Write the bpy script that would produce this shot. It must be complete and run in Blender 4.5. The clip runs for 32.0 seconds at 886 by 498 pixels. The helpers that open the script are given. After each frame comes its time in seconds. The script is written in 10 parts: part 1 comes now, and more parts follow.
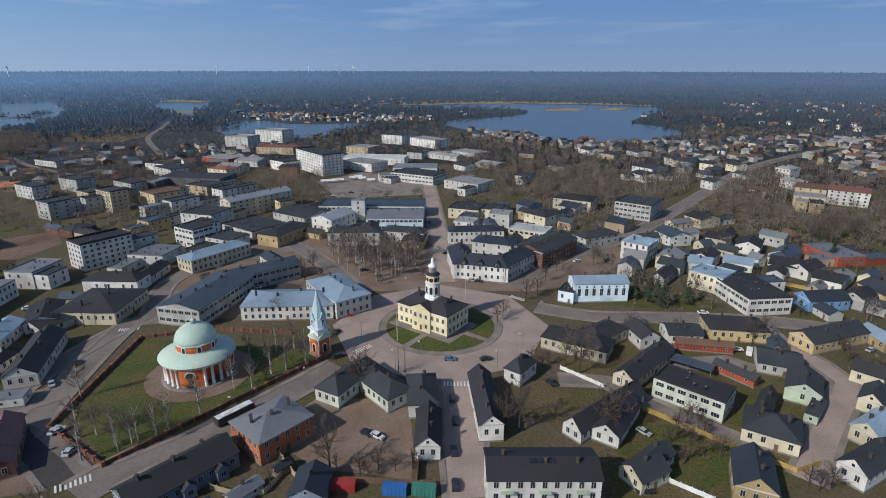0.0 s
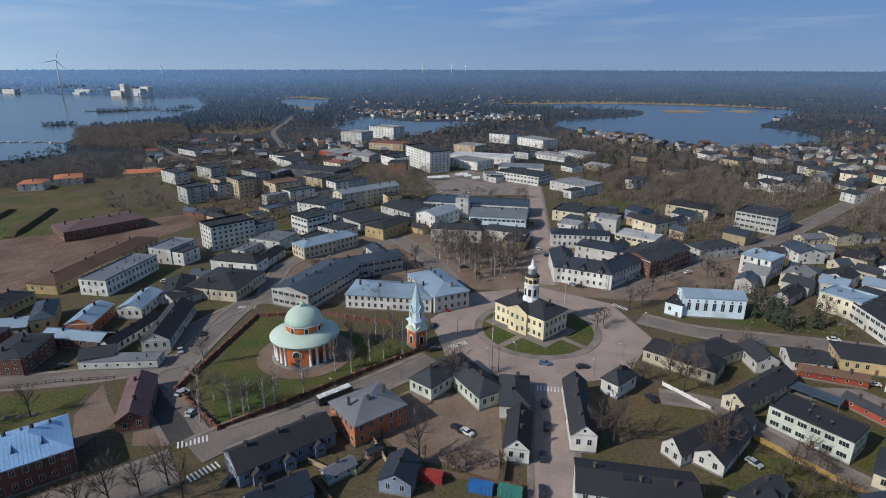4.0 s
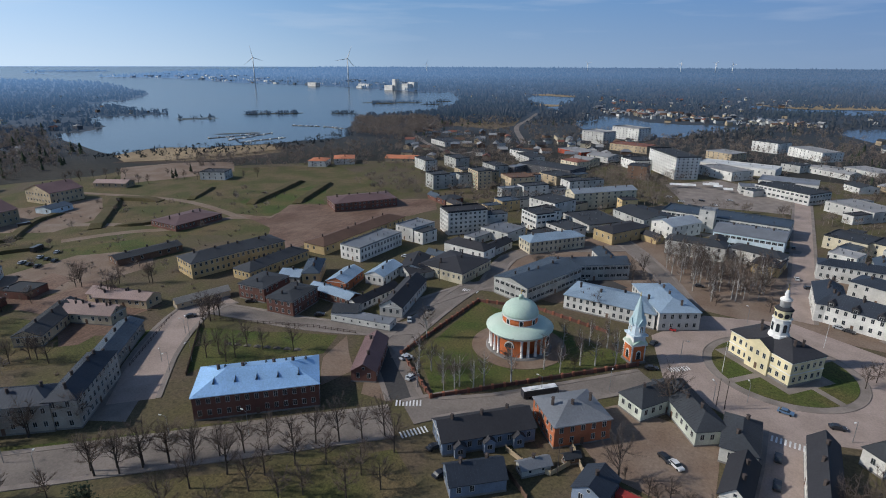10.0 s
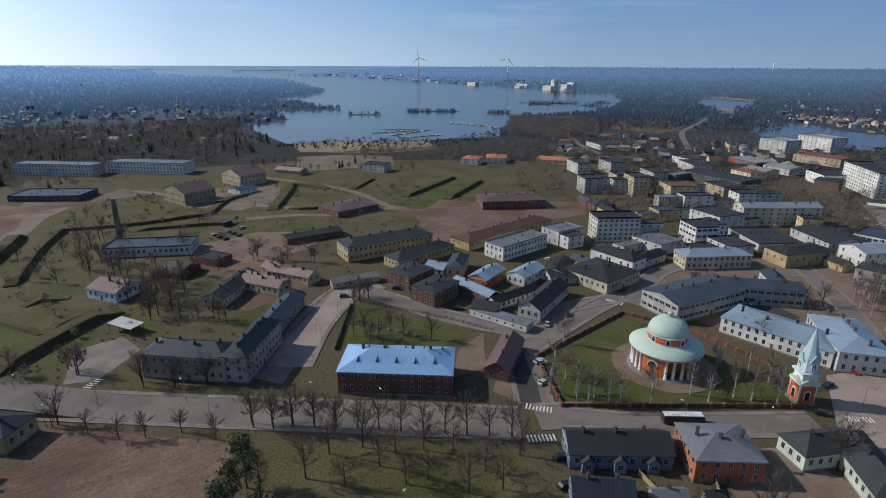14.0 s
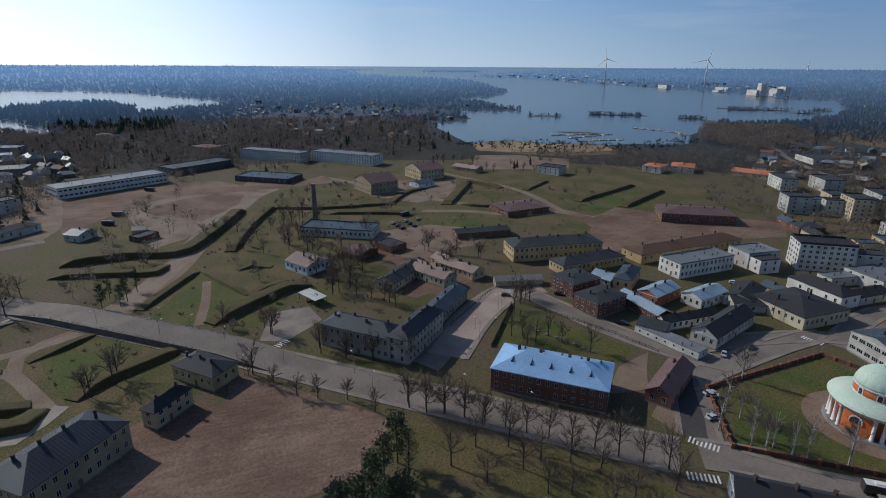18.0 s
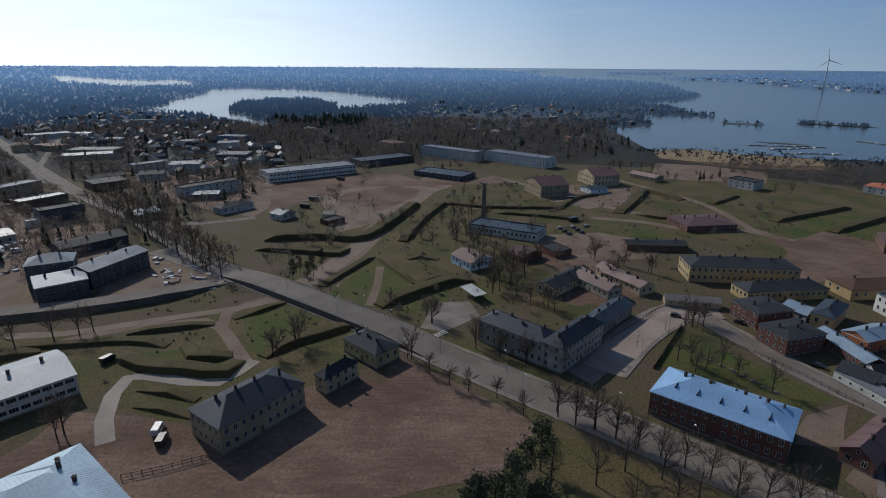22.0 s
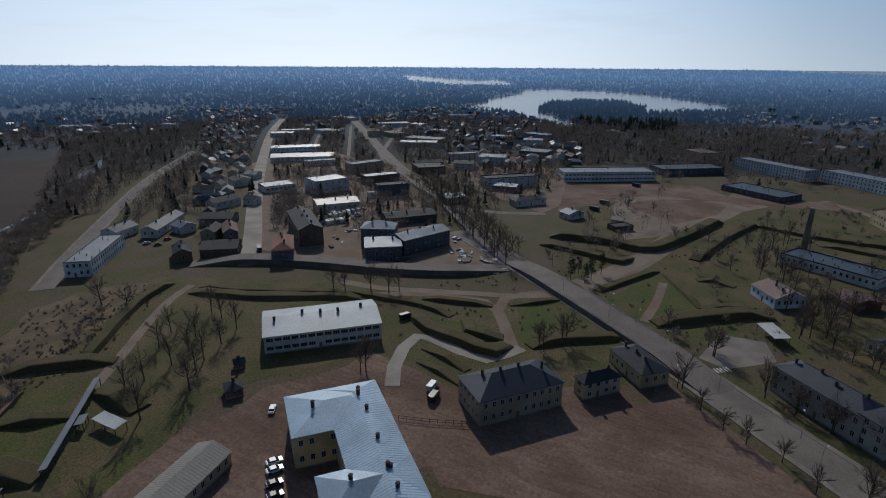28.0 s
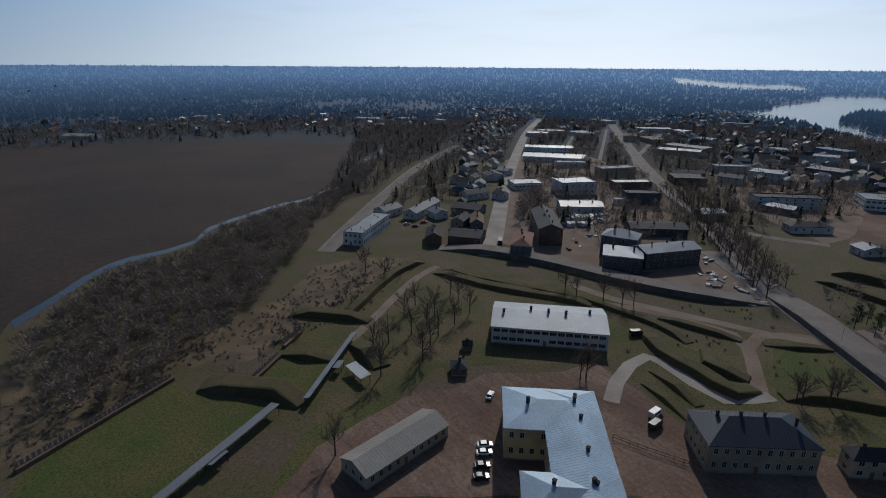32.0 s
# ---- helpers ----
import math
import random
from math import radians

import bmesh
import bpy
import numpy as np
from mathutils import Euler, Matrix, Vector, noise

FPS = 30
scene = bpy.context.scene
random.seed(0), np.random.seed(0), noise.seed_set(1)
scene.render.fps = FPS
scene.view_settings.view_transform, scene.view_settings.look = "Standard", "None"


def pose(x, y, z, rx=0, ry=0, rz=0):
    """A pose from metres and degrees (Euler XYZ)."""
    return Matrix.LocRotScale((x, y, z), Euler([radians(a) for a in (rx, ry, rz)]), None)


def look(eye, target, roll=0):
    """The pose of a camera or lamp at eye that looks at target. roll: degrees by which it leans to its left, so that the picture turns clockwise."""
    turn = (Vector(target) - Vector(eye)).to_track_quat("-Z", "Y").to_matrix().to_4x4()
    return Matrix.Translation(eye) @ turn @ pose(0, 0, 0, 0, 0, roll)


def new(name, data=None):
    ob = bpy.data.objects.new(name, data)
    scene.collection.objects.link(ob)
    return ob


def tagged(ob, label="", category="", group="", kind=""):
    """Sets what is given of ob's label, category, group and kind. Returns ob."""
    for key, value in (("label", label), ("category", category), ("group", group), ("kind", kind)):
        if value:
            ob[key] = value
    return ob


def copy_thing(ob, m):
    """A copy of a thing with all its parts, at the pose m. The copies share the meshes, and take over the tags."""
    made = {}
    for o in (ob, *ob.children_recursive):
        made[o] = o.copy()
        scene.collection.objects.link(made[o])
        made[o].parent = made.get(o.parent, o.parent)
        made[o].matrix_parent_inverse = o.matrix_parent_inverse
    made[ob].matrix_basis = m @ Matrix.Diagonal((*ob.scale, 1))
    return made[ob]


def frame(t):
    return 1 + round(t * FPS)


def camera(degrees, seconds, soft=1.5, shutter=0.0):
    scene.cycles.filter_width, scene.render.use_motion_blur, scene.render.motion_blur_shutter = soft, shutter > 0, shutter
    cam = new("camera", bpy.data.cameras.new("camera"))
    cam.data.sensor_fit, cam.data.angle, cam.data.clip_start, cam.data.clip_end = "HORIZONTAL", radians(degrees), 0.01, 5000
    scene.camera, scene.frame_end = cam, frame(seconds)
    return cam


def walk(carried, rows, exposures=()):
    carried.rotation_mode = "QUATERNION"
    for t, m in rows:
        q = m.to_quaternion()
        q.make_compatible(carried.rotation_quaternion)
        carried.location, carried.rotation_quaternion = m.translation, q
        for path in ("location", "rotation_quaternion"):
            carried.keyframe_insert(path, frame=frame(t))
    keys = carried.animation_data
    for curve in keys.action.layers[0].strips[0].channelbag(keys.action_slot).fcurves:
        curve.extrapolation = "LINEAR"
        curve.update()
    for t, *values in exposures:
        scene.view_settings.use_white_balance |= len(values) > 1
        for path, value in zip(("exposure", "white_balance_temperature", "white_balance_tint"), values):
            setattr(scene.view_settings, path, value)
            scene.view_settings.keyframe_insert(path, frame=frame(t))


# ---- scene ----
cam = camera(77.6, 32.0, 1.0)
PATH = [
    (0, (0.0, 0.0, 100.0), (0.0, 95.0, 68.77), 0.08),
    (1, (0.0, 0.0, 100.0), (-2.64, 94.96, 68.75), 0.10),
    (2, (0.0, 0.0, 100.0), (-6.67, 94.75, 68.72), 0.11),
    (3, (0.0, 0.0, 100.0), (-11.86, 94.21, 68.64), 0.13),
    (3.5, (0.0, 0.0, 100.0), (-14.96, 93.76, 68.6), 0.12),
    (5.5, (0.0, 0.0, 100.0), (-27.3, 90.88, 68.46), 0.15),
    (6, (0.0, 0.0, 100.0), (-30.25, 89.93, 68.43), 0.16),
    (7, (0.0, 0.0, 100.0), (-36.26, 87.64, 68.32), 0.17),
    (8, (0.0, 0.0, 100.0), (-42.53, 84.77, 68.28), 0.20),
    (9, (0.0, 0.0, 100.0), (-48.93, 81.21, 68.2), 0.21),
    (10, (0.0, 0.0, 100.0), (-54.77, 77.35, 68.11), 0.22),
    (11, (0.0, 0.0, 100.0), (-60.2, 73.18, 68.04), 0.25),
    (12, (0.0, 0.0, 100.0), (-64.93, 69.01, 68.03), 0.25),
    (13, (0.0, 0.0, 100.0), (-69.03, 64.9, 68.01), 0.26),
    (14, (0.0, 0.0, 100.0), (-73.6, 59.67, 68.02), 0.26),
    (14.5, (0.0, 0.0, 100.0), (-76.1, 56.44, 68.02), 0.28),
    (16.5, (0.0, 0.0, 100.0), (-84.08, 43.71, 68.06), 0.34),
    (17, (0.0, 0.0, 100.0), (-85.66, 40.52, 68.05), 0.33),
    (18, (0.0, 0.0, 100.0), (-88.5, 33.89, 68.07), 0.34),
    (19, (0.0, 0.0, 100.0), (-90.84, 27.04, 68.12), 0.36),
    (20, (0.0, 0.0, 100.0), (-92.67, 19.93, 68.14), 0.35),
    (21, (0.0, 0.0, 100.0), (-93.96, 12.59, 68.16), 0.35),
    (22, (0.0, 0.0, 100.0), (-94.67, 5.15, 68.2), 0.35),
    (23, (0.0, 0.0, 100.0), (-94.76, -2.86, 68.17), 0.35),
    (24, (0.0, 0.0, 100.0), (-94.15, -11.05, 68.16), 0.36),
    (25, (0.0, 0.0, 100.0), (-92.82, -19.17, 68.12), 0.38),
    (25.5, (0.0, 0.0, 100.0), (-91.89, -23.27, 68.14), 0.38),
    (27.5, (0.0, 0.0, 100.0), (-86.29, -39.24, 68.15), 0.40),
    (28, (0.0, 0.0, 100.0), (-84.37, -43.23, 68.17), 0.41),
    (29, (0.0, 0.0, 100.0), (-79.95, -50.93, 68.16), 0.41),
    (30, (0.0, 0.0, 100.0), (-74.25, -58.92, 68.15), 0.41),
    (31, (0.0, 0.0, 100.0), (-66.26, -67.79, 68.15), 0.43),
    (32, (0.0, 0.0, 100.0), (-57.41, -75.43, 68.15), 0.43),
]
# seconds, stops, kelvin, tint
LIGHTING = [(0, 0.15, 6350, 9), (8, 0.15, 6350, 9), (13, 0.08, 6350, 9), (19, -0.25, 6300, 9), (25, -0.65, 6250, 9), (32, -0.8, 6200, 9)]
walk(cam, [(t, look(eye, target, roll)) for t, eye, target, roll in PATH], LIGHTING)

# ---- world, sun ----
SUN_AZ, SUN_EL = 128.0, 35.0            # degrees: turn to the left of +y, height
world = bpy.data.worlds.new("sky")
scene.world = world
world.use_nodes = True
wn, wl = world.node_tree.nodes, world.node_tree.links
wn.clear()
sky = wn.new("ShaderNodeTexSky")
sky.sky_type = "NISHITA"
sky.sun_disc = False
sky.sun_elevation = radians(SUN_EL)
sky.sun_rotation = radians(-SUN_AZ)
sky.air_density, sky.dust_density, sky.ozone_density, sky.altitude = 1.0, 0.7, 3.0, 100


def wnode(kind, **values):
    n = wn.new(kind)
    for k, v in values.items():
        n.inputs[int(k[1:])].default_value = v
    return n


def vmath(op, a, b=None):
    n = wn.new("ShaderNodeVectorMath")
    n.operation = op
    wl.new(a, n.inputs[0])
    if b is not None:
        n.inputs[1].default_value = b
    return n


def sky_ramp(stops):
    n = wn.new("ShaderNodeValToRGB")
    while len(n.color_ramp.elements) < len(stops):
        n.color_ramp.elements.new(0.5)
    for e, (p, c) in zip(n.color_ramp.elements, stops):
        e.position, e.color = p, (*c, 1)
    return n


# haze low over the horizon: blue away from the sun, bright and white towards it
way = wn.new("ShaderNodeTexCoord")
unit = vmath("NORMALIZE", way.outputs["Generated"])
toward = vmath("DOT_PRODUCT", unit.outputs[0], (-math.sin(radians(SUN_AZ)), math.cos(radians(SUN_AZ)), 0))
turn01 = wnode("ShaderNodeMapRange", _1=-1.0, _2=1.0)
wl.new(toward.outputs["Value"], turn01.inputs[0])
low = sky_ramp([(0.19, (0.18, 0.262, 0.40)), (0.5, (0.25, 0.348, 0.485)), (0.6, (0.325, 0.44, 0.575)), (0.8, (0.51, 0.63, 0.765)), (0.87, (0.74, 0.86, 0.975)), (0.96, (1.13, 1.24, 1.36)), (1.0, (1.31, 1.40, 1.49))])
high = sky_ramp([(0.19, (0.115, 0.22, 0.42)), (0.5, (0.15, 0.277, 0.472)), (0.6, (0.19, 0.332, 0.542)), (0.8, (0.335, 0.505, 0.735)), (0.87, (0.53, 0.71, 0.94)), (0.96, (0.93, 1.12, 1.34)), (1.0, (1.11, 1.28, 1.45))])
for r in (low, high):
    wl.new(turn01.outputs[0], r.inputs[0])
xyz = wn.new("ShaderNodeSeparateXYZ")
wl.new(unit.outputs[0], xyz.inputs[0])
rise = wnode("ShaderNodeMapRange", _1=0.0, _2=0.10)
wl.new(xyz.outputs[2], rise.inputs[0])
mist = wn.new("ShaderNodeMix")
mist.data_type = "RGBA"
wl.new(rise.outputs[0], mist.inputs[0])
wl.new(low.outputs[0], mist.inputs[6])
wl.new(high.outputs[0], mist.inputs[7])
# thin streaks of cloud
flat = vmath("MULTIPLY", unit.outputs[0], (3.0, 3.0, 30.0))
veil = wnode("ShaderNodeTexNoise", _2=1.6, _3=6.0)
wl.new(flat.outputs[0], veil.inputs[0])
thin = wnode("ShaderNodeMapRange", _1=0.54, _2=0.80, _3=0.0, _4=0.26)
wl.new(veil.outputs[0], thin.inputs[0])
upper = wn.new("ShaderNodeMath")
upper.operation = "MULTIPLY"
wl.new(thin.outputs[0], upper.inputs[0])
wl.new(rise.outputs[0], upper.inputs[1])
cloud = wn.new("ShaderNodeMix")
cloud.data_type = "RGBA"
cloud.inputs[7].default_value = (0.62, 0.64, 0.68, 1)
wl.new(upper.outputs[0], cloud.inputs[0])
wl.new(mist.outputs[2], cloud.inputs[6])
dim = wn.new("ShaderNodeMix")
dim.data_type, dim.blend_type = "RGBA", "MULTIPLY"
dim.inputs[0].default_value, dim.inputs[7].default_value = 1.0, (0.085, 0.085, 0.085, 1)
wl.new(sky.outputs[0], dim.inputs[6])
over = wnode("ShaderNodeMapRange", _1=0.10, _2=0.40)
wl.new(xyz.outputs[2], over.inputs[0])
dome = wn.new("ShaderNodeMix")
dome.data_type = "RGBA"
wl.new(over.outputs[0], dome.inputs[0])
wl.new(cloud.outputs[2], dome.inputs[6])
wl.new(dim.outputs[2], dome.inputs[7])
bg = wn.new("ShaderNodeBackground")
bg.inputs[1].default_value = 1.12
wo = wn.new("ShaderNodeOutputWorld")
wl.new(dome.outputs[2], bg.inputs[0])
wl.new(bg.outputs[0], wo.inputs[0])
sun = new("sun", bpy.data.lights.new("sun", "SUN"))
sun.data.energy, sun.data.angle, sun.data.color = 3.3, radians(0.6), (1.0, 0.93, 0.84)
az, el = radians(SUN_AZ), radians(SUN_EL)
sun.matrix_world = look((-math.sin(az) * 300 * math.cos(el), math.cos(az) * 300 * math.cos(el), 300 * math.sin(el)), (0, 0, 0))

# ---- materials ----
MATS = {}


def mat(name, colour, rough=0.8, vary=0.25, scale=0.35, metal=0.0, bump=0.3, fine=6.0, second=None, seam=0.0, random_amount=0.0, spec=0.3, mix_scale=None, course=0.0):
    """A surface with variation at two scales. second: a colour for large patches; seam: distance of raised seams; course: height of boarding or brick courses."""
    m = bpy.data.materials.new(name)
    m.use_nodes = True
    n, l = m.node_tree.nodes, m.node_tree.links
    b = n["Principled BSDF"]
    b.inputs["Roughness"].default_value = rough
    b.inputs["Metallic"].default_value = metal
    b.inputs["Specular IOR Level"].default_value = spec
    tc = n.new("ShaderNodeNewGeometry")
    big = n.new("ShaderNodeTexNoise")
    big.inputs["Scale"].default_value = mix_scale or scale * 0.25
    big.inputs["Detail"].default_value = 5
    small = n.new("ShaderNodeTexNoise")
    small.inputs["Scale"].default_value = scale * fine * 0.7
    small.inputs["Detail"].default_value = 9
    small.inputs["Roughness"].default_value = 0.65
    small.inputs["Distortion"].default_value = 0.6
    l.new(tc.outputs["Position"], big.inputs["Vector"])
    l.new(tc.outputs["Position"], small.inputs["Vector"])
    base = n.new("ShaderNodeMix")
    base.data_type = "RGBA"
    two = second or tuple(c * 0.72 for c in colour)
    base.inputs[6].default_value, base.inputs[7].default_value = (*colour, 1), (*two, 1)
    ramp = n.new("ShaderNodeMapRange")
    ramp.inputs[1].default_value, ramp.inputs[2].default_value = 0.38, 0.62
    l.new(big.outputs[0], ramp.inputs[0])
    l.new(ramp.outputs[0], base.inputs[0])
    val = n.new("ShaderNodeMapRange")
    val.inputs[1].default_value, val.inputs[2].default_value = 0.3, 0.7
    val.inputs[3].default_value, val.inputs[4].default_value = 1 - vary, 1 + vary
    l.new(small.outputs[0], val.inputs[0])
    hsv = n.new("ShaderNodeHueSaturation")
    l.new(base.outputs[2], hsv.inputs["Color"])
    out = val.outputs[0]
    if random_amount:
        oi = n.new("ShaderNodeObjectInfo")
        rr = n.new("ShaderNodeMapRange")
        rr.inputs[3].default_value, rr.inputs[4].default_value = 1 - random_amount, 1 + random_amount
        l.new(oi.outputs["Random"], rr.inputs[0])
        mul = n.new("ShaderNodeMath")
        mul.operation = "MULTIPLY"
        l.new(out, mul.inputs[0])
        l.new(rr.outputs[0], mul.inputs[1])
        out = mul.outputs[0]
    l.new(out, hsv.inputs["Value"])
    l.new(hsv.outputs[0], b.inputs["Base Color"])
    if bump or seam:
        bp = n.new("ShaderNodeBump")
        bp.inputs["Strength"].default_value = bump
        bp.inputs["Distance"].default_value = 0.08
        l.new(small.outputs[0], bp.inputs["Height"])
        l.new(bp.outputs[0], b.inputs["Normal"])
    if course:
        w = n.new("ShaderNodeTexWave")
        w.bands_direction = "Z"
        w.inputs["Scale"].default_value = 0.314 / course
        l.new(tc.outputs["Position"], w.inputs["Vector"])
        b2 = n.new("ShaderNodeBump")
        b2.inputs["Strength"].default_value, b2.inputs["Distance"].default_value = 0.4, 0.03
        l.new(w.outputs[0], b2.inputs["Height"])
        l.new(bp.outputs[0], b2.inputs["Normal"])
        l.new(b2.outputs[0], b.inputs["Normal"])
    MATS[name] = m
    return m


WALL = {
    "white": (0.61, 0.60, 0.565), "cream": (0.60, 0.54, 0.40), "yellow": (0.53, 0.40, 0.21), "ochre": (0.36, 0.27, 0.14), "orange": (0.44, 0.15, 0.072),
    "brick": (0.165, 0.078, 0.060), "grey": (0.50, 0.50, 0.47), "paleblue": (0.56, 0.66, 0.72), "blue": (0.16, 0.32, 0.55), "green": (0.42, 0.50, 0.38),
    "tan": (0.45, 0.36, 0.24), "red": (0.32, 0.07, 0.04), "dark": (0.10, 0.10, 0.11), "slate": (0.20, 0.25, 0.33), "brown": (0.16, 0.10, 0.07), "putty": (0.37, 0.34, 0.295), "palegreen": (0.47, 0.50, 0.43), "open": (0.25, 0.25, 0.25),
}
ROOF = {
    "black": ((0.028, 0.028, 0.032), 0.75, 0.0), "dark": ((0.033, 0.037, 0.043), 0.78, 0.0), "navy": ((0.034, 0.042, 0.056), 0.55, 0.2), "zinc": ((0.165, 0.175, 0.19), 0.52, 0.2),
    "lightblue": ((0.29, 0.37, 0.44), 0.42, 0.4), "brightblue": ((0.26, 0.42, 0.62), 0.40, 0.3), "silver": ((0.235, 0.265, 0.295), 0.52, 0.18), "maroon": ((0.12, 0.075, 0.075), 0.7, 0.0),
    "pink": ((0.26, 0.19, 0.17), 0.75, 0.0), "redroof": ((0.17, 0.075, 0.055), 0.8, 0.0), "orange": ((0.36, 0.135, 0.07), 0.8, 0.0), "brown": ((0.11, 0.065, 0.045), 0.8, 0.0),
    "white": ((0.38, 0.39, 0.39), 0.75, 0.0), "slateblue": ((0.060, 0.078, 0.10), 0.5, 0.3), "grey": ((0.22, 0.22, 0.22), 0.75, 0.0), "tinroof": ((0.26, 0.24, 0.21), 0.6, 0.0),
}
for k, c in WALL.items():
    mat("wall " + k, c, 0.85, 0.14, 0.5, random_amount=0.2, course=0.35 if k in ("brick", "red", "ochre", "yellow", "green", "blue", "slate") else 0.0)
for k, (c, r, me) in ROOF.items():
    mat("roof " + k, c, r, 0.16, 0.4, metal=me, random_amount=0.15, second=tuple(v * 1.22 for v in c), bump=0.2)
mat("asphalt", (0.145, 0.125, 0.110), 0.9, 0.2, 0.3, second=(0.198, 0.170, 0.150))
mat("paving", (0.272, 0.216, 0.186), 0.9, 0.17, 0.4, second=(0.335, 0.266, 0.231))
mat("concrete", (0.34, 0.305, 0.265), 0.9, 0.12, 0.3)
mat("pavers", (0.24, 0.205, 0.18), 0.9, 0.15, 0.6)
mat("sand", (0.118, 0.072, 0.052), 0.95, 0.35, 0.25, second=(0.190, 0.128, 0.096), bump=0.5, mix_scale=0.035)
mat("track", (0.225, 0.178, 0.140), 0.95, 0.2, 0.3, second=(0.178, 0.135, 0.103), bump=0.4)
n_, l_ = MATS["sand"].node_tree.nodes, MATS["sand"].node_tree.links
# wheel tracks and raked streaks across the sand
g_, map_, streak_, amount_ = n_.new("ShaderNodeNewGeometry"), n_.new("ShaderNodeMapping"), n_.new("ShaderNodeTexNoise"), n_.new("ShaderNodeMapRange")
map_.inputs["Rotation"].default_value = (0, 0, radians(-40))
map_.inputs["Scale"].default_value = (0.7, 0.16, 1.0)
streak_.inputs["Scale"].default_value, streak_.inputs["Detail"].default_value, streak_.inputs["Distortion"].default_value = 0.5, 8, 1.5
amount_.inputs[1].default_value, amount_.inputs[2].default_value, amount_.inputs[3].default_value, amount_.inputs[4].default_value = 0.35, 0.65, 0.82, 1.14
l_.new(g_.outputs["Position"], map_.inputs["Vector"])
l_.new(map_.outputs[0], streak_.inputs["Vector"])
l_.new(streak_.outputs[0], amount_.inputs[0])
hsv_ = [x for x in n_ if x.type == "HUE_SAT"][0]
mul_ = n_.new("ShaderNodeMath")
mul_.operation = "MULTIPLY"
l_.new(hsv_.inputs["Value"].links[0].from_socket, mul_.inputs[0])
l_.new(amount_.outputs[0], mul_.inputs[1])
l_.new(mul_.outputs[0], hsv_.inputs["Value"])
mat("dirt", (0.165, 0.115, 0.083), 0.95, 0.25, 0.3, second=(0.205, 0.155, 0.120), bump=0.5)
mat("tarmac", (0.052, 0.050, 0.050), 0.9, 0.2, 0.3, second=(0.070, 0.066, 0.063))
mat("grass", (0.054, 0.074, 0.015), 0.95, 0.65, 0.35, second=(0.090, 0.080, 0.027), bump=0.6, mix_scale=0.06)
mat("drygrass", (0.112, 0.084, 0.042), 0.95, 0.65, 0.35, second=(0.064, 0.066, 0.020), bump=0.6, mix_scale=0.05)
mat("reeds", (0.052, 0.034, 0.026), 0.95, 0.35, 0.08, second=(0.034, 0.025, 0.020), mix_scale=0.012)
mat("scrub", (0.160, 0.118, 0.070), 0.95, 0.6, 0.5, second=(0.088, 0.066, 0.040), bump=1.0, mix_scale=0.09)
mat("reedspit", (0.30, 0.225, 0.135), 0.95, 0.3, 0.1, second=(0.22, 0.165, 0.10), mix_scale=0.02)
mat("islet", (0.085, 0.072, 0.045), 0.95, 0.4, 0.2, second=(0.05, 0.05, 0.03))
mat("ground", (0.098, 0.074, 0.048), 0.95, 0.45, 0.25, second=(0.078, 0.072, 0.028), bump=0.6, mix_scale=0.045)
# far ground and far trees: dark base colours, haze glow added below
mat("hazed backdrop", (0.017, 0.018, 0.015), 0.95, 0.4, 0.05, second=(0.031, 0.028, 0.022), mix_scale=0.008, bump=0)
mat("hazed far trees", (0.021, 0.024, 0.018), 0.95, 0.25, 0.05, second=(0.042, 0.036, 0.029), mix_scale=0.006, bump=0)
for k in ("hazed backdrop", "hazed far trees"):
    # blue haze painted as emission on the far distance: deeper with distance, stronger sunward
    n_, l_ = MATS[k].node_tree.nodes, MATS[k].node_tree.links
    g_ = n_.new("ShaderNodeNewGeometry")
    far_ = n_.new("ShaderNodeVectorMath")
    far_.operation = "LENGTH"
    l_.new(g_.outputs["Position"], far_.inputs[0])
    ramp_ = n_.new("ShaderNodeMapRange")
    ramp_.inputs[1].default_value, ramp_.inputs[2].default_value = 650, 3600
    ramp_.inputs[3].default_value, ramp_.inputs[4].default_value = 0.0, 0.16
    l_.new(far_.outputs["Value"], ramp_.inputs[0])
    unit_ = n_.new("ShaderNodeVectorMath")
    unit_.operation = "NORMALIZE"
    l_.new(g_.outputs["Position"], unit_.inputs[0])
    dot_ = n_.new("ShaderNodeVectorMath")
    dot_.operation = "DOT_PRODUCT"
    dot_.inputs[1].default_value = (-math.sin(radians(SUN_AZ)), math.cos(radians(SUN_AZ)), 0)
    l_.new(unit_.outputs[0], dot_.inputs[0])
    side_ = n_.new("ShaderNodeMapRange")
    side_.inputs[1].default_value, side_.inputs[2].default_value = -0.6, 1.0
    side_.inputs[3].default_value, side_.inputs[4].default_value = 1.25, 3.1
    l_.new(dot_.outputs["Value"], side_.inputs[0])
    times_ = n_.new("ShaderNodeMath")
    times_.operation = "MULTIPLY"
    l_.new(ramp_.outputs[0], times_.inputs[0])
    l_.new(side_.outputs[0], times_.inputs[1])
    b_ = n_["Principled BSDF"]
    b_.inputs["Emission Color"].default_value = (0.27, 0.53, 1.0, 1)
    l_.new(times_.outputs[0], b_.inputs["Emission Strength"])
mat("embankment", (0.066, 0.058, 0.021), 0.95, 0.4, 0.4, second=(0.092, 0.072, 0.036), bump=0.7)
mat("stone", (0.13, 0.115, 0.10), 0.9, 0.35, 0.8)
mat("paint", (0.72, 0.72, 0.70), 0.7, 0.12, 1.0)
mat("frame", (0.52, 0.52, 0.50), 0.6, 0.05, 1.0)
mat("glass", (0.03, 0.038, 0.045), 0.12, 0.1, 0.3, spec=0.6, bump=0.0)
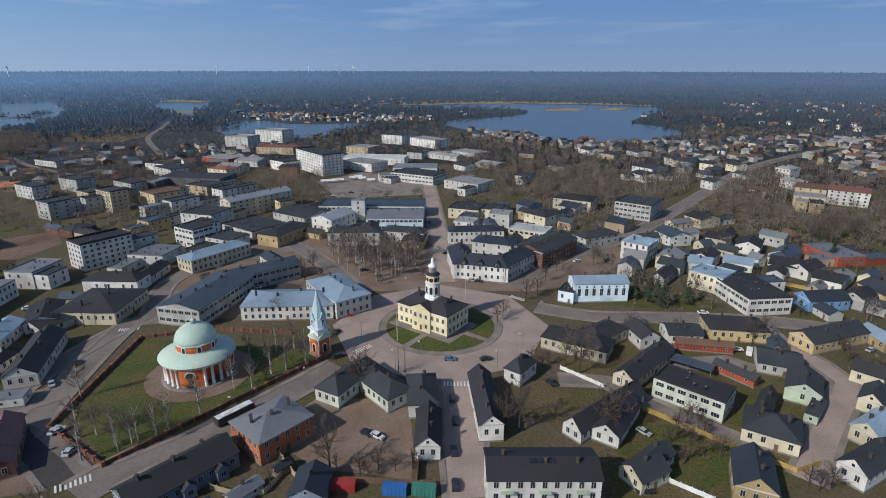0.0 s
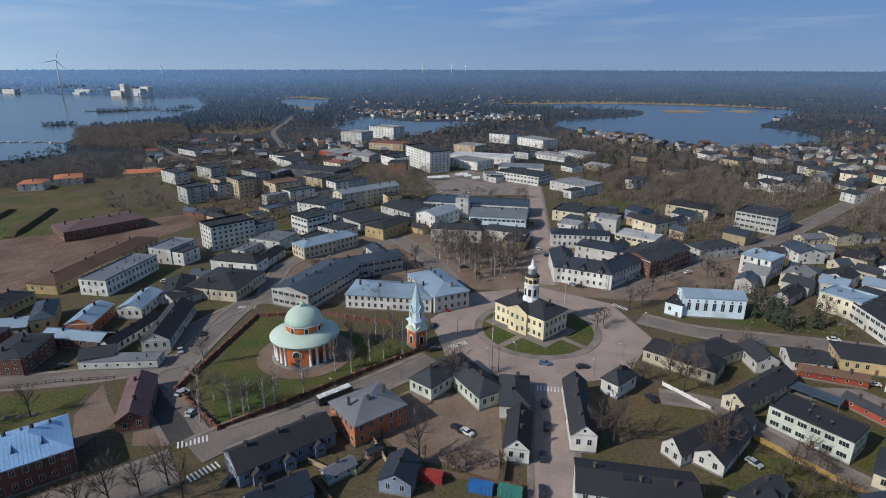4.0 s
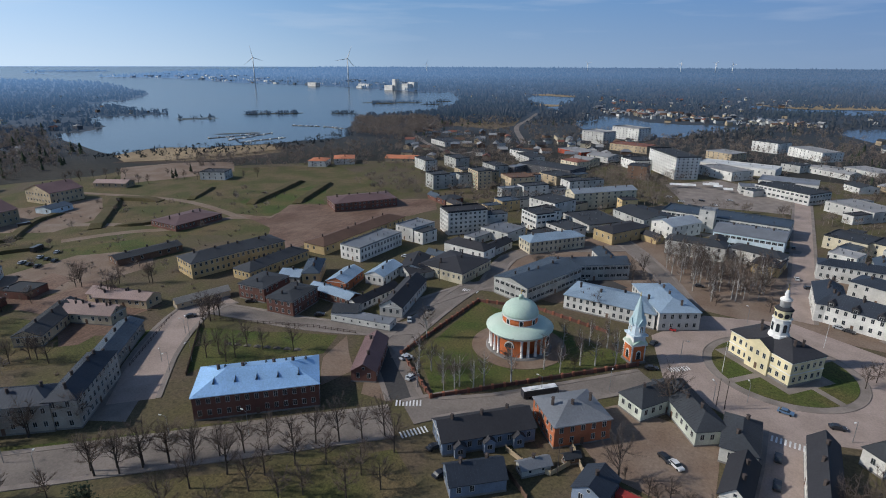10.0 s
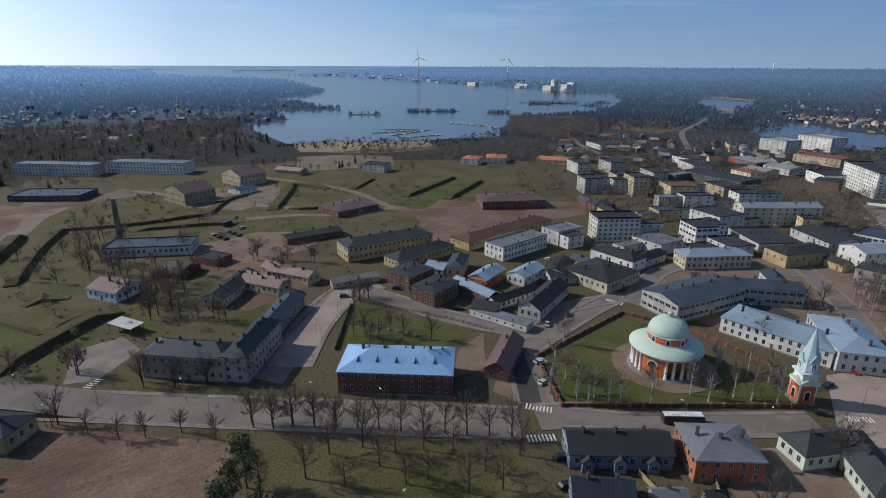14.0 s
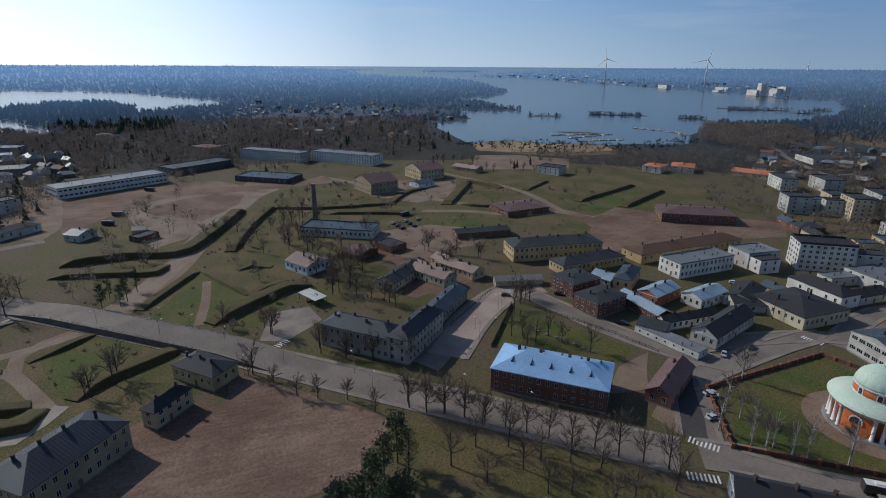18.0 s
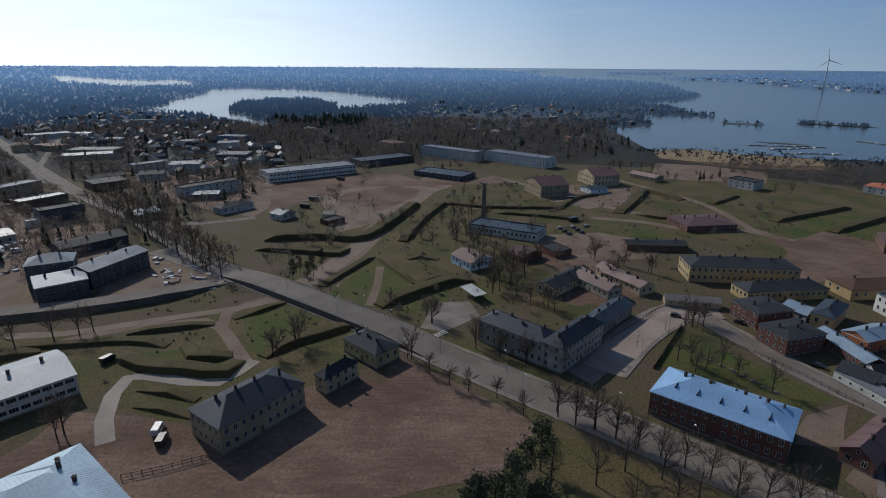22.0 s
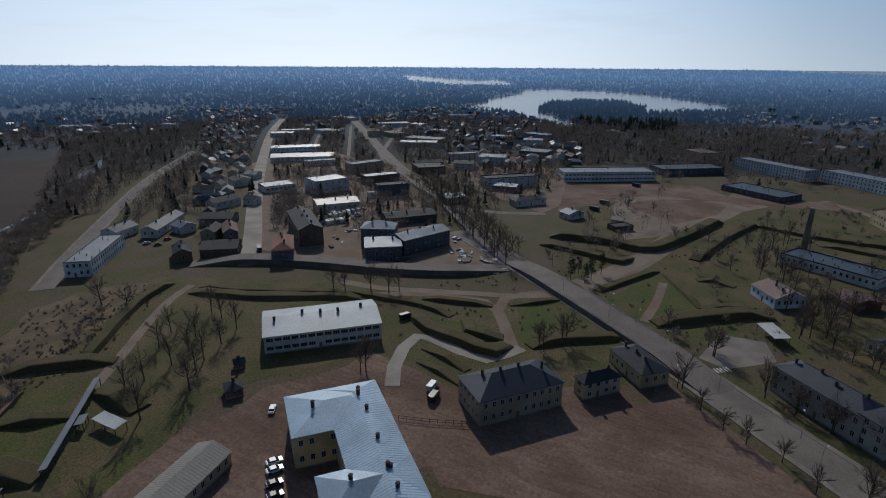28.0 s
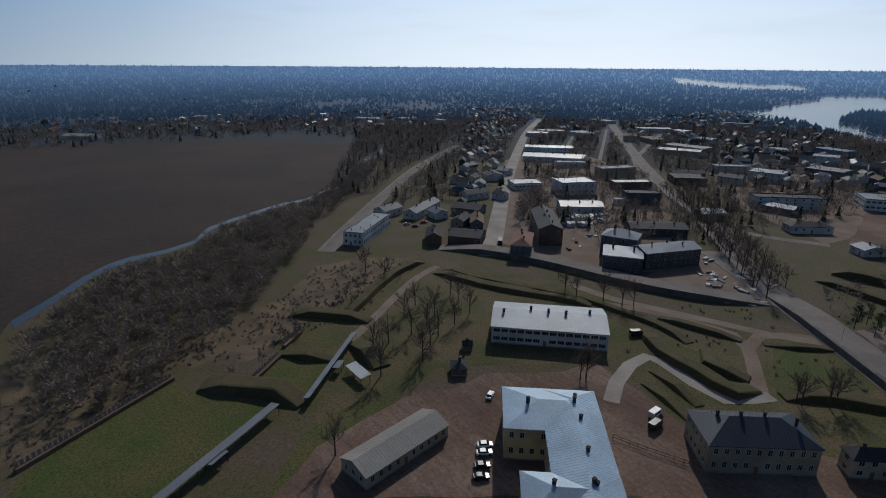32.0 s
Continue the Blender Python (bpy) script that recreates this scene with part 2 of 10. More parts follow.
mat("chimney brick", (0.075, 0.06, 0.055), 0.9, 0.2, 1.5)
mat("plinth", (0.22, 0.21, 0.20), 0.9, 0.2, 0.8)
mat("bark", (0.075, 0.06, 0.05), 0.95, 0.3, 2.0)
mat("birch bark", (0.45, 0.43, 0.40), 0.9, 0.4, 2.0, second=(0.25, 0.23, 0.21))
mat("twigs", (0.215, 0.175, 0.148), 0.95, 0.3, 0.3, second=(0.150, 0.124, 0.106), bump=0)
mat("fine twigs", (0.155, 0.118, 0.095), 0.95, 0.3, 0.3, second=(0.115, 0.090, 0.075), bump=0)
mat("needles", (0.048, 0.066, 0.034), 0.95, 0.35, 0.3, second=(0.036, 0.050, 0.032), bump=0)
for k in ("twigs", "fine twigs", "needles"):
    # thin round twigs: part of the light is scattered through to the far side
    n_, l_ = MATS[k].node_tree.nodes, MATS[k].node_tree.links
    tr_, mx_ = n_.new("ShaderNodeBsdfTranslucent"), n_.new("ShaderNodeMixShader")
    mx_.inputs[0].default_value = 0.22
    colour_ = n_["Principled BSDF"].inputs["Base Color"].links[0].from_socket
    l_.new(colour_, tr_.inputs["Color"])
    l_.new(n_["Principled BSDF"].outputs[0], mx_.inputs[1])
    l_.new(tr_.outputs[0], mx_.inputs[2])
    l_.new(mx_.outputs[0], n_["Material Output"].inputs["Surface"])
mat("metal pole", (0.30, 0.31, 0.32), 0.5, 0.1, 1.0, metal=0.5)
mat("rusty iron", (0.10, 0.07, 0.06), 0.8, 0.3, 2.0)
mat("tyre", (0.02, 0.02, 0.02), 0.9, 0.2, 3.0)
wm = mat("water", (0.040, 0.040, 0.042), 0.2, 0.1, 0.01, second=(0.03, 0.045, 0.06), spec=0.5, bump=0.0)
_n, _l = wm.node_tree.nodes, wm.node_tree.links
_t = _n.new("ShaderNodeTexNoise")
_t.inputs["Scale"].default_value, _t.inputs["Detail"].default_value = 0.12, 6
_g = _n.new("ShaderNodeNewGeometry")
_b = _n.new("ShaderNodeBump")
_b.inputs["Strength"].default_value, _b.inputs["Distance"].default_value = 0.2, 0.5
_l.new(_g.outputs["Position"], _t.inputs["Vector"])
_l.new(_t.outputs[0], _b.inputs["Height"])
_l.new(_b.outputs[0], _n["Principled BSDF"].inputs["Normal"])


# ---- mesh helpers ----
def quadbox(bm, x0, y0, z0, x1, y1, z1, mi=0):
    v = [bm.verts.new(p) for p in ((x0, y0, z0), (x1, y0, z0), (x1, y1, z0), (x0, y1, z0), (x0, y0, z1), (x1, y0, z1), (x1, y1, z1), (x0, y1, z1))]
    for f in ((0, 3, 2, 1), (4, 5, 6, 7), (0, 1, 5, 4), (1, 2, 6, 5), (2, 3, 7, 6), (3, 0, 4, 7)):
        bm.faces.new([v[i] for i in f]).material_index = mi


def mesh_of(bm, name, *mats):
    me = bpy.data.meshes.new(name)
    bm.to_mesh(me)
    bm.free()
    for m in mats:
        me.materials.append(MATS[m])
    return me


def part(name, bm, material, parent, label="", loc=None, rz=0.0):
    me = bm if isinstance(bm, bpy.types.Mesh) else mesh_of(bm, name, *([material] if isinstance(material, str) else material))
    ob = new(name, me)
    ob.parent = parent
    if loc is not None:
        ob.location = loc
        ob.rotation_euler = (0, 0, rz)
    if label:
        ob["label"] = label
    return ob


def thing(name, x, y, rot, label, category, group="", z=0.0):
    ob = new(name)
    ob.location, ob.rotation_euler = (x, y, z), (0, 0, radians(rot))
    ob.empty_display_size = 0.1
    return tagged(ob, label, category, group)


def lathe(bm, profile, seg=32, mi=0, smooth=True, cx=0.0, cy=0.0):
    rings = []
    for r, z in profile:
        rings.append([bm.verts.new((cx + r * math.cos(2 * math.pi * i / seg), cy + r * math.sin(2 * math.pi * i / seg), z)) for i in range(seg)])
    for a, b in zip(rings, rings[1:]):
        for i in range(seg):
            f = bm.faces.new((a[i], a[(i + 1) % seg], b[(i + 1) % seg], b[i]))
            f.material_index, f.smooth = mi, smooth
    bm.faces.new(rings[0][::-1])
    bm.faces.new(rings[-1])


def rod(bm, a, b, r0, r1=None, seg=6):
    a, b = Vector(a), Vector(b)
    d = (b - a).normalized()
    u = d.orthogonal().normalized()
    w = d.cross(u)
    r1 = r0 if r1 is None else r1
    A = [bm.verts.new(a + r0 * (math.cos(t) * u + math.sin(t) * w)) for t in (2 * math.pi * i / seg for i in range(seg))]
    B = [bm.verts.new(b + r1 * (math.cos(t) * u + math.sin(t) * w)) for t in (2 * math.pi * i / seg for i in range(seg))]
    for i in range(seg):
        bm.faces.new((A[i], A[(i + 1) % seg], B[(i + 1) % seg], B[i]))
    bm.faces.new(A[::-1])
    bm.faces.new(B)


# ---- ground ----
def lie(x, y):
    """The land's height: flat near by, rising gently to the horizon far off."""
    s = min(max((math.hypot(x, y) - 1800) / 3100, 0), 1)
    return 72.6 * s ** 1.6


def ground_sheet():
    radii = [0, 60, 150, 300, 600, 1000, 1400, 1800, 1900, 2000, 2150, 2300, 2500, 2750, 3000, 3300, 3600, 3900, 4200, 4500, 4700, 4890]
    seg = 96
    verts, faces = [], []
    for r in radii:
        for i in range(seg):
            a = 2 * math.pi * i / seg
            x, y = r * math.cos(a), r * math.sin(a)
            verts.append((x, y, lie(x, y)))
    for k in range(len(radii) - 1):
        for i in range(seg):
            j = (i + 1) % seg
            faces.append((k * seg + i, (k + 1) * seg + i, (k + 1) * seg + j, k * seg + j))
    me = bpy.data.meshes.new("ground")
    me.from_pydata(verts, [], faces)
    me.materials.append(MATS["ground"])
    me.materials.append(MATS["hazed backdrop"])
    # from 600 m out the ground takes the material with painted haze glow
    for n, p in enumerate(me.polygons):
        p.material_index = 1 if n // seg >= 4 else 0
        p.use_smooth = True
    me.validate()
    tagged(new("ground", me), "brown spring ground with dry grass reaching wooded horizon", "ground", kind="structure")


LEVEL = {"tarmac": 0.13, "islet": 0.9, "reedspit": 0.6, "reeds": 0.03, "scrub": 0.035, "drygrass": 0.04, "grass": 0.05, "dirt": 0.06, "track": 0.065, "sand": 0.07, "pavers": 0.085, "water": 0.10, "asphalt": 0.12, "paving": 0.115, "concrete": 0.11}
LABEL = {"tarmac": "dark new asphalt yard", "islet": "low brown reedy islet", "reedspit": "pale yellow-brown spit of dry reeds", "reeds": "wide brown reed bed", "scrub": "dry brown scrub slope", "drygrass": "dry yellow-green lawn", "grass": "green spring lawn", "dirt": "bare brown dirt yard", "track": "wide dusty earth road", "sand": "reddish-brown sand field", "pavers": "grey-pink paved yard", "water": "calm blue water with small ripples",
         "asphalt": "worn grey asphalt street", "paving": "pinkish stone-paved street", "concrete": "pale dusty roadway"}
KEEP_CLEAR = []      # street stretches: ax, ay, bx, by, half width
WATERS = []
HARD = []            # sand, paving and yards where nothing grows
LAID = {k: 0 for k in (*LEVEL, "street")}   # patches of each kind so far: each lies a hair over the one before


def area(kind, pts):
    """A flat patch of ground with a slightly uneven edge, that follows the lie of the land."""
    from mathutils.geometry import delaunay_2d_cdt
    rng = random.Random(len(pts) * 7 + int(pts[0][0]))
    big = max(math.hypot(x, y) for x, y in pts)
    edge = []
    for (ax, ay), (bx, by) in zip(pts, pts[1:] + pts[:1]):
        far = math.hypot(ax, ay) > 1200
        n = max(1, min(24, int(math.hypot(bx - ax, by - ay) / (60 if far else 9))))
        for i in range(n):
            t = i / n
            wob = 0.0 if i == 0 else (6.0 if far else 0.7)
            edge.append((ax + (bx - ax) * t + rng.uniform(-wob, wob), ay + (by - ay) * t + rng.uniform(-wob, wob)))
    inner = []
    if big > 1700:
        xs, ys = [p[0] for p in pts], [p[1] for p in pts]
        x = min(xs)
        while x < max(xs):
            y = min(ys)
            while y < max(ys):
                inner.append((x + 13, y + 7))
                y += 110
            x += 110
    pv = [Vector(p) for p in edge + inner]
    v, _, f, *_ = delaunay_2d_cdt(pv, [], [list(range(len(edge)))], 1, 1e-4)
    LAID[kind] += 1
    z = LEVEL[kind] + LAID[kind] * 0.0002
    me = bpy.data.meshes.new(kind)
    me.from_pydata([(p[0], p[1], lie(*p) + z + (0.25 if big > 1700 else 0)) for p in v], [], [g if (v[g[1]] - v[g[0]]).cross(v[g[2]] - v[g[0]]) > 0 else g[::-1] for g in f])
    me.materials.append(MATS[kind])
    names = {"islet": "islet", "reedspit": "reed_bed", "reeds": "reed_bed", "drygrass": "lawn", "grass": "lawn", "water": "water", "sand": "sand_field", "dirt": "dirt_yard", "pavers": "pavement", "scrub": "scrub_slope", "tarmac": "asphalt_yard", "track": "dirt_yard"}
    if kind == "water":
        WATERS.append(pts)
    if kind in ("sand", "pavers", "tarmac"):
        HARD.append(pts)
    return tagged(new(names[kind], me), LABEL[kind], names[kind].replace("_", " "), kind="structure")


def ribbon(pts, width, z, closed=False):
    """Vertices and faces of a strip along a line of points, with mitred corners."""
    P = [Vector(p) for p in pts]
    vs, fs = [], []
    for i, p in enumerate(P):
        d = (P[min(i + 1, len(P) - 1)] - P[max(i - 1, 0)]).normalized()
        n = Vector((-d.y, d.x)) * width / 2
        vs += [(p.x + n.x, p.y + n.y, z), (p.x - n.x, p.y - n.y, z)]
    for i in range(len(P) - 1):
        fs.append((2 * i, 2 * i + 1, 2 * i + 3, 2 * i + 2))
    return vs, fs


def smooth_line(pts, step=8.0):
    """A Catmull-Rom line through the points."""
    P = [Vector(p) for p in pts]
    Q = [2 * P[0] - P[1]] + P + [2 * P[-1] - P[-2]]
    out = []
    for a, b, c, d in zip(Q, Q[1:], Q[2:], Q[3:]):
        n = max(1, int((c - b).length / step))
        for i in range(n):
            t = i / n
            out.append(0.5 * (2 * b + (c - a) * t + (2 * a - 5 * b + 4 * c - d) * t * t + (3 * b - a - 3 * c + d) * t ** 3))
    return out + [P[-1]]


def street(kind, width, pts):
    line = smooth_line(pts)
    LAID[kind] += 1
    LAID["street"] += 1
    vs, fs = ribbon(line, width, LEVEL[kind] + LAID[kind] * 0.0003)
    me = bpy.data.meshes.new("road")
    me.from_pydata(vs, [], fs)
    me.materials.append(MATS[kind])
    for a, b in zip(line, line[1:]):
        KEEP_CLEAR.append((a.x, a.y, b.x, b.y, width / 2))
    road = tagged(new("road", me), LABEL[kind], "road", kind="structure")
    near = min(math.hypot(p.x, p.y) for p in line)
    if kind in ("asphalt", "paving") and near < 330:
        for s in (-1, 1):
            off = []
            for i, p in enumerate(line):
                d = (line[min(i + 1, len(line) - 1)] - line[max(i - 1, 0)]).normalized()
                off.append(p + Vector((-d.y, d.x)) * s * (width / 2 + 0.85))
            vs, fs = ribbon(off, 1.7, 0.24 + LAID["street"] * 0.0004)
            n = len(vs)
            vs += [(x, y, 0.0) for x, y, z in vs]
            for i in range(len(off) - 1):
                for q in ((2 * i, 2 * i + 2), (2 * i + 3, 2 * i + 1)):
                    fs.append((q[0], q[0] + n, q[1] + n, q[1]))
            me = bpy.data.meshes.new("pavement")
            me.from_pydata(vs, [], fs)
            me.materials.append(MATS["pavers"])
            tagged(new("pavement", me), "grey-pink raised pavement with kerb", "pavement", kind="structure")
    return road


ground_sheet()
street("asphalt", 13, [(-183, 4), (-140, 51), (-92, 104)])
street("asphalt", 13, [(-302, -143), (-247, -71), (-199, -14), (-148, 42), (-106, 89)])
street("asphalt", 9, [(-84, 117), (-71, 129), (-54, 150), (-37, 172)])
street("asphalt", 10, [(-91, 110), (-87, 116), (-80, 125)])
street("asphalt", 9, [(-96, 115), (-114, 129), (-124, 134)])
street("asphalt", 8, [(-124, 155), (-138, 144), (-161, 133), (-185, 126), (-205, 120)])
street("asphalt", 8, [(-120, 131), (-124, 155), (-128, 187), (-129, 210)])
street("paving", 14, [(-164, 64), (-189, 86), (-209, 112), (-210, 130)])
street("paving", 11, [(5, 164), (6, 144), (6, 126), (7, 109)])
street("asphalt", 8, [(41, 222), (64, 213), (87, 212), (122, 210), (148, 205), (173, 194)])
street("asphalt", 9, [(32, 246), (68, 290), (116, 331), (179, 405), (288, 540), (346, 600), (414, 657), (521, 736)])
street("paving", 10, [(1, 252), (-1, 305), (-7, 400), (-14, 509), (-18, 604)])
street("asphalt", 8, [(-38, 237), (-64, 280), (-98, 321), (-134, 346)])
street("paving", 7, [(93, 115), (112, 136), (135, 161), (134, 174), (129, 193), (130, 205)])
street("asphalt", 5.5, [(39, 163), (55, 161), (63, 151), (73, 140), (82, 132), (87, 125)])
street("asphalt", 7, [(-98, 321), (-84, 353), (-51, 360), (-5, 354)])
street("asphalt", 7, [(-121, 204), (-134, 251), (-124, 276), (-105, 290), (-87, 305)])
street("asphalt", 7, [(-138, 153), (-136, 175), (-129, 202), (-123, 213)])
street("concrete", 11, [(-193, -212), (-230, -247), (-312, -327), (-424, -431), (-627, -612), (-803, -752)])
street("asphalt", 9, [(-255, -85), (-299, -126), (-371, -189), (-429, -250), (-548, -359), (-897, -663)])
street("asphalt", 7, [(-369, -108), (-355, -143), (-359, -172)])
street("asphalt", 4, [(-526, -448), (-596, -500), (-704, -579)])
street("asphalt", 4, [(-472, -356), (-582, -435), (-776, -575)])
street("asphalt", 4, [(-490, -322), (-568, -381), (-660, -448)])
street("asphalt", 6, [(-536, -358), (-666, -423), (-822, -500)])
street("asphalt", 7, [(-124, -271), (-161, -310), (-243, -391), (-320, -462), (-449, -561)])
street("asphalt", 8, [(-318, -326), (-332, -310), (-345, -301), (-374, -302)])
street("asphalt", 7, [(-351, 578), (-361, 538), (-391, 552), (-447, 591), (-505, 643)])
street("asphalt", 8, [(-339, 663), (-439, 830), (-486, 965), (-535, 1102)])
street("dirt", 7, [(-362, 122), (-350, 153), (-328, 183), (-327, 212), (-305, 230), (-314, 252), (-298, 257)])
street("dirt", 6, [(-508, 179), (-452, 203), (-408, 218), (-373, 221), (-320, 216)])
street("dirt", 15, [(-520, 20), (-383, -14), (-302, -32), (-260, -46), (-241, -56)])
street("sand", 7, [(-397, -105), (-430, -82), (-473, -57), (-482, -14), (-461, 22)])
street("dirt", 4, [(-270, -18), (-245, -18), (-221, -20)])
street("concrete", 5, [(-132, -86), (-143, -92), (-156, -96), (-166, -96), (-167, -90), (-163, -76), (-162, -65), (-176, -57)])
street("dirt", 5, [(-173, -59), (-188, -68), (-202, -77), (-209, -86), (-207, -100), (-200, -121), (-188, -140), (-168, -176), (-160, -192)])
street("dirt", 5, [(-202, -77), (-215, -79), (-225, -73), (-233, -63)])
street("track", 11, [(-238, -58), (-253, -50), (-298, -34), (-351, -19), (-416, 2), (-471, 22), (-500, 52)])
street("track", 7, [(-512, 73), (-466, 102), (-419, 123), (-382, 151), (-351, 175)])
street("track", 5, [(-198, -159), (-200, -135), (-207, -115), (-215, -93), (-221, -76), (-231, -60)])
area("sand", [(-334, 221), (-281, 211), (-256, 200), (-238, 212), (-234, 281), (-227, 313), (-248, 340), (-270, 320), (-289, 266), (-290, 230)])
area("track", [(-438, -78), (-470, -45), (-497, 30), (-468, 33), (-422, 3), (-347, -31), (-332, -47)])
area("sand", [(-166, -23), (-133, 32), (-124, 24), (-115, 22), (-99, -51), (-125, -79), (-141, -63)])
area("sand", [(-148, -105), (-134, -107), (-112, -122), (-96, -121), (-87, -128), (-65, -124), (-49, -121), (-32, -110), (-122, -44), (-137, -63), (-144, -82)])
area("sand", [(-304, 226), (-324, 260), (-260, 307), (-234, 296), (-247, 252), (-241, 200), (-237, 182), (-266, 196)])
area("sand", [(-479, -123), (-527, -50), (-524, -16), (-491, 8), (-497, 47), (-513, 80), (-481, 83), (-475, 45), (-468, 7), (-466, -56), (-381, -102)])
area("sand", [(-426, -63), (-451, -48), (-469, -14), (-460, 6), (-424, 0), (-384, -24), (-405, -47)])
area("sand", [(-290, 70), (-308, 97), (-291, 100), (-271, 70)])
area("sand", [(-233, 68), (-252, 82), (-230, 93), (-216, 81)])
area("sand", [(-260, 81), (-237, 98), (-226, 109), (-226, 98), (-217, 71), (-221, 66)])
area("sand", [(-275, 68), (-280, 103), (-247, 109), (-233, 82)])
area("pavers", [(-223, 8), (-224, 24), (-209, 27), (-195, 11), (-199, 2)])
area("pavers", [(-166, 51), (-184, 69), (-172, 75), (-155, 58)])
area("pavers", [(-117, 502), (-82, 552), (-21, 514), (-17, 448), (-84, 433)])
area("dirt", [(-51, 133), (-39, 153), (-11, 150), (-8, 126), (-8, 115), (-33, 119)])
area("dirt", [(-136, 118), (-141, 135), (-121, 118), (-123, 105)])
area("drygrass", [(44, 118), (79, 125), (75, 114), (67, 109), (42, 109)])
area("dirt", [(-247, -236), (-306, -235), (-257, -193), (-213, -193), (-215, -205)])
area("dirt", [(-229, -143), (-294, -147), (-306, -129), (-256, -95), (-236, -112)])
area("dirt", [(-132, 140), (-127, 142), (-108, 127), (-98, 111), (-109, 109)])
area("grass", [(-110, 139), (-117, 193), (-43, 182), (-90, 122)])
area("grass", [(-194, 105), (-144, 133), (-138, 120), (-165, 87), (-165, 83)])
area("drygrass", [(-137, 36), (-83, 95), (-67, 86), (-124, 24)])
area("grass", [(-363, 243), (-361, 334), (-281, 251), (-304, 226)])
area("grass", [(-345, 115), (-336, 138), (-318, 172), (-312, 153), (-315, 118)])
area("grass", [(16, -155), (-7, -172), (-25, -179), (-33, -163), (-44, -147), (-9, -127), (19, -148)])
area("grass", [(-45, -160), (-60, -174), (-73, -162), (-57, -146)])
area("grass", [(-67, -181), (-74, -187), (-84, -177), (-77, -169)])
area("grass", [(-31, -111), (-49, -129), (-63, -133), (-75, -129), (-52, -119), (-37, -107)])
area("drygrass", [(-144, -189), (-151, -167), (-116, -128), (-102, -129), (-100, -130)])
area("grass", [(73, 226), (88, 242), (125, 231), (117, 218)])
area("drygrass", [(30, 167), (45, 157), (35, 139), (25, 143)])
area("grass", [(68, 128), (80, 132), (78, 122), (66, 111), (59, 116)])
area("drygrass", [(254, 402), (305, 419), (336, 408), (302, 362), (262, 358)])
area("drygrass", [(-161, -98), (-163, -90), (-157, -69), (-146, -69), (-148, -89)])
area("grass", [(-183, -103), (-187, -75), (-174, -64), (-165, -77)])
area("grass", [(-216, -75), (-222, -49), (-211, -37), (-175, -55)])
area("drygrass", [(-159, -208), (-187, -157), (-198, -138), (-166, -161), (-144, -189)])
area("grass", [(-232, -40), (-281, -24), (-259, -8), (-236, 2), (-217, -14), (-225, -29)])
area("grass", [(-216, -12), (-231, 3), (-247, 17), (-215, 13)])
area("drygrass", [(-335, -2), (-474, 58), (-442, 87), (-329, 34)])
area("grass", [(8, 224), (17, 233), (18, 218), (10, 210)])
area("reeds", [(54, -879), (22, -868), (-158, -810), (-293, -719), (-337, -612), (-288, -506), (-281, -511), (-231, -454), (-197, -419), (-168, -397), (-148, -394), (-122, -381), (-103, -371), (-85, -359), (-71, -336), (-56, -328), (-35, -325), (-24, -319), (-12, -306), (-2, -291), (7, -279), (17, -266), (40, -190)])
area("reeds", [(-656, 950), (-607, 1011), (-509, 808), (-539, 768), (-543, 732)])
area("reeds", [(-617, 268), (-654, 352), (-613, 410), (-583, 447), (-517, 395), (-543, 314)])
area("scrub", [(20, -207), (-11, -206), (-37, -213), (-80, -223), (-111, -254), (-151, -241), (-158, -220), (-100, -187), (-69, -184), (-50, -178), (-26, -188), (1, -168), (20, -157)])
area("scrub", [(-91, -187), (-105, -197), (-121, -209), (-139, -220), (-156, -225), (-143, -248), (-129, -254), (-107, -245), (-90, -235), (-71, -196), (-78, -190)])
street("track", 4, [(-85, -170), (-103, -182), (-124, -197), (-145, -210), (-161, -216)])
area("grass", [(204, 354), (264, 406), (315, 425), (334, 412), (261, 314), (228, 324)])
area("water", [(-372, -616), (-334, -568), (-297, -533), (-257, -485), (-240, -457), (-264, -483), (-304, -523), (-338, -562)])
area("water", [(-202, 1654), (-84, 1610), (29, 1667), (150, 1730), (249, 1707), (378, 1686), (481, 1641), (576, 1549), (559, 1425), (510, 1351), (443, 1252), (378, 1127), (356, 1060), (380, 1038), (393, 991), (396, 928), (402, 890), (353, 845), (296, 802), (244, 788), (191, 796), (137, 807), (133, 892), (80, 907), (37, 956), (3, 1031), (9, 1123), (56, 1162), (130, 1208), (184, 1270), (209, 1406), (171, 1465), (84, 1460), (-18, 1454), (-108, 1492), (-190, 1556)])
area("water", [(-392, 953), (-420, 1057), (-408, 1114), (-353, 1119), (-289, 1051), (-223, 1043), (-174, 1067), (-127, 1037), (-148, 967), (-174, 896), (-194, 842), (-230, 832), (-273, 859), (-306, 852), (-340, 873)])
area("water", [(-852, 1667), (-815, 1754), (-709, 1735), (-599, 1444), (-609, 1364), (-540, 1249), (-527, 1177), (-562, 1201), (-643, 1364), (-678, 1363), (-750, 1481)])
area("water", [(-756, 902), (-759, 956), (-739, 998), (-776, 1098), (-843, 1159), (-857, 1234), (-894, 1350), (-1000, 1489), (-1101, 1525), (-1131, 1480), (-1263, 1530), (-1351, 1521), (-785, 870)])
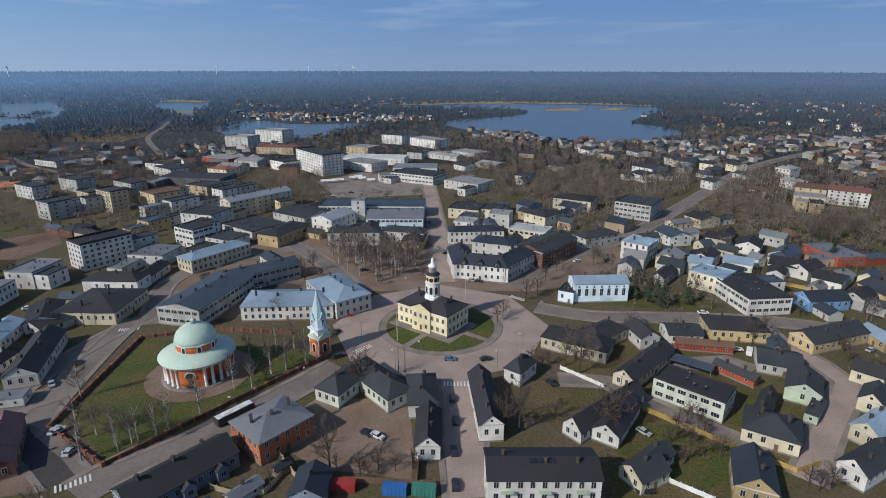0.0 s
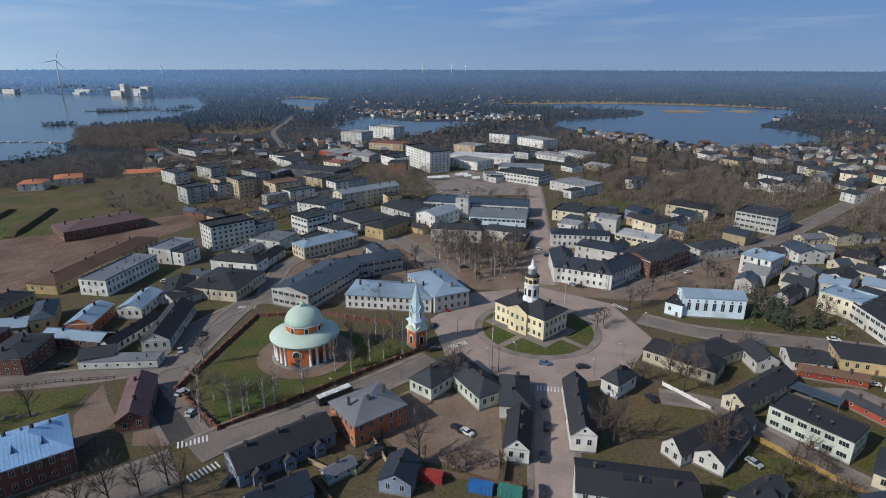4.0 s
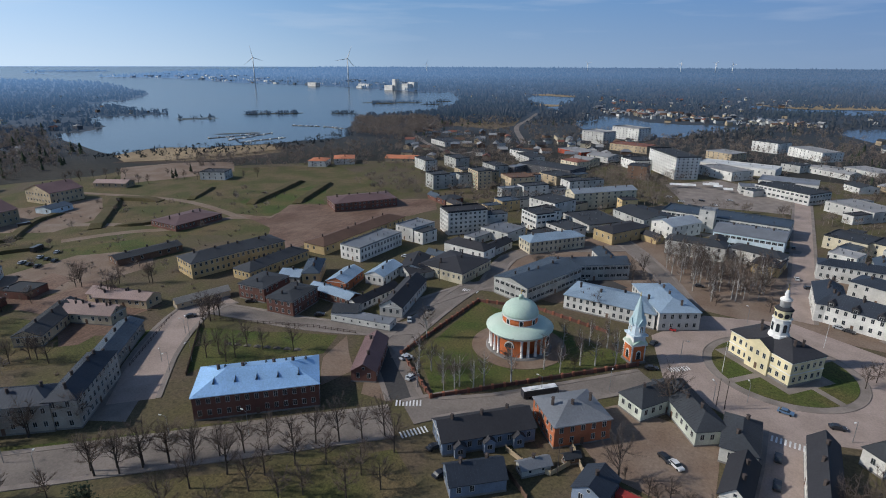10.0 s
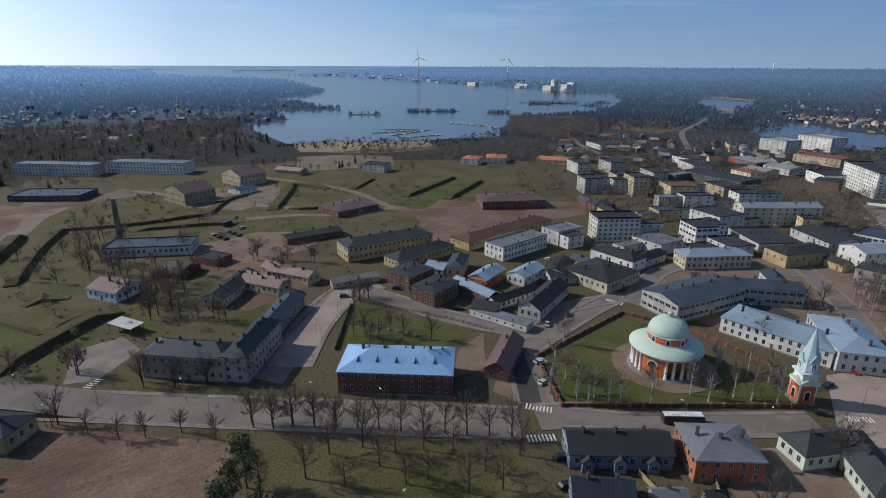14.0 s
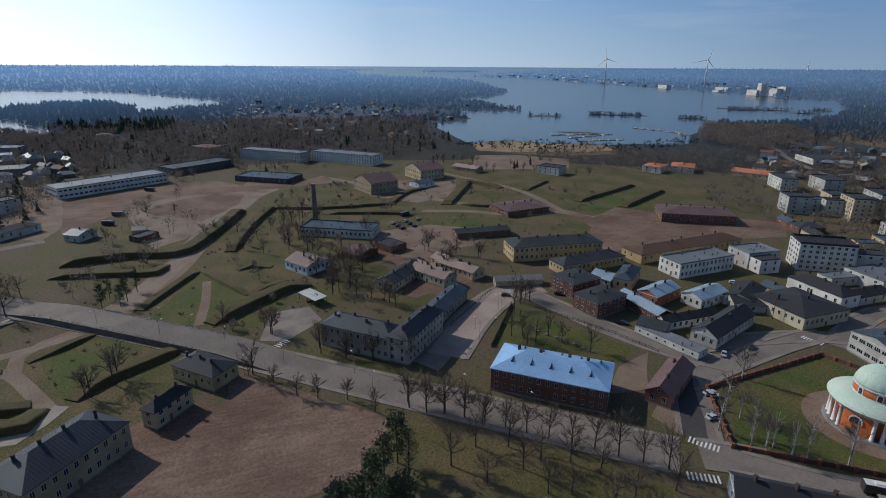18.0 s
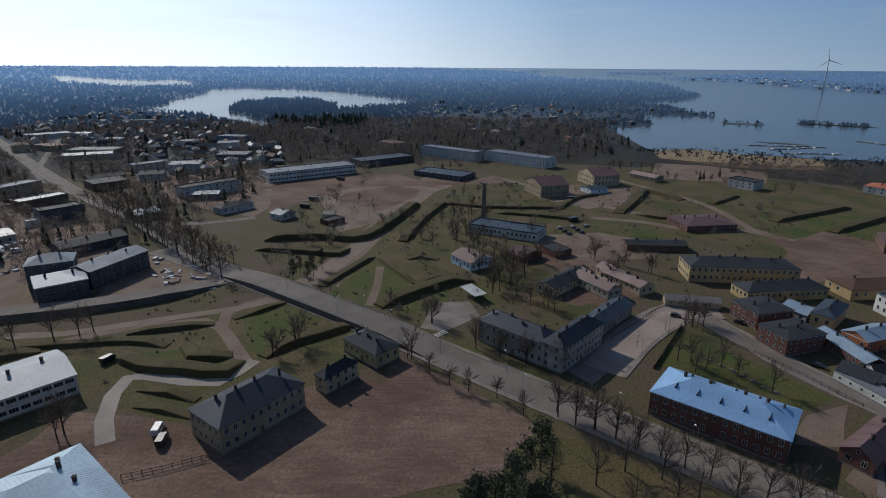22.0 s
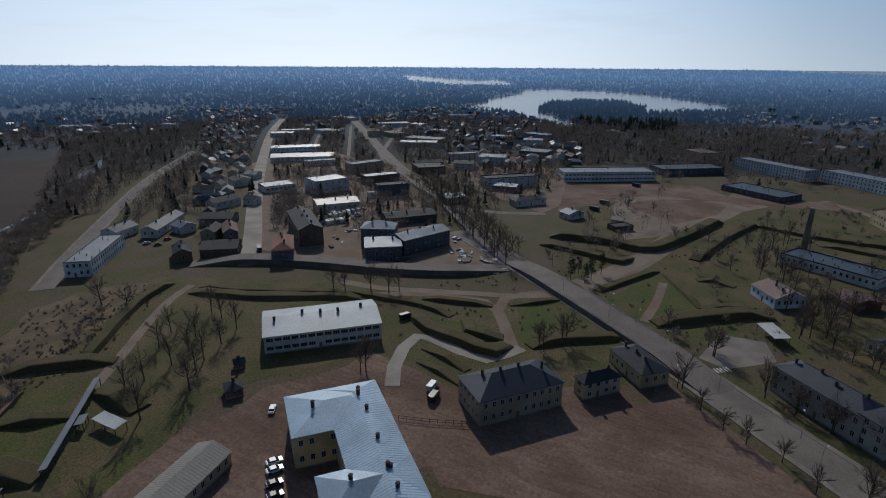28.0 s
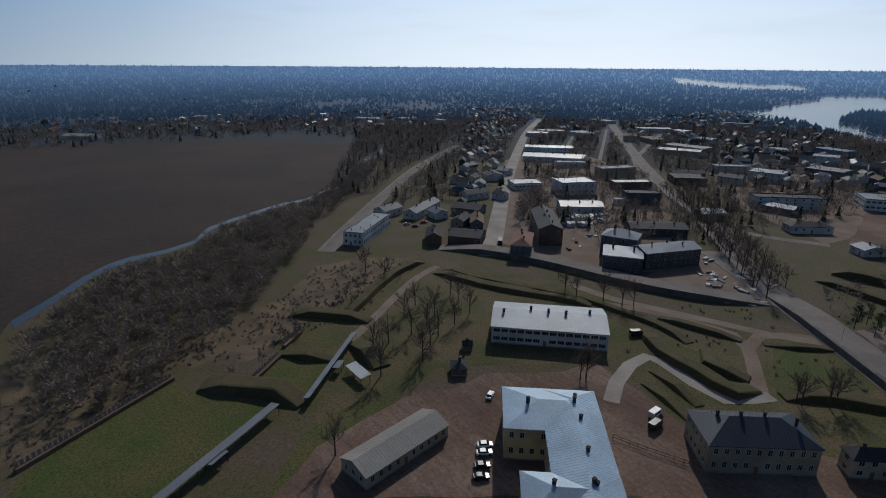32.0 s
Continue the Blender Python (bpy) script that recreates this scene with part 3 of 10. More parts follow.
area("water", [(-665, 293), (-718, 298), (-806, 310), (-884, 320), (-937, 337), (-931, 361), (-941, 389), (-986, 434), (-1057, 439), (-1156, 477), (-1180, 502), (-1143, 548), (-1124, 612), (-1143, 629), (-1223, 624), (-1316, 628), (-1444, 657), (-1437, 616), (-1490, 620), (-1624, 727), (-1633, 783), (-1750, 883), (-1843, 953), (-1928, 998), (-2183, 1075), (-2224, 1085), (-1952, 1362), (-625, 427), (-634, 393), (-674, 364), (-681, 340)])
area("water", [(-634, 412), (-600, 460), (-594, 502), (-569, 551), (-583, 588), (-652, 648), (-697, 725), (-781, 797), (-775, 848), (-740, 876), (-745, 978), (-775, 1092), (-795, 1171), (-1005, 1503), (-1148, 1674), (-1215, 1712), (-1264, 1627), (-1419, 1685), (-1624, 1715), (-1918, 1740), (-2170, 1695), (-2355, 1572)])
area("water", [(-2083, 1025), (-2528, 1166), (-2811, 1178), (-2982, 1108), (-3112, 1009), (-3902, 1274), (-3237, 1416), (-3092, 1518), (-2946, 1620), (-2695, 1657), (-2313, 1617), (-1828, 1274)])
area("water", [(-3092, 1035), (-3142, 965), (-3307, 888), (-3594, 797), (-3943, 856), (-4119, 741), (-4352, 614), (-4535, 401), (-4689, 232), (-4819, 241), (-4775, 679), (-4604, 1433), (-4200, 2367), (-3566, 3248), (-3421, 3115), (-3557, 2792), (-3612, 2108), (-3407, 1741), (-3237, 1416), (-3884, 1309)])
area("water", [(-1423, -598), (-1576, -658), (-1712, -662), (-1984, -695), (-2115, -762), (-2199, -736), (-2252, -663), (-2270, -578), (-2247, -482), (-2153, -355), (-2026, -233), (-1877, -142), (-1708, -44), (-1557, -12), (-1449, -23), (-1418, -107), (-1338, -155), (-1337, -176), (-1492, -202), (-1626, -253), (-1671, -327), (-1660, -408), (-1551, -444), (-1440, -449), (-1261, -403), (-1152, -343), (-1068, -292), (-953, -227), (-903, -204), (-914, -237), (-948, -274), (-1010, -323), (-1119, -391), (-1180, -448), (-1204, -500), (-1231, -542), (-1289, -607), (-1362, -612)])
area("water", [(-3082, -1863), (-3106, -1814), (-2946, -1574), (-2840, -1375), (-2763, -1255), (-2909, -1174), (-2819, -1081), (-2417, -881), (-2484, -980), (-2378, -1034), (-2349, -1141), (-2478, -1327), (-2569, -1505), (-2784, -1663)])
area("reedspit", [(245, 1429), (317, 1472), (366, 1436), (324, 1375), (256, 1373)])
area("reedspit", [(387, 1436), (456, 1501), (479, 1439), (426, 1400)])
area("reedspit", [(67, 913), (97, 932), (122, 901), (97, 891)])
area("reedspit", [(-205, 1682), (-23, 1839), (261, 1793), (496, 1692), (602, 1622), (591, 1550), (474, 1616), (245, 1679), (29, 1641), (-83, 1584)])
area("reedspit", [(503, 1332), (565, 1407), (710, 1395), (679, 1359), (538, 1336)])
area("reedspit", [(-887, 1720), (-853, 1838), (-731, 1791), (-698, 1706), (-802, 1726)])
area("reedspit", [(-729, 1437), (-643, 1364), (-609, 1364), (-595, 1425), (-568, 1350), (-592, 1295), (-631, 1294)])
area("scrub", [(-618, 909), (-685, 1043), (-621, 1045), (-546, 1006), (-497, 951), (-455, 851), (-454, 784), (-541, 791)])
area("reedspit", [(-662, 292), (-678, 338), (-671, 363), (-631, 391), (-619, 423), (-594, 456), (-552, 439), (-559, 380), (-583, 313), (-609, 278)])
area("water", [(17, -266), (7, -279), (-2, -291), (-12, -306), (-24, -319), (-35, -325), (-56, -328), (-71, -336), (-85, -359), (-103, -371), (-122, -381), (-148, -394), (-168, -397), (-197, -419), (-231, -454), (-281, -511), (-274, -499), (-225, -441), (-194, -412), (-164, -390), (-145, -386), (-120, -373), (-101, -363), (-84, -351), (-70, -329), (-54, -321), (-34, -316), (-23, -310), (-12, -297), (-2, -282), (7, -270), (16, -257)])
area("tarmac", [(-131, 139), (-126, 141), (-94, 116), (-100, 111)])
area("tarmac", [(-111, 230), (-96, 261), (-68, 247), (-73, 226)])
area("dirt", [(-580, 261), (-563, 310), (-522, 349), (-473, 317), (-485, 265), (-500, 222)])
area("scrub", [(-664, 312), (-628, 373), (-588, 467), (-534, 423), (-549, 335), (-602, 290)])
area("sand", [(-172, -2), (-161, 11), (-137, 34), (-132, 35), (-123, 25), (-156, -11), (-178, -9)])
area("dirt", [(-478, 104), (-459, 189), (-399, 162), (-386, 127), (-419, 99)])
area("dirt", [(-321, 74), (-327, 116), (-303, 146), (-277, 131), (-275, 93), (-289, 70)])

area("drygrass", [(-230, -20), (-262, -62), (-330, -62), (-440, -105), (-485, -20), (-520, 120), (-560, 250), (-420, 400), (-280, 340), (-250, 220), (-330, 160), (-262, 100), (-285, 60)])
area("drygrass", [(-50, -112), (-62, -185), (-120, -215), (-160, -240), (-205, -140), (-175, -95), (-150, -103), (-100, -135)])
area("drygrass", [(-160, -20), (-190, -15), (-235, -62), (-215, -90), (-150, -95), (-140, -70)])
area("dirt", [(-215, -228), (-330, -350), (-420, -440), (-560, -480), (-480, -330), (-340, -190), (-262, -130), (-222, -160)])
area("dirt", [(-370, -110), (-420, -190), (-560, -290), (-620, -240), (-520, -130), (-440, -100)])
area("dirt", [(-130, 215), (-140, 300), (-60, 340), (60, 330), (120, 300), (60, 245), (40, 240), (-40, 240), (-90, 210)])
area("drygrass", [(50, 110), (40, 165), (60, 205), (125, 205), (130, 170), (100, 120)])
area("grass", [(66, 138), (58, 138), (56, 124), (58, 117), (62, 114), (74, 115), (80, 125), (75, 132), (69, 138)])
area("grass", [(84, 139), (87, 137), (98, 148), (98, 153)])
area("grass", [(96, 169), (101, 159), (106, 158), (106, 167), (104, 178)])
area("pavers", [(80, 172), (88, 178), (104, 180), (112, 172), (104, 166), (92, 168)])

# roadside lawns
area("grass", [(-189, 14), (-157, 47), (-127, 79), (-123, 76), (-152, 45), (-182, 14)])
area("drygrass", [(-293, 41), (-267, 65), (-220, 78), (-200, 70), (-217, 48), (-242, 30)])
area("grass", [(-208, 90), (-207, 102), (-186, 83), (-194, 73)])
area("grass", [(-249, 23), (-247, 31), (-224, 35), (-222, 26)])


def causeway(pts, width, height):
    """A street on a stone-walled embankment across the moat, sloping down at both ends."""
    line = smooth_line(pts, 6.0)
    n = len(line)
    prof, vs, fs = ((-0.52, 0.0), (-0.5, 1.0), (0.5, 1.0), (0.52, 0.0)), [], []
    for i, p in enumerate(line):
        d = (line[min(i + 1, n - 1)] - line[max(i - 1, 0)]).normalized()
        k = min(1.0, min(i, n - 1 - i) / 4 + 0.06)
        for u, z in prof:
            vs.append((p.x - d.y * width * u, p.y + d.x * width * u, 0.02 + z * height * k))
    mats = []
    for i in range(n - 1):
        for j in range(3):
            fs.append((i * 4 + j, i * 4 + j + 1, i * 4 + j + 5, i * 4 + j + 4))
            mats.append(0 if j == 1 else 1)
    me = bpy.data.meshes.new("road")
    me.from_pydata(vs, [], fs)
    me.materials.append(MATS["asphalt"])
    me.materials.append(MATS["stone"])
    me.polygons.foreach_set("material_index", mats)
    bm = bmesh.new()
    bm.from_mesh(me)
    bmesh.ops.recalc_face_normals(bm, faces=bm.faces)
    bm.to_mesh(me)
    bm.free()
    tagged(new("road", me), "grey street on a stone-walled causeway over the moat", "road", kind="structure")
    for a, b in zip(line, line[1:]):
        KEEP_CLEAR.append((a.x, a.y, b.x, b.y, width / 2))


causeway([(-253, -92), (-235, -112), (-222, -142), (-210, -187), (-196, -219), (-180, -240)], 9.5, 3.0)
causeway([(-266, -94), (-247, -71), (-222, -41), (-199, -14), (-178, 10)], 13.4, 2.6)

# ---- houses ----
HOUSES = []          # x, y, radius


def win_mesh(w, h, bars=1):
    """A framed casement window, lying in the xz plane and facing -y: its frame, its panes, and both in one."""
    f, m = 0.075, 0.03
    xs = [-w / 2 - f, -w / 2]
    for i in range(bars):
        x = -w / 2 + w * (i + 1) / (bars + 1)
        xs += [x - m, x + m]
    xs += [w / 2, w / 2 + f]
    zs = [-h / 2 - f, -h / 2, h / 2, h / 2 + f]

    def build(with_pane):
        bm = bmesh.new()
        g = [[bm.verts.new((x, -0.07, z)) for z in zs] for x in xs]
        for i in range(len(xs) - 1):
            for k in range(3):
                q = [g[i][k], g[i + 1][k], g[i + 1][k + 1], g[i][k + 1]]
                if k == 1 and i % 2 == 1:
                    d = [bm.verts.new((v.co.x, -0.02, v.co.z)) for v in q]
                    for n in range(4):
                        bm.faces.new((q[n], q[(n + 1) % 4], d[(n + 1) % 4], d[n]))
                    if with_pane:
                        bm.faces.new(d).material_index = 1
                else:
                    bm.faces.new(q)
        rim = [g[i][0] for i in range(len(xs))] + [g[-1][k] for k in (1, 2, 3)] + [g[i][3] for i in range(len(xs) - 2, -1, -1)] + [g[0][k] for k in (2, 1)]
        back = [bm.verts.new((v.co.x, 0.02, v.co.z)) for v in rim]
        for n in range(len(rim)):
            bm.faces.new((rim[n], back[n], back[(n + 1) % len(rim)], rim[(n + 1) % len(rim)]))
        return bm

    bm = bmesh.new()
    quadbox(bm, -w / 2, -0.025, -h / 2, w / 2, 0.01, h / 2)
    return mesh_of(build(False), "window", "frame"), mesh_of(bm, "pane", "glass"), mesh_of(build(True), "window", "frame", "glass")


WIN = {"grand": win_mesh(1.35, 3.3), "tall": win_mesh(1.05, 1.7), "square": win_mesh(1.3, 1.3), "wide": win_mesh(2.3, 1.35, 2), "small": win_mesh(0.7, 0.8, 0)}
_bm = bmesh.new()
quadbox(_bm, -0.5, -0.08, 0, 0.5, 0.02, 2.2)
DOOR_ME = mesh_of(_bm, "door", "wall brown")
_bm = bmesh.new()
lathe(_bm, [(0.5, -1.2), (0.5, 1.0), (0.62, 1.05), (0.62, 1.25), (0.3, 1.3)], 4, smooth=False)
CHIMNEY_ME = mesh_of(_bm, "chimney", "chimney brick")
_bm = bmesh.new()
lathe(_bm, [(0.22, -0.4), (0.22, 0.7), (0.34, 0.72), (0.34, 0.9)], 8)
VENT_ME = mesh_of(_bm, "vent", "roof zinc")

COLOUR_WORD = {"putty": "grey-beige rendered", "palegreen": "pale grey-green", "paleblue": "pale blue", "slate": "slate-blue wooden", "open": "open-sided", "tan": "tan rendered", "brick": "red-brick", "ochre": "ochre-yellow", "orange": "orange brick", "white": "white rendered", "cream": "cream rendered", "grey": "grey rendered", "yellow": "yellow rendered", "dark": "dark-walled", "red": "red-painted wooden", "brown": "brown wooden", "blue": "blue wooden", "green": "pale green wooden"}
ROOF_WORD = {"zinc": "grey sheet-metal", "lightblue": "pale blue metal", "brightblue": "bright blue metal", "silver": "shiny silver metal", "navy": "blue-black", "slateblue": "slate-blue metal", "maroon": "dark maroon metal", "pink": "faded pinkish", "redroof": "red", "tinroof": "weathered corrugated", "dark": "dark grey"}


def roof_mesh(kind, L, D, h, rh, rm, over=0.4):
    bm = bmesh.new()
    a, b, t = L / 2 + (0 if kind == "flat" else over), D / 2 + (0 if kind == "flat" else over), 0.18
    if kind == "flat":
        lo = [bm.verts.new((x, y, h)) for x, y in ((-a, -b), (a, -b), (a, b), (-a, b))]
        up = [bm.verts.new((v.co.x, v.co.y, h + 0.12 + rh)) for v in lo]
        iu = [bm.verts.new((v.co.x * (1 - 0.3 / a), v.co.y * (1 - 0.3 / b), h + 0.12 + rh)) for v in lo]
        il = [bm.verts.new((v.co.x, v.co.y, h + 0.12)) for v in iu]
        for i in range(4):
            k = (i + 1) % 4
            bm.faces.new((lo[i], lo[k], up[k], up[i]))
            bm.faces.new((up[i], up[k], iu[k], iu[i]))
            bm.faces.new((iu[i], iu[k], il[k], il[i]))
        bm.faces.new(il)
        bm.faces.new(lo[::-1])
    else:
        drop = rh * over / (D / 2)
        z0, z1 = h - drop, h + rh
        inset = 0.0 if kind == "gable" else min(b, a - 0.1)
        low = [bm.verts.new(p) for p in ((-a, -b, z0), (a, -b, z0), (a, b, z0), (-a, b, z0))]
        top = [bm.verts.new((-a + inset, 0, z1)), bm.verts.new((a - inset, 0, z1))]
        low2 = [bm.verts.new((v.co.x, v.co.y, v.co.z + t)) for v in low]
        top2 = [bm.verts.new((v.co.x, v.co.y, v.co.z + t)) for v in top]
        for q, s in ((low2, top2),):
            bm.faces.new((q[0], q[1], s[1], s[0]))
            bm.faces.new((q[2], q[3], s[0], s[1]))
            if kind == "hip":
                bm.faces.new((q[1], q[2], s[1]))
                bm.faces.new((q[3], q[0], s[0]))
        for i in range(4):
            j = (i + 1) % 4
            if kind == "gable" and i in (1, 3):
                k = 1 if i == 1 else 0
                bm.faces.new((low[i], top[k], top2[k], low2[i]))
                bm.faces.new((top[k], low[j], low2[j], top2[k]))
            else:
                bm.faces.new((low[i], low[j], low2[j], low2[i]))
        bm.faces.new((low[0], top[0], top[1], low[1]))
        bm.faces.new((low[2], top[1], top[0], low[3]))
        if kind == "hip":
            bm.faces.new((low[1], top[1], low[2]))
            bm.faces.new((low[3], top[0], low[0]))
    return bm


def wall_mesh(kind, L, D, h, rh):
    bm = bmesh.new()
    quadbox(bm, -L / 2, -D / 2, 0, L / 2, D / 2, h)
    if kind == "gable":
        for s in (-1, 1):
            x0, x1 = s * L / 2, s * (L / 2 - 0.3)
            p = [bm.verts.new(q) for q in ((x0, -D / 2, h), (x0, D / 2, h), (x0, 0, h + rh), (x1, -D / 2, h), (x1, D / 2, h), (x1, 0, h + rh))]
            for f in ((0, 1, 2), (5, 4, 3), (0, 2, 5, 3), (1, 4, 5, 2)):
                bm.faces.new([p[i] for i in f])
    return bm


def seams(L, D, h, rh, kind, over=0.4, step=0.9):
    """Raised standing seams that run down both long slopes."""
    bm = bmesh.new()
    a, b = L / 2 + over, D / 2 + over
    drop = rh * over / (D / 2)
    x = -a + step / 2
    while x < a:
        run = b if kind == "gable" else min(b, a - abs(x))
        if run > 0.5:
            for s in (-1, 1):
                y0, y1 = s * b, s * (b - run)
                z0 = h - drop + 0.18
                z1 = z0 + (rh + drop) * run / b
                p = [bm.verts.new(q) for q in ((x - 0.03, y0, z0), (x + 0.03, y0, z0), (x + 0.03, y1, z1), (x - 0.03, y1, z1), (x - 0.03, y0, z0 + 0.05), (x + 0.03, y0, z0 + 0.05), (x + 0.03, y1, z1 + 0.05), (x - 0.03, y1, z1 + 0.05))]
                for f in ((4, 5, 6, 7), (0, 1, 5, 4), (0, 4, 7, 3), (1, 2, 6, 5)):
                    bm.faces.new([p[i] for i in f])
        x += step
    return bm


def house(x, y, rot, L, D, h, kind, rh, wall, roof, floors=1, tag="-"):
    rng = random.Random(int(x * 13 + y * 7))
    r = math.hypot(x, y)
    HOUSES.append((x, y, 0.5 * math.hypot(L, D)))
    if kind != "flat":
        L, D = max(L - 0.8, 2), max(D - 0.8, 2)
    size = "small" if L * D < 90 else "long" if L > 2.6 * D else ""
    storey = {1: "one-storey", 2: "two-storey", 3: "three-storey"}.get(floors, "many-storeyed")
    label = f"{size} {COLOUR_WORD.get(wall, wall)} {storey} house with {ROOF_WORD.get(roof, roof)} {kind} roof".strip()
    ob = thing("house" if floors < 4 else "apartment_block", x, y, rot, label, "house" if floors < 4 else "apartment block")
    if wall == "open":
        for sx in (-1, 0, 1):
            for sy in (-1, 1):
                bm = bmesh.new()
                quadbox(bm, sx * (L / 2 - 0.3) - 0.1, sy * (D / 2 - 0.3) - 0.1, 0, sx * (L / 2 - 0.3) + 0.1, sy * (D / 2 - 0.3) + 0.1, h)
                part("post", bm, "metal pole", ob)
        part("roof", roof_mesh(kind, L, D, h, rh, roof), "roof " + roof, ob)
        return ob
    part("wall", wall_mesh(kind, L, D, h, rh), "wall " + wall, ob)
    rf = part("roof", roof_mesh(kind, L, D, h, rh, roof), "roof " + roof, ob, ROOF_WORD.get(roof, roof) + " roof")
    if kind != "flat" and r < 330 and roof in ("silver", "brightblue", "lightblue", "zinc", "slateblue", "tinroof", "navy", "dark", "maroon", "pink"):
        part("roof_seams", seams(L, D, h, rh, kind), "roof " + roof, rf)["kind"] = "stuff"
    if r < 260:
        bm = bmesh.new()
        quadbox(bm, -L / 2 - 0.06, -D / 2 - 0.06, 0, L / 2 + 0.06, D / 2 + 0.06, 0.55)
        part("plinth", bm, "plinth", ob)
    if r < 300 and kind != "flat" and h > 4.2:
        bm = bmesh.new()
        quadbox(bm, -L / 2 - 0.12, -D / 2 - 0.12, h - 0.45, L / 2 + 0.12, D / 2 + 0.12, h - 0.12)
        part("cornice", bm, "frame", ob)
    # windows, row by row, on the sides
    far_windows = []
    c, s = math.cos(radians(rot)), math.sin(radians(rot))
    to_cam = (-(x * c + y * s), -(-x * s + y * c))
    sh = (h - 0.4) / floors
    style = "grand" if tag == "grand" else "wide" if tag == "ribbon" else ("tall" if sh > 3.0 else "square") if h > 3.4 else "small"
    fine = tag == "x" and r < 240
    for side, (nx, ny, half, length) in enumerate(((0, -1, D / 2, L), (1, 0, L / 2, D), (0, 1, D / 2, L), (-1, 0, L / 2, D))):
        faces_us = nx * to_cam[0] + ny * to_cam[1] > half * 0.2
        if not faces_us and not (tag == "x" and r < 200):
            continue
        step = {"grand": 3.3, "wide": 2.9, "tall": 2.7, "square": 3.1, "small": 3.4}[style]
        if r > 280 and tag == "-":
            step *= 1.55
        if r > 420:
            step *= 1.2
        n = max(1, int((length - 1.0) / step))
        for fl in range(floors):
            z = 0.55 + sh * fl + sh * 0.52
            for i in range(n):
                if tag == "-" and rng.random() < 0.12:
                    continue
                u = (i - (n - 1) / 2) * (length - 1.0) / n
                px, py = (u, ny * half) if nx == 0 else (nx * half, u)
                if fl == 0 and i == n // 2 and side in (0, 2) and h > 3 and r < 420 and tag != "grand":
                    part("door", DOOR_ME, None, ob, loc=(px, py, 0.15), rz=math.atan2(ny, nx) + math.pi / 2)
                    continue
                rz = math.atan2(ny, nx) + math.pi / 2
                if r > 300:
                    far_windows.append((px, py, z, rz))
                elif fine:
                    w = part("window", WIN[style][0], None, ob, loc=(px, py, z), rz=rz)
                    part("pane", WIN[style][1], None, w)
                else:
                    part("window", WIN[style][2], None, ob, loc=(px, py, z), rz=rz)
        if tag == "grand":
            for i in range(n):
                u = (i - (n - 1) / 2) * (length - 1.0) / n
                part("window", WIN["small"][2], None, ob, loc=(u, ny * half, h - 1.5) if nx == 0 else (nx * half, u, h - 1.5), rz=math.atan2(ny, nx) + math.pi / 2)
        if kind == "gable" and nx and rh > 2.3 and faces_us:
            part("window", WIN["small"][2], None, ob, loc=(nx * half, 0, h + rh * 0.35), rz=math.atan2(ny, nx) + math.pi / 2)
    if far_windows:
        me0 = WIN[style][2]
        co, polys = [v.co.copy() for v in me0.vertices], [(tuple(p.vertices), p.material_index) for p in me0.polygons]
        vs, fs, ms = [], [], []
        for px, py, z, rz in far_windows:
            m, i0 = pose(px, py, z, 0, 0, math.degrees(rz)), len(vs)
            vs += [m @ p for p in co]
            fs += [tuple(i0 + k for k in f) for f, _ in polys]
            ms += [k for _, k in polys]
        me = bpy.data.meshes.new("glazing")
        me.from_pydata(vs, [], fs)
        me.materials.append(MATS["frame"])
        me.materials.append(MATS["glass"])
        me.polygons.foreach_set("material_index", ms)
        part("glazing", me, None, ob)["kind"] = "stuff"
    # chimneys and vents
    stack_at = []
    if kind != "flat":
        stacks = 0 if roof == "tinroof" else 1 + (L > 14) + (L > 26) + (L > 40) * 2 + (tag == "x") * 1
        for i in range(stacks):
            px = ((i + 0.5) / stacks - 0.5 + rng.uniform(-0.06, 0.06)) * 0.9 * L
            py = rng.uniform(-0.15, 0.15) * D
            stack_at.append((px, py, h + rh * (1 - abs(py) / (D / 2)) + 0.3))
    else:
        for i in range(min(10, 2 + int(L * D / 90))):
            stack_at.append((rng.uniform(-0.42, 0.42) * L, rng.uniform(-0.4, 0.4) * D, h + 0.5))
    piece, me0 = ("chimney", CHIMNEY_ME) if kind != "flat" else ("vent", VENT_ME)
    if r < 290:
        for at in stack_at:
            part(piece, me0, None, rf, loc=at)
    elif stack_at:
        bm = bmesh.new()
        for at in stack_at:
            n0 = len(bm.verts)
            bm.from_mesh(me0)
            bm.verts.ensure_lookup_table()
            bmesh.ops.translate(bm, verts=bm.verts[n0:], vec=at)
        part("roof_fittings" if kind == "flat" else "chimneywork", bm, me0.materials[0].name, rf)["kind"] = "stuff"
    if roof == "brightblue":
        for i in range(10):
            u, s = (i % 5 - 2) * L * 0.17 + (2 if i > 4 else 0), (-1 if i < 5 else 1)
            bm = bmesh.new()
            p = [bm.verts.new(q) for q in ((u - 0.6, s * D * 0.3, h + rh * 0.35), (u + 0.6, s * D * 0.3, h + rh * 0.35), (u, s * D * 0.3, h + rh * 0.35 + 1.3), (u, s * D * 0.12, h + rh * 0.76))]
            for f in ((0, 1, 2), (0, 2, 3), (1, 3, 2)):
                bm.faces.new([p[k] for k in f])
            part("roof_vent", bm, "roof slateblue", rf)
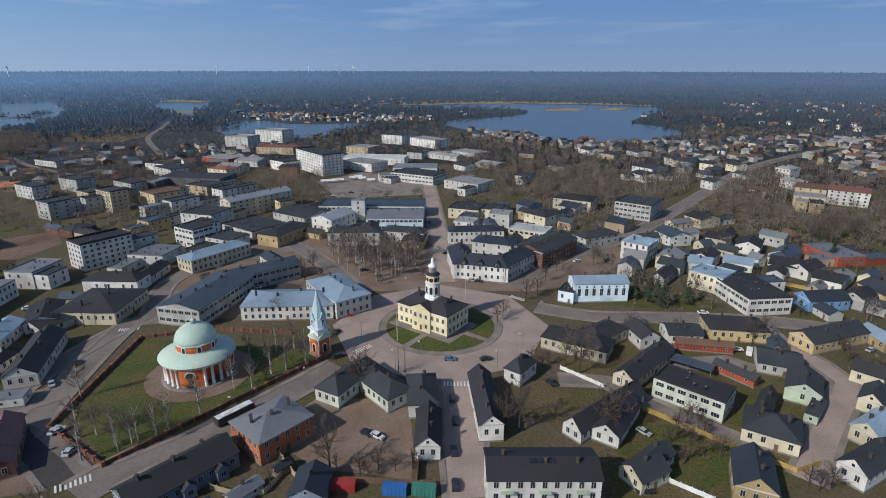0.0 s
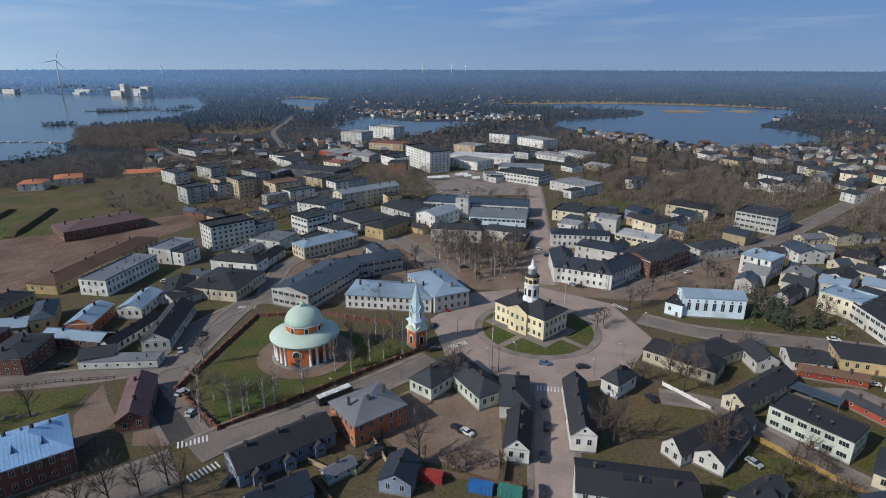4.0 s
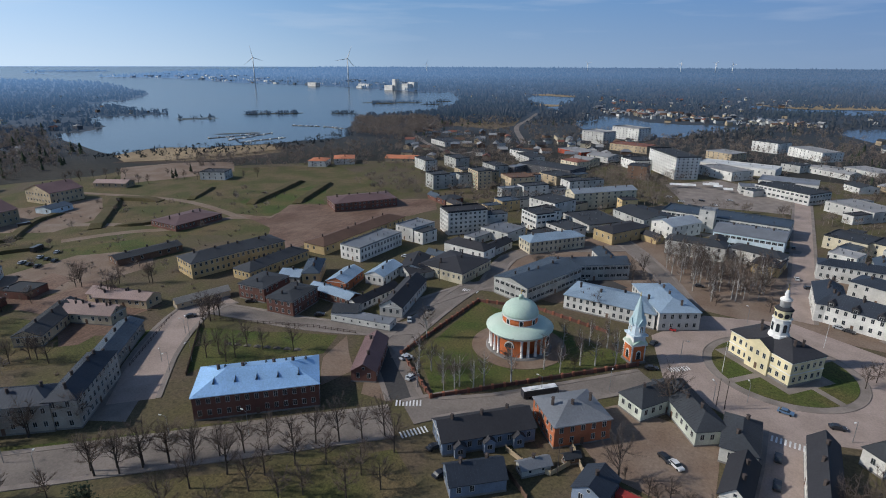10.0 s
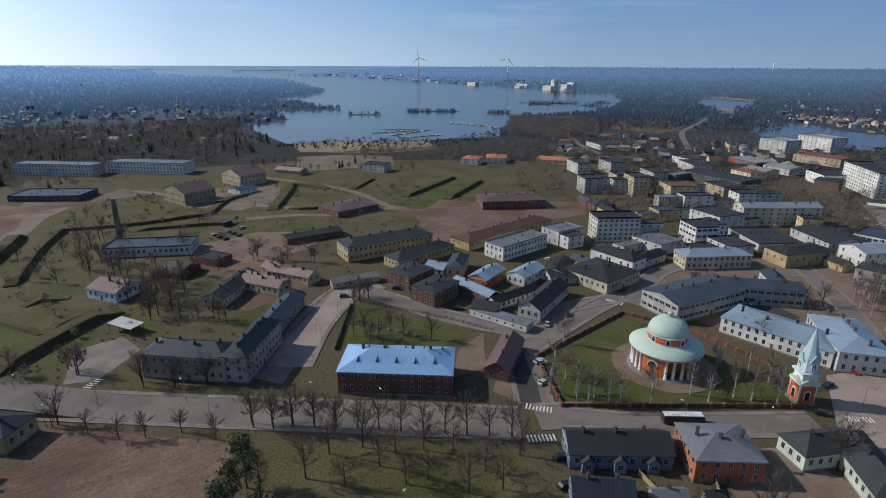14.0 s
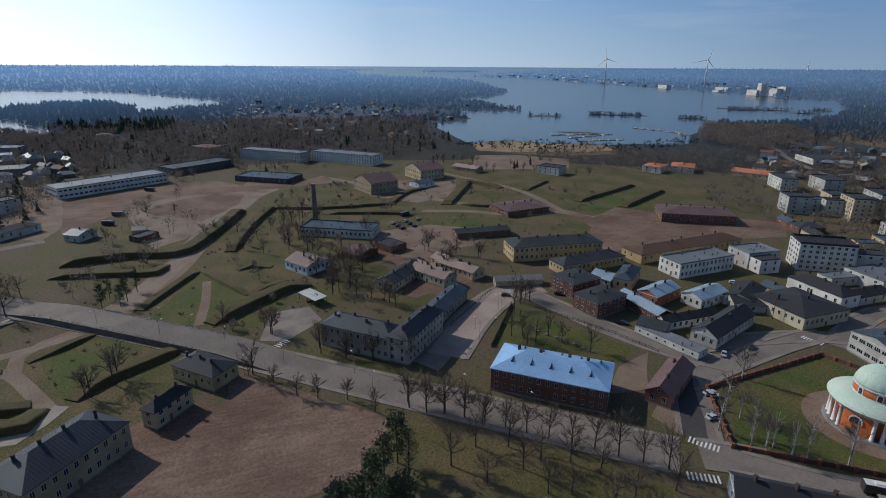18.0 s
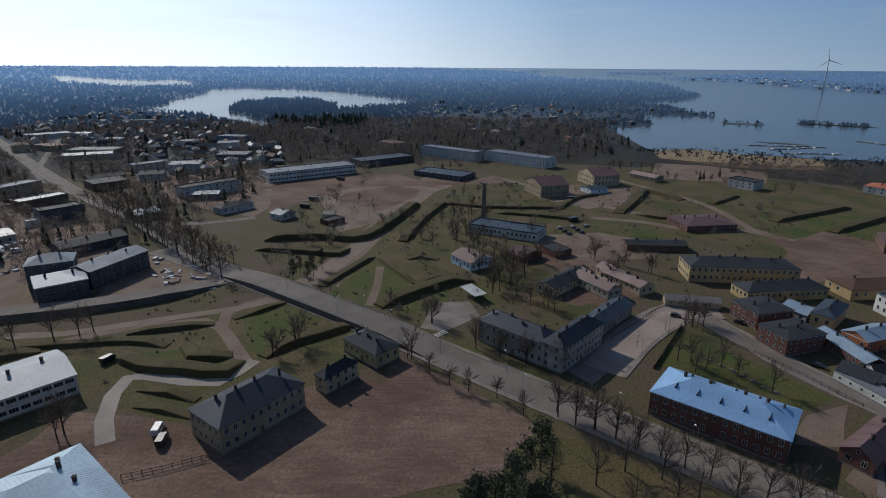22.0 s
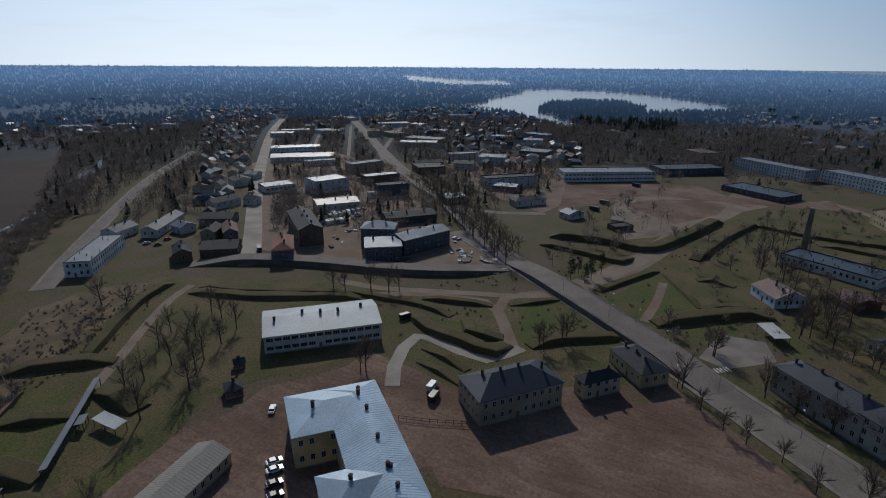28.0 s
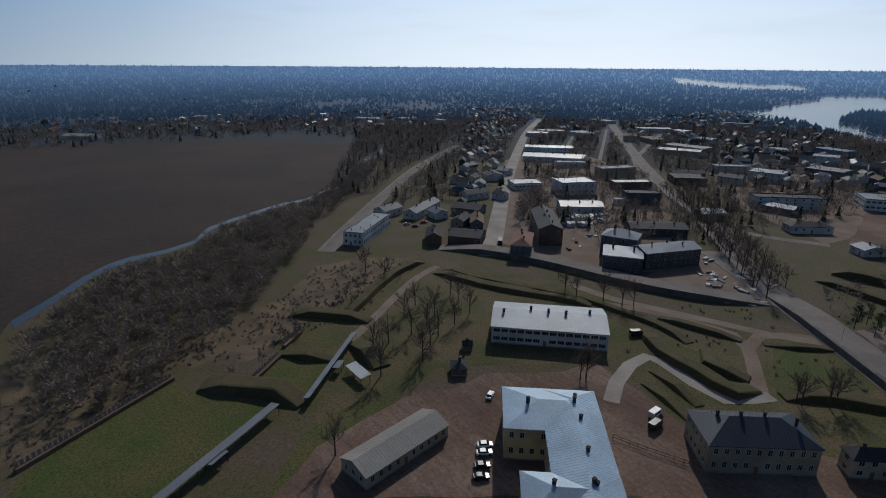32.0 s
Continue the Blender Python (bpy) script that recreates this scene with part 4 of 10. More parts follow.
    if tag == "balcony":
        for fl in range(floors):
            for i in range(max(2, int(L / 7))):
                u = (i + 0.5) / max(2, int(L / 7)) * L - L / 2
                bm = bmesh.new()
                quadbox(bm, u - 1.4, -D / 2 - 1.2, 0.6 + sh * fl, u + 1.4, -D / 2, 0.75 + sh * fl)
                quadbox(bm, u - 1.4, -D / 2 - 1.2, 0.75 + sh * fl, u + 1.4, -D / 2 - 1.12, 1.6 + sh * fl)
                part("balcony", bm, "wall green", ob)
    if tag == "balcony" and kind == "gable":
        bm = bmesh.new()
        for i in range(4):
            quadbox(bm, -3 + i * 1.5, -D * 0.16, h + rh * 0.66, -1.65 + i * 1.5, -D * 0.05, h + rh * 0.9 + 0.35)
        part("skylight", bm, "glass", rf)
    if tag == "dormer":
        for u in (-0.3, 0.0, 0.3):
            bm = bmesh.new()
            for sgn in (-1,):
                quadbox(bm, u * L - 1.3, sgn * D / 2 - 0.3, h - 0.6, u * L + 1.3, -0.4, h + 1.4)
                q = [bm.verts.new(p) for p in ((u * L - 1.6, -D / 2 - 0.6, h + 1.3), (u * L + 1.6, -D / 2 - 0.6, h + 1.3), (u * L, -D / 2 - 0.6, h + 2.5), (u * L - 1.6, 0, h + 1.3), (u * L + 1.6, 0, h + 1.3), (u * L, 0, h + 2.5))]
                for f in ((0, 1, 2), (5, 4, 3), (0, 2, 5, 3), (1, 4, 5, 2), (0, 3, 4, 1)):
                    bm.faces.new([q[k] for k in f])
            d = part("dormer", bm, "roof black", ob)
            part("window", WIN["square"][2], None, d, loc=(u * L, -D / 2 - 0.32, h + 0.4))
    if tag == "porch":
        for u in (-0.33, -0.02, 0.30):
            y0, y1, z1 = -D / 2 - 1.7, -D / 2 + 0.2, 3.5
            bm = bmesh.new()
            quadbox(bm, u * L - 1.5, y0, 0, u * L + 1.5, y1, z1)
            q = [bm.verts.new(v) for v in ((u * L - 1.5, y0, z1), (u * L + 1.5, y0, z1), (u * L, y0, z1 + 1.2))]
            bm.faces.new(q)
            d = part("porch", bm, "wall " + wall, ob, "slate-blue boarded porch")
            bm = bmesh.new()
            for sx in (-1, 1):
                a = [bm.verts.new(v) for v in ((u * L + sx * 1.85, y0 - 0.3, z1 - 0.28), (u * L, y0 - 0.3, z1 + 1.2), (u * L, y1 + 1.6, z1 + 1.2), (u * L + sx * 1.85, y1 + 1.0, z1 - 0.28))]
                b = [bm.verts.new((v.co.x, v.co.y, v.co.z + 0.14)) for v in a]
                bm.faces.new(b)
                for n in range(4):
                    bm.faces.new((a[n], a[(n + 1) % 4], b[(n + 1) % 4], b[n]))
            part("porch_roof", bm, "roof black", d)
            part("window", WIN["square"][2], None, d, loc=(u * L, y0, 2.0))
    if tag == "scaffold":
        for i in range(int(L / 2.6) + 1):
            u = -L / 2 - 0.6 + i * 2.6
            bm = bmesh.new()
            rod(bm, (u, -D / 2 - 1.2, 0), (u, -D / 2 - 1.2, h + 1), 0.05, seg=5)
            part("scaffold_pole", bm, "metal pole", ob)
        for fl in range(4):
            bm = bmesh.new()
            quadbox(bm, -L / 2 - 0.6, -D / 2 - 1.3, 1.9 * fl + 1.9, L / 2 + 0.6, -D / 2 - 0.2, 1.9 * fl + 1.97)
            part("scaffold_deck", bm, "pavers", ob)
    return ob



def winged(label, first, *rest):
    """One building of several wings: the parts of the other wings go over to the first."""
    for ob in rest:
        over = (pose(*first.location, 0, 0, math.degrees(first.rotation_euler.z)).inverted() @ pose(*ob.location, 0, 0, math.degrees(ob.rotation_euler.z)))
        for c in list(ob.children):
            local = c.matrix_basis.copy()
            c.parent = first
            c.matrix_basis = over @ local
        bpy.data.objects.remove(ob)
    return tagged(first, label)


# ---- trees, woods, far houses ----
def inside(p, poly):
    x, y = p
    hit = False
    for (ax, ay), (bx, by) in zip(poly, poly[1:] + poly[:1]):
        if (ay > y) != (by > y) and x < (bx - ax) * (y - ay) / (by - ay) + ax:
            hit = not hit
    return hit


CELL, HALF = 2.0, 1600
TAKEN = np.zeros((int(2 * HALF / CELL), int(2 * HALF / CELL)), bool)
counted = [0, 0]


def take(x, y, rad):
    i0, i1 = int((x - rad + HALF) / CELL), int((x + rad + HALF) / CELL) + 1
    j0, j1 = int((y - rad + HALF) / CELL), int((y + rad + HALF) / CELL) + 1
    TAKEN[max(i0, 0):max(i1, 0), max(j0, 0):max(j1, 0)] = True


def clear(x, y, rad):
    """Whether a spot is free of houses, streets and water."""
    for hx, hy, hr in HOUSES[counted[0]:]:
        take(hx, hy, hr * 0.85)
    for ax, ay, bx, by, w in KEEP_CLEAR[counted[1]:]:
        n = max(1, int(math.hypot(bx - ax, by - ay) / 2))
        for k in range(n + 1):
            take(ax + (bx - ax) * k / n, ay + (by - ay) * k / n, w)
    counted[0], counted[1] = len(HOUSES), len(KEEP_CLEAR)
    if abs(x) < HALF - 20 and abs(y) < HALF - 20:
        i0, i1 = int((x - rad + HALF) / CELL), int((x + rad + HALF) / CELL) + 1
        j0, j1 = int((y - rad + HALF) / CELL), int((y + rad + HALF) / CELL) + 1
        if TAKEN[i0:i1, j0:j1].any():
            return False
    return not any(inside((x, y), w) for w in WATERS)


def bare_tree(seed, height, spread, bark, dense=13):
    """A leafless tree: trunk and limbs as one mesh, the fine branches and twigs that fill an egg-shaped crown as another."""
    rng = random.Random(seed)
    wood, crown = bmesh.new(), bmesh.new()
    h, wide = height, height * 0.34 * spread

    def on_crown(k):
        a, u = rng.uniform(0, 2 * math.pi), rng.uniform(-0.75, 1.0)
        r = wide * math.sqrt(1 - u * u * 0.9) * k
        return Vector((r * math.cos(a), r * math.sin(a), h * (0.62 + 0.38 * u * k)))

    def twig(start, way, length, w):
        s = way.orthogonal().normalized() * w
        s = s * math.cos(rng.uniform(0, 3.1)) + way.cross(s)
        crown.faces.new([crown.verts.new(p) for p in (start - s, start + s, start + way * length)])

    lean = Vector((rng.uniform(-0.03, 0.03) * h, rng.uniform(-0.03, 0.03) * h, 0))
    top = Vector((0, 0, h * 0.93)) + lean
    r0 = h * 0.015 + 0.05
    rod(wood, (0, 0, 0), Vector((0, 0, h * 0.45)) + lean * 0.4, r0, r0 * 0.7, 6)
    rod(wood, Vector((0, 0, h * 0.45)) + lean * 0.4, top, r0 * 0.7, 0.02, 5)
    for i in range(13):
        start = Vector((0, 0, h * (0.24 + 0.5 * i / 13)))
        goal = on_crown(rng.uniform(0.75, 1.0))
        if goal.z < start.z + 0.06 * h:
            goal.z = start.z + rng.uniform(0.06, 0.2) * h
        mid = start.lerp(goal, 0.5) + Vector((0, 0, -0.03 * h))
        rod(wood, start, mid, r0 * 0.42, r0 * 0.28, 4)
        rod(wood, mid, goal, r0 * 0.28, 0.02, 3)
        out = (goal - start).normalized()
        for k in range(8):
            t = 0.25 + 0.75 * (k + rng.random()) / 8
            s2 = start.lerp(mid, 2 * t) if t < 0.5 else mid.lerp(goal, 2 * t - 1)
            way = (out + Vector((rng.gauss(0, 0.65), rng.gauss(0, 0.65), rng.gauss(0.3, 0.4)))).normalized()
            L = h * rng.uniform(0.10, 0.19)
            e2 = s2 + way * L
            twig(s2, way, L, 0.034)
            twig(s2, way, L, 0.034)
            for q in range(dense):
                w3 = (way + Vector((rng.gauss(0, 0.6), rng.gauss(0, 0.6), rng.gauss(0.25, 0.4)))).normalized()
                twig(s2.lerp(e2, rng.uniform(0.2, 1.0)), w3, h * rng.uniform(0.05, 0.12), 0.017)
    return mesh_of(wood, "trunk", bark), mesh_of(crown, "crown", "fine twigs")


def conifer(seed, height):
    rng = random.Random(seed)
    wood, crown = bmesh.new(), bmesh.new()
    rod(wood, (0, 0, 0), (0, 0, height), height * 0.018 + 0.04, 0.03, 6)
    z = height * 0.16
    while z < height * 0.98:
        reach = (1 - z / height) ** 0.8 * height * 0.22 + 0.25
        for i in range(7):
            a = rng.uniform(0, 2 * math.pi)
            r = reach * rng.uniform(0.6, 1.15)
            tip = Vector((math.cos(a) * r, math.sin(a) * r, z - r * 0.25 + rng.uniform(-0.2, 0.3)))
            root = Vector((0, 0, z + 0.15 * r))
            side = Vector((-math.sin(a), math.cos(a), 0)) * r * 0.32
            mid = root.lerp(tip, 0.55)
            v = [crown.verts.new(p) for p in (root, mid + side + Vector((0, 0, -0.15 * r)), tip, mid - side + Vector((0, 0, -0.15 * r)), mid + Vector((0, 0, 0.15 * r)))]
            for f in ((0, 1, 4), (1, 2, 4), (2, 3, 4), (3, 0, 4)):
                crown.faces.new([v[k] for k in f])
        z += height * 0.035 + 0.1
    return mesh_of(wood, "trunk", "bark"), mesh_of(crown, "crown", "needles")


def pine(seed, height):
    """A pine: bare lower trunk and uneven tufts of needles on spreading limbs."""
    rng = random.Random(seed)
    wood, crown = bmesh.new(), bmesh.new()
    rod(wood, (0, 0, 0), (rng.uniform(-0.5, 0.5), rng.uniform(-0.5, 0.5), height), 0.24, 0.05, 6)
    for i in range(30):
        z = height * (0.32 + 0.66 * (i + rng.random()) / 30)
        a = rng.uniform(0, 6.28)
        reach = height * (0.26 - 0.20 * (z / height - 0.32)) * rng.uniform(0.5, 1.0)
        tip = Vector((math.cos(a) * reach, math.sin(a) * reach, z + rng.uniform(0.0, 0.8)))
        rod(wood, (0, 0, z - 0.4), tip, 0.06, 0.02, 3)
        for k in range(34):
            t = rng.uniform(0.35, 1.1)
            c = Vector((0, 0, z - 0.4)).lerp(tip, t) + Vector((rng.gauss(0, 0.5), rng.gauss(0, 0.5), rng.gauss(0.15, 0.35)))
            d = Vector((rng.gauss(0, 1), rng.gauss(0, 1), rng.gauss(0.4, 0.6))).normalized()
            s = d.orthogonal().normalized() * rng.uniform(0.1, 0.2)
            L = rng.uniform(0.45, 0.9)
            crown.faces.new([crown.verts.new(p) for p in (c + s, c - s, c + d * L)])
    return mesh_of(wood, "trunk", "bark"), mesh_of(crown, "crown", "needles")


TREE = {"lime": [bare_tree(s, 11, 1.0, "bark") for s in (1, 2, 3)], "birch": [bare_tree(s, 12, 0.55, "birch bark", 8) for s in (4, 5, 6)],
        "small": [bare_tree(s, 6.5, 1.0, "bark") for s in (7, 8)], "spruce": [conifer(s, 13) for s in (9, 10)], "pine": [pine(s, 14) for s in (11, 12, 13)]}
TREE_LABEL = {"lime": "bare dark leafless broad-crowned tree", "birch": "bare leafless birch with pale trunk", "small": "small bare leafless young tree", "spruce": "dark green conifer with drooping branches", "pine": "dark green pine with uneven crown"}


def tree(kind, x, y, scale=1.0, group=""):
    rng = random.Random(int(x * 31 + y * 17))
    t, c = TREE[kind][rng.randrange(len(TREE[kind]))]
    ob = tagged(new("tree", t), TREE_LABEL[kind], "tree", group)
    ob.location = (x, y, lie(x, y))
    ob.rotation_euler = (0, 0, rng.uniform(0, 6.28))
    k = scale * rng.uniform(0.85, 1.15)
    ob.scale = (k, k, k)
    cr = new("crown", c)
    cr.parent = ob
    return ob


def wood(kind, per_ha, height, pts):
    """Trees that stand too close and too far to count, as one piece."""
    rng = random.Random(int(pts[0][0] + pts[1][1]))
    xs, ys = [p[0] for p in pts], [p[1] for p in pts]
    span = (max(xs) - min(xs)) * (max(ys) - min(ys))
    n = int(min(span / 10000 * per_ha * 1.6, 12000))
    verts, faces, mats = [], [], []
    for _ in range(n):
        x, y = rng.uniform(min(xs), max(xs)), rng.uniform(min(ys), max(ys))
        if math.hypot(x, y) > 1060 or not inside((x, y), pts) or not clear(x, y, 1.2 if height < 4 else 3) or any(inside((x, y), q) for q in HARD):
            continue
        z = lie(x, y)
        h = height * rng.uniform(0.6, 1.2)
        green = kind == "conifer" or (kind == "mixed" and rng.random() < 0.09)
        far = math.hypot(x, y) > 700
        if green:
            for k in range(3):
                b0, t0 = h * (0.12 + 0.27 * k), h * (0.52 + 0.24 * k)
                r0 = h * (0.22 - 0.055 * k) * (1.2 if far else 1)
                i0 = len(verts)
                seg = 6
                for i in range(seg):
                    a = 2 * math.pi * (i + rng.random() * 0.6) / seg
                    r = r0 * rng.uniform(0.7, 1.25)
                    verts.append((x + r * math.cos(a), y + r * math.sin(a), z + b0 + rng.uniform(-0.4, 0.4)))
                verts.append((x, y, z + t0))
                for i in range(seg):
                    faces.append((i0 + i, i0 + (i + 1) % seg, i0 + seg))
                    mats.append(1)
        elif height < 4:
            for k in range(16):
                # a low bush of thin stems
                a, q = rng.uniform(0, 6.28), rng.random() ** 0.5
                cx, cy = x + 0.3 * h * q * math.cos(a), y + 0.3 * h * q * math.sin(a)
                w, px, py = rng.uniform(0.05, 0.12), rng.gauss(0, 1), rng.gauss(0, 1)
                i0 = len(verts)
                verts += [(cx - px * w, cy - py * w, z), (cx + px * w, cy + py * w, z), (cx + 0.45 * h * math.cos(a) * q + rng.gauss(0, 0.15), cy + 0.45 * h * math.sin(a) * q + rng.gauss(0, 0.15), z + h * rng.uniform(0.5, 1.0))]
                faces.append((i0, i0 + 1, i0 + 2))
                mats.append(0)
        else:
            wide = h * rng.uniform(0.24, 0.38)
            for k in range(34 if far else 76):
                # short twigs spread through an egg-shaped crown
                a, u, q = rng.uniform(0, 6.28), rng.uniform(-0.9, 1.0), rng.random() ** 0.4
                r = wide * math.sqrt(1 - u * u) * q
                cx, cy, cz = x + r * math.cos(a), y + r * math.sin(a), z + h * (0.62 + 0.34 * u * q)
                L = rng.uniform(0.7, 1.5) * (1.3 if far else 1.0)
                w = rng.uniform(0.06, 0.14) * (3.0 if far else 1.6)
                dx, dy, dz = math.cos(a) * 0.7 + rng.gauss(0, 0.5), math.sin(a) * 0.7 + rng.gauss(0, 0.5), rng.gauss(0.7, 0.4)
                px, py = rng.gauss(0, 1), rng.gauss(0, 1)
                i0 = len(verts)
                verts += [(cx - px * w, cy - py * w, cz), (cx + px * w, cy + py * w, cz + w), (cx + dx * L, cy + dy * L, cz + dz * L)]
                faces.append((i0, i0 + 1, i0 + 2))
                mats.append(0)
            if per_ha > 300 or height < 4:
                continue
            i0 = len(verts)
            w = 0.16
            verts += [(x - w, y + w, z), (x + w, y - w, z), (x, y, z + h * 0.8)]
            faces.append((i0, i0 + 1, i0 + 2))
            mats.append(0)
    me = bpy.data.meshes.new("wood")
    me.from_pydata(verts, [], faces)
    me.materials.append(MATS["twigs"])
    me.materials.append(MATS["needles"])
    me.polygons.foreach_set("material_index", mats)
    return tagged(new("wood", me), {"bare": "grey-brown leafless wood", "mixed": "mixed wood of bare trees and conifers", "conifer": "dark green conifer wood"}[kind], "wood", kind="stuff")


def far_house_variants():
    out = []
    combos = (("white", "black"), ("cream", "dark"), ("white", "grey"), ("tan", "brown"), ("yellow", "black"), ("grey", "zinc"), ("red", "dark"), ("white", "redroof"), ("dark", "zinc"), ("cream", "slateblue"))
    for i, (w, r) in enumerate(combos):
        L, D, h, rh = 9 + (i * 7) % 6, 7 + (i * 3) % 3, 3.4 + (i % 3) * 1.4, 2.4
        kind = "gable" if i % 4 else "hip"
        ob = new("house", mesh_of(wall_mesh(kind, L, D, h, rh), "house", "wall " + w))
        tagged(ob, f"{COLOUR_WORD.get(w, w)} detached house with {ROOF_WORD.get(r, r)} {kind} roof", "house", "houses of the suburbs")
        part("roof", roof_mesh(kind, L, D, h, rh, r), "roof " + r, ob)
        for s in (-1, 1):
            for u in (-0.28, 0.0, 0.28):
                part("window", WIN["square"][2], None, ob, loc=(u * L, s * D / 2, h * 0.55), rz=0 if s < 0 else math.pi)
        part("chimney", CHIMNEY_ME, None, ob, loc=(0.2 * L, 0, h + rh + 0.3))
        ob.location = (0, 0, -60)
        out.append(ob)
    return out


FAR = None


def hamlet(n, pts):
    """Detached houses spread over a quarter: the nearer ones as things, those far off as one piece."""
    global FAR
    rng = random.Random(int(pts[0][0] * 3 + pts[1][1]))
    if FAR is None:
        FAR = far_house_variants()
    xs, ys = [p[0] for p in pts], [p[1] for p in pts]
    made = tries = 0
    joined = bmesh.new()
    while made < n and tries < n * 12:
        tries += 1
        x, y = rng.uniform(min(xs), max(xs)), rng.uniform(min(ys), max(ys))
        if not inside((x, y), pts) or not clear(x, y, 6):
            continue
        m = pose(x, y, lie(x, y), 0, 0, rng.choice((20, 110, -50, 40)) + rng.uniform(-6, 6))
        k = rng.randrange(10)
        if math.hypot(x, y) < 380:
            if FAR[k].location.z < -50:
                FAR[k].matrix_basis = m
            else:
                copy_thing(FAR[k], m)
        else:
            L, D, h = rng.uniform(8, 15), rng.uniform(6, 9), rng.uniform(3, 6)
            kind = rng.choice(("gable", "gable", "hip"))
            for bm, mi in ((wall_mesh(kind, L, D, h, 2.4), rng.randrange(6)), (roof_mesh(kind, L, D, h, 2.4, ""), 6 + rng.randrange(7))):
                at = {v: joined.verts.new(m @ v.co) for v in bm.verts}
                for f in bm.faces:
                    joined.faces.new([at[v] for v in f.verts]).material_index = mi
                bm.free()
        HOUSES.append((x, y, 8))
        made += 1
    me = mesh_of(joined, "far_houses", *["wall " + w for w in ("white", "cream", "grey", "tan", "dark", "brown")], *["roof " + r for r in ("black", "dark", "grey", "brown", "redroof", "zinc", "slateblue")])
    tagged(new("far_houses", me), "detached suburban houses among bare trees", "houses", kind="stuff")


def bank(height, width, pts):
    """A grassed earth rampart along a line, with a flat top and steep sides."""
    line = smooth_line(pts, 6.0)
    rng = random.Random(int(pts[0][0]))
    vs, fs = [], []
    prof = ((-0.5, 0.0), (-0.38, 0.93), (-0.30, 1.0), (0.30, 1.0), (0.38, 0.93), (0.5, 0.0))
    for i, p in enumerate(line):
        d = (line[min(i + 1, len(line) - 1)] - line[max(i - 1, 0)]).normalized()
        n = Vector((-d.y, d.x))
        k = 0.25 if i in (0, len(line) - 1) else rng.uniform(0.9, 1.08)
        for u, z in prof:
            q = p + n * width * u * rng.uniform(0.96, 1.04)
            vs.append((q.x, q.y, z * height * k))
    m = len(prof)
    for i in range(len(line) - 1):
        for j in range(m - 1):
            fs.append((i * m + j, (i + 1) * m + j, (i + 1) * m + j + 1, i * m + j + 1)[::-1])
    fs += [tuple(range(m)), tuple(range(len(vs) - m, len(vs)))[::-1]]
    me = bpy.data.meshes.new("rampart")
    me.from_pydata(vs, [], fs)
    me.materials.append(MATS["embankment"])
    return tagged(new("rampart", me), "grass-covered earth rampart of the old fortress", "rampart")


GRID, REACH = 12.0, 5000


def water_map():
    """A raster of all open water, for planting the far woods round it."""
    n = int(2 * REACH / GRID)
    axis = (np.arange(n) + 0.5) * GRID - REACH
    X, Y = np.meshgrid(axis, axis, indexing="ij")
    out = np.zeros((n, n), bool)
    for poly in WATERS:
        hit = np.zeros((n, n), bool)
        for (ax, ay), (bx, by) in zip(poly, poly[1:] + poly[:1]):
            if ay != by:
                hit ^= ((ay > Y) != (by > Y)) & (X < (bx - ax) * (Y - ay) / (by - ay) + ax)
        out |= hit
    return out


def far_tree(verts, faces, x, y, z, h, rng, bare):
    """A far tree or clump: a ragged cone, or a loose crown of twigs."""
    i0 = len(verts)
    if bare:
        for k in range(8):
            a, u = rng.uniform(0, 6.28), rng.uniform(0.35, 1.0)
            r = h * 0.36 * rng.random() ** 0.5
            cx, cy, cz = x + r * math.cos(a), y + r * math.sin(a), z + h * u * 0.9
            s = h * rng.uniform(0.10, 0.2)
            verts += [(cx + rng.gauss(0, s), cy + rng.gauss(0, s), cz - s), (cx + rng.gauss(0, s), cy + rng.gauss(0, s), cz - s * rng.random()), (cx, cy, cz + s * 1.2)]
            faces.append((i0 + 3 * k, i0 + 3 * k + 1, i0 + 3 * k + 2))
        return
    w = h * rng.uniform(0.22, 0.5)
    for i in range(5):
        a = 1.257 * (i + rng.random() * 0.8)
        verts.append((x + w * math.cos(a) * rng.uniform(0.7, 1.2), y + w * math.sin(a) * rng.uniform(0.7, 1.2), z + h * rng.uniform(0.05, 0.35)))
    verts.append((x + rng.uniform(-0.2, 0.2) * w, y + rng.uniform(-0.2, 0.2) * w, z + h))
    faces += [(i0 + i, i0 + (i + 1) % 5, i0 + 5) for i in range(5)]


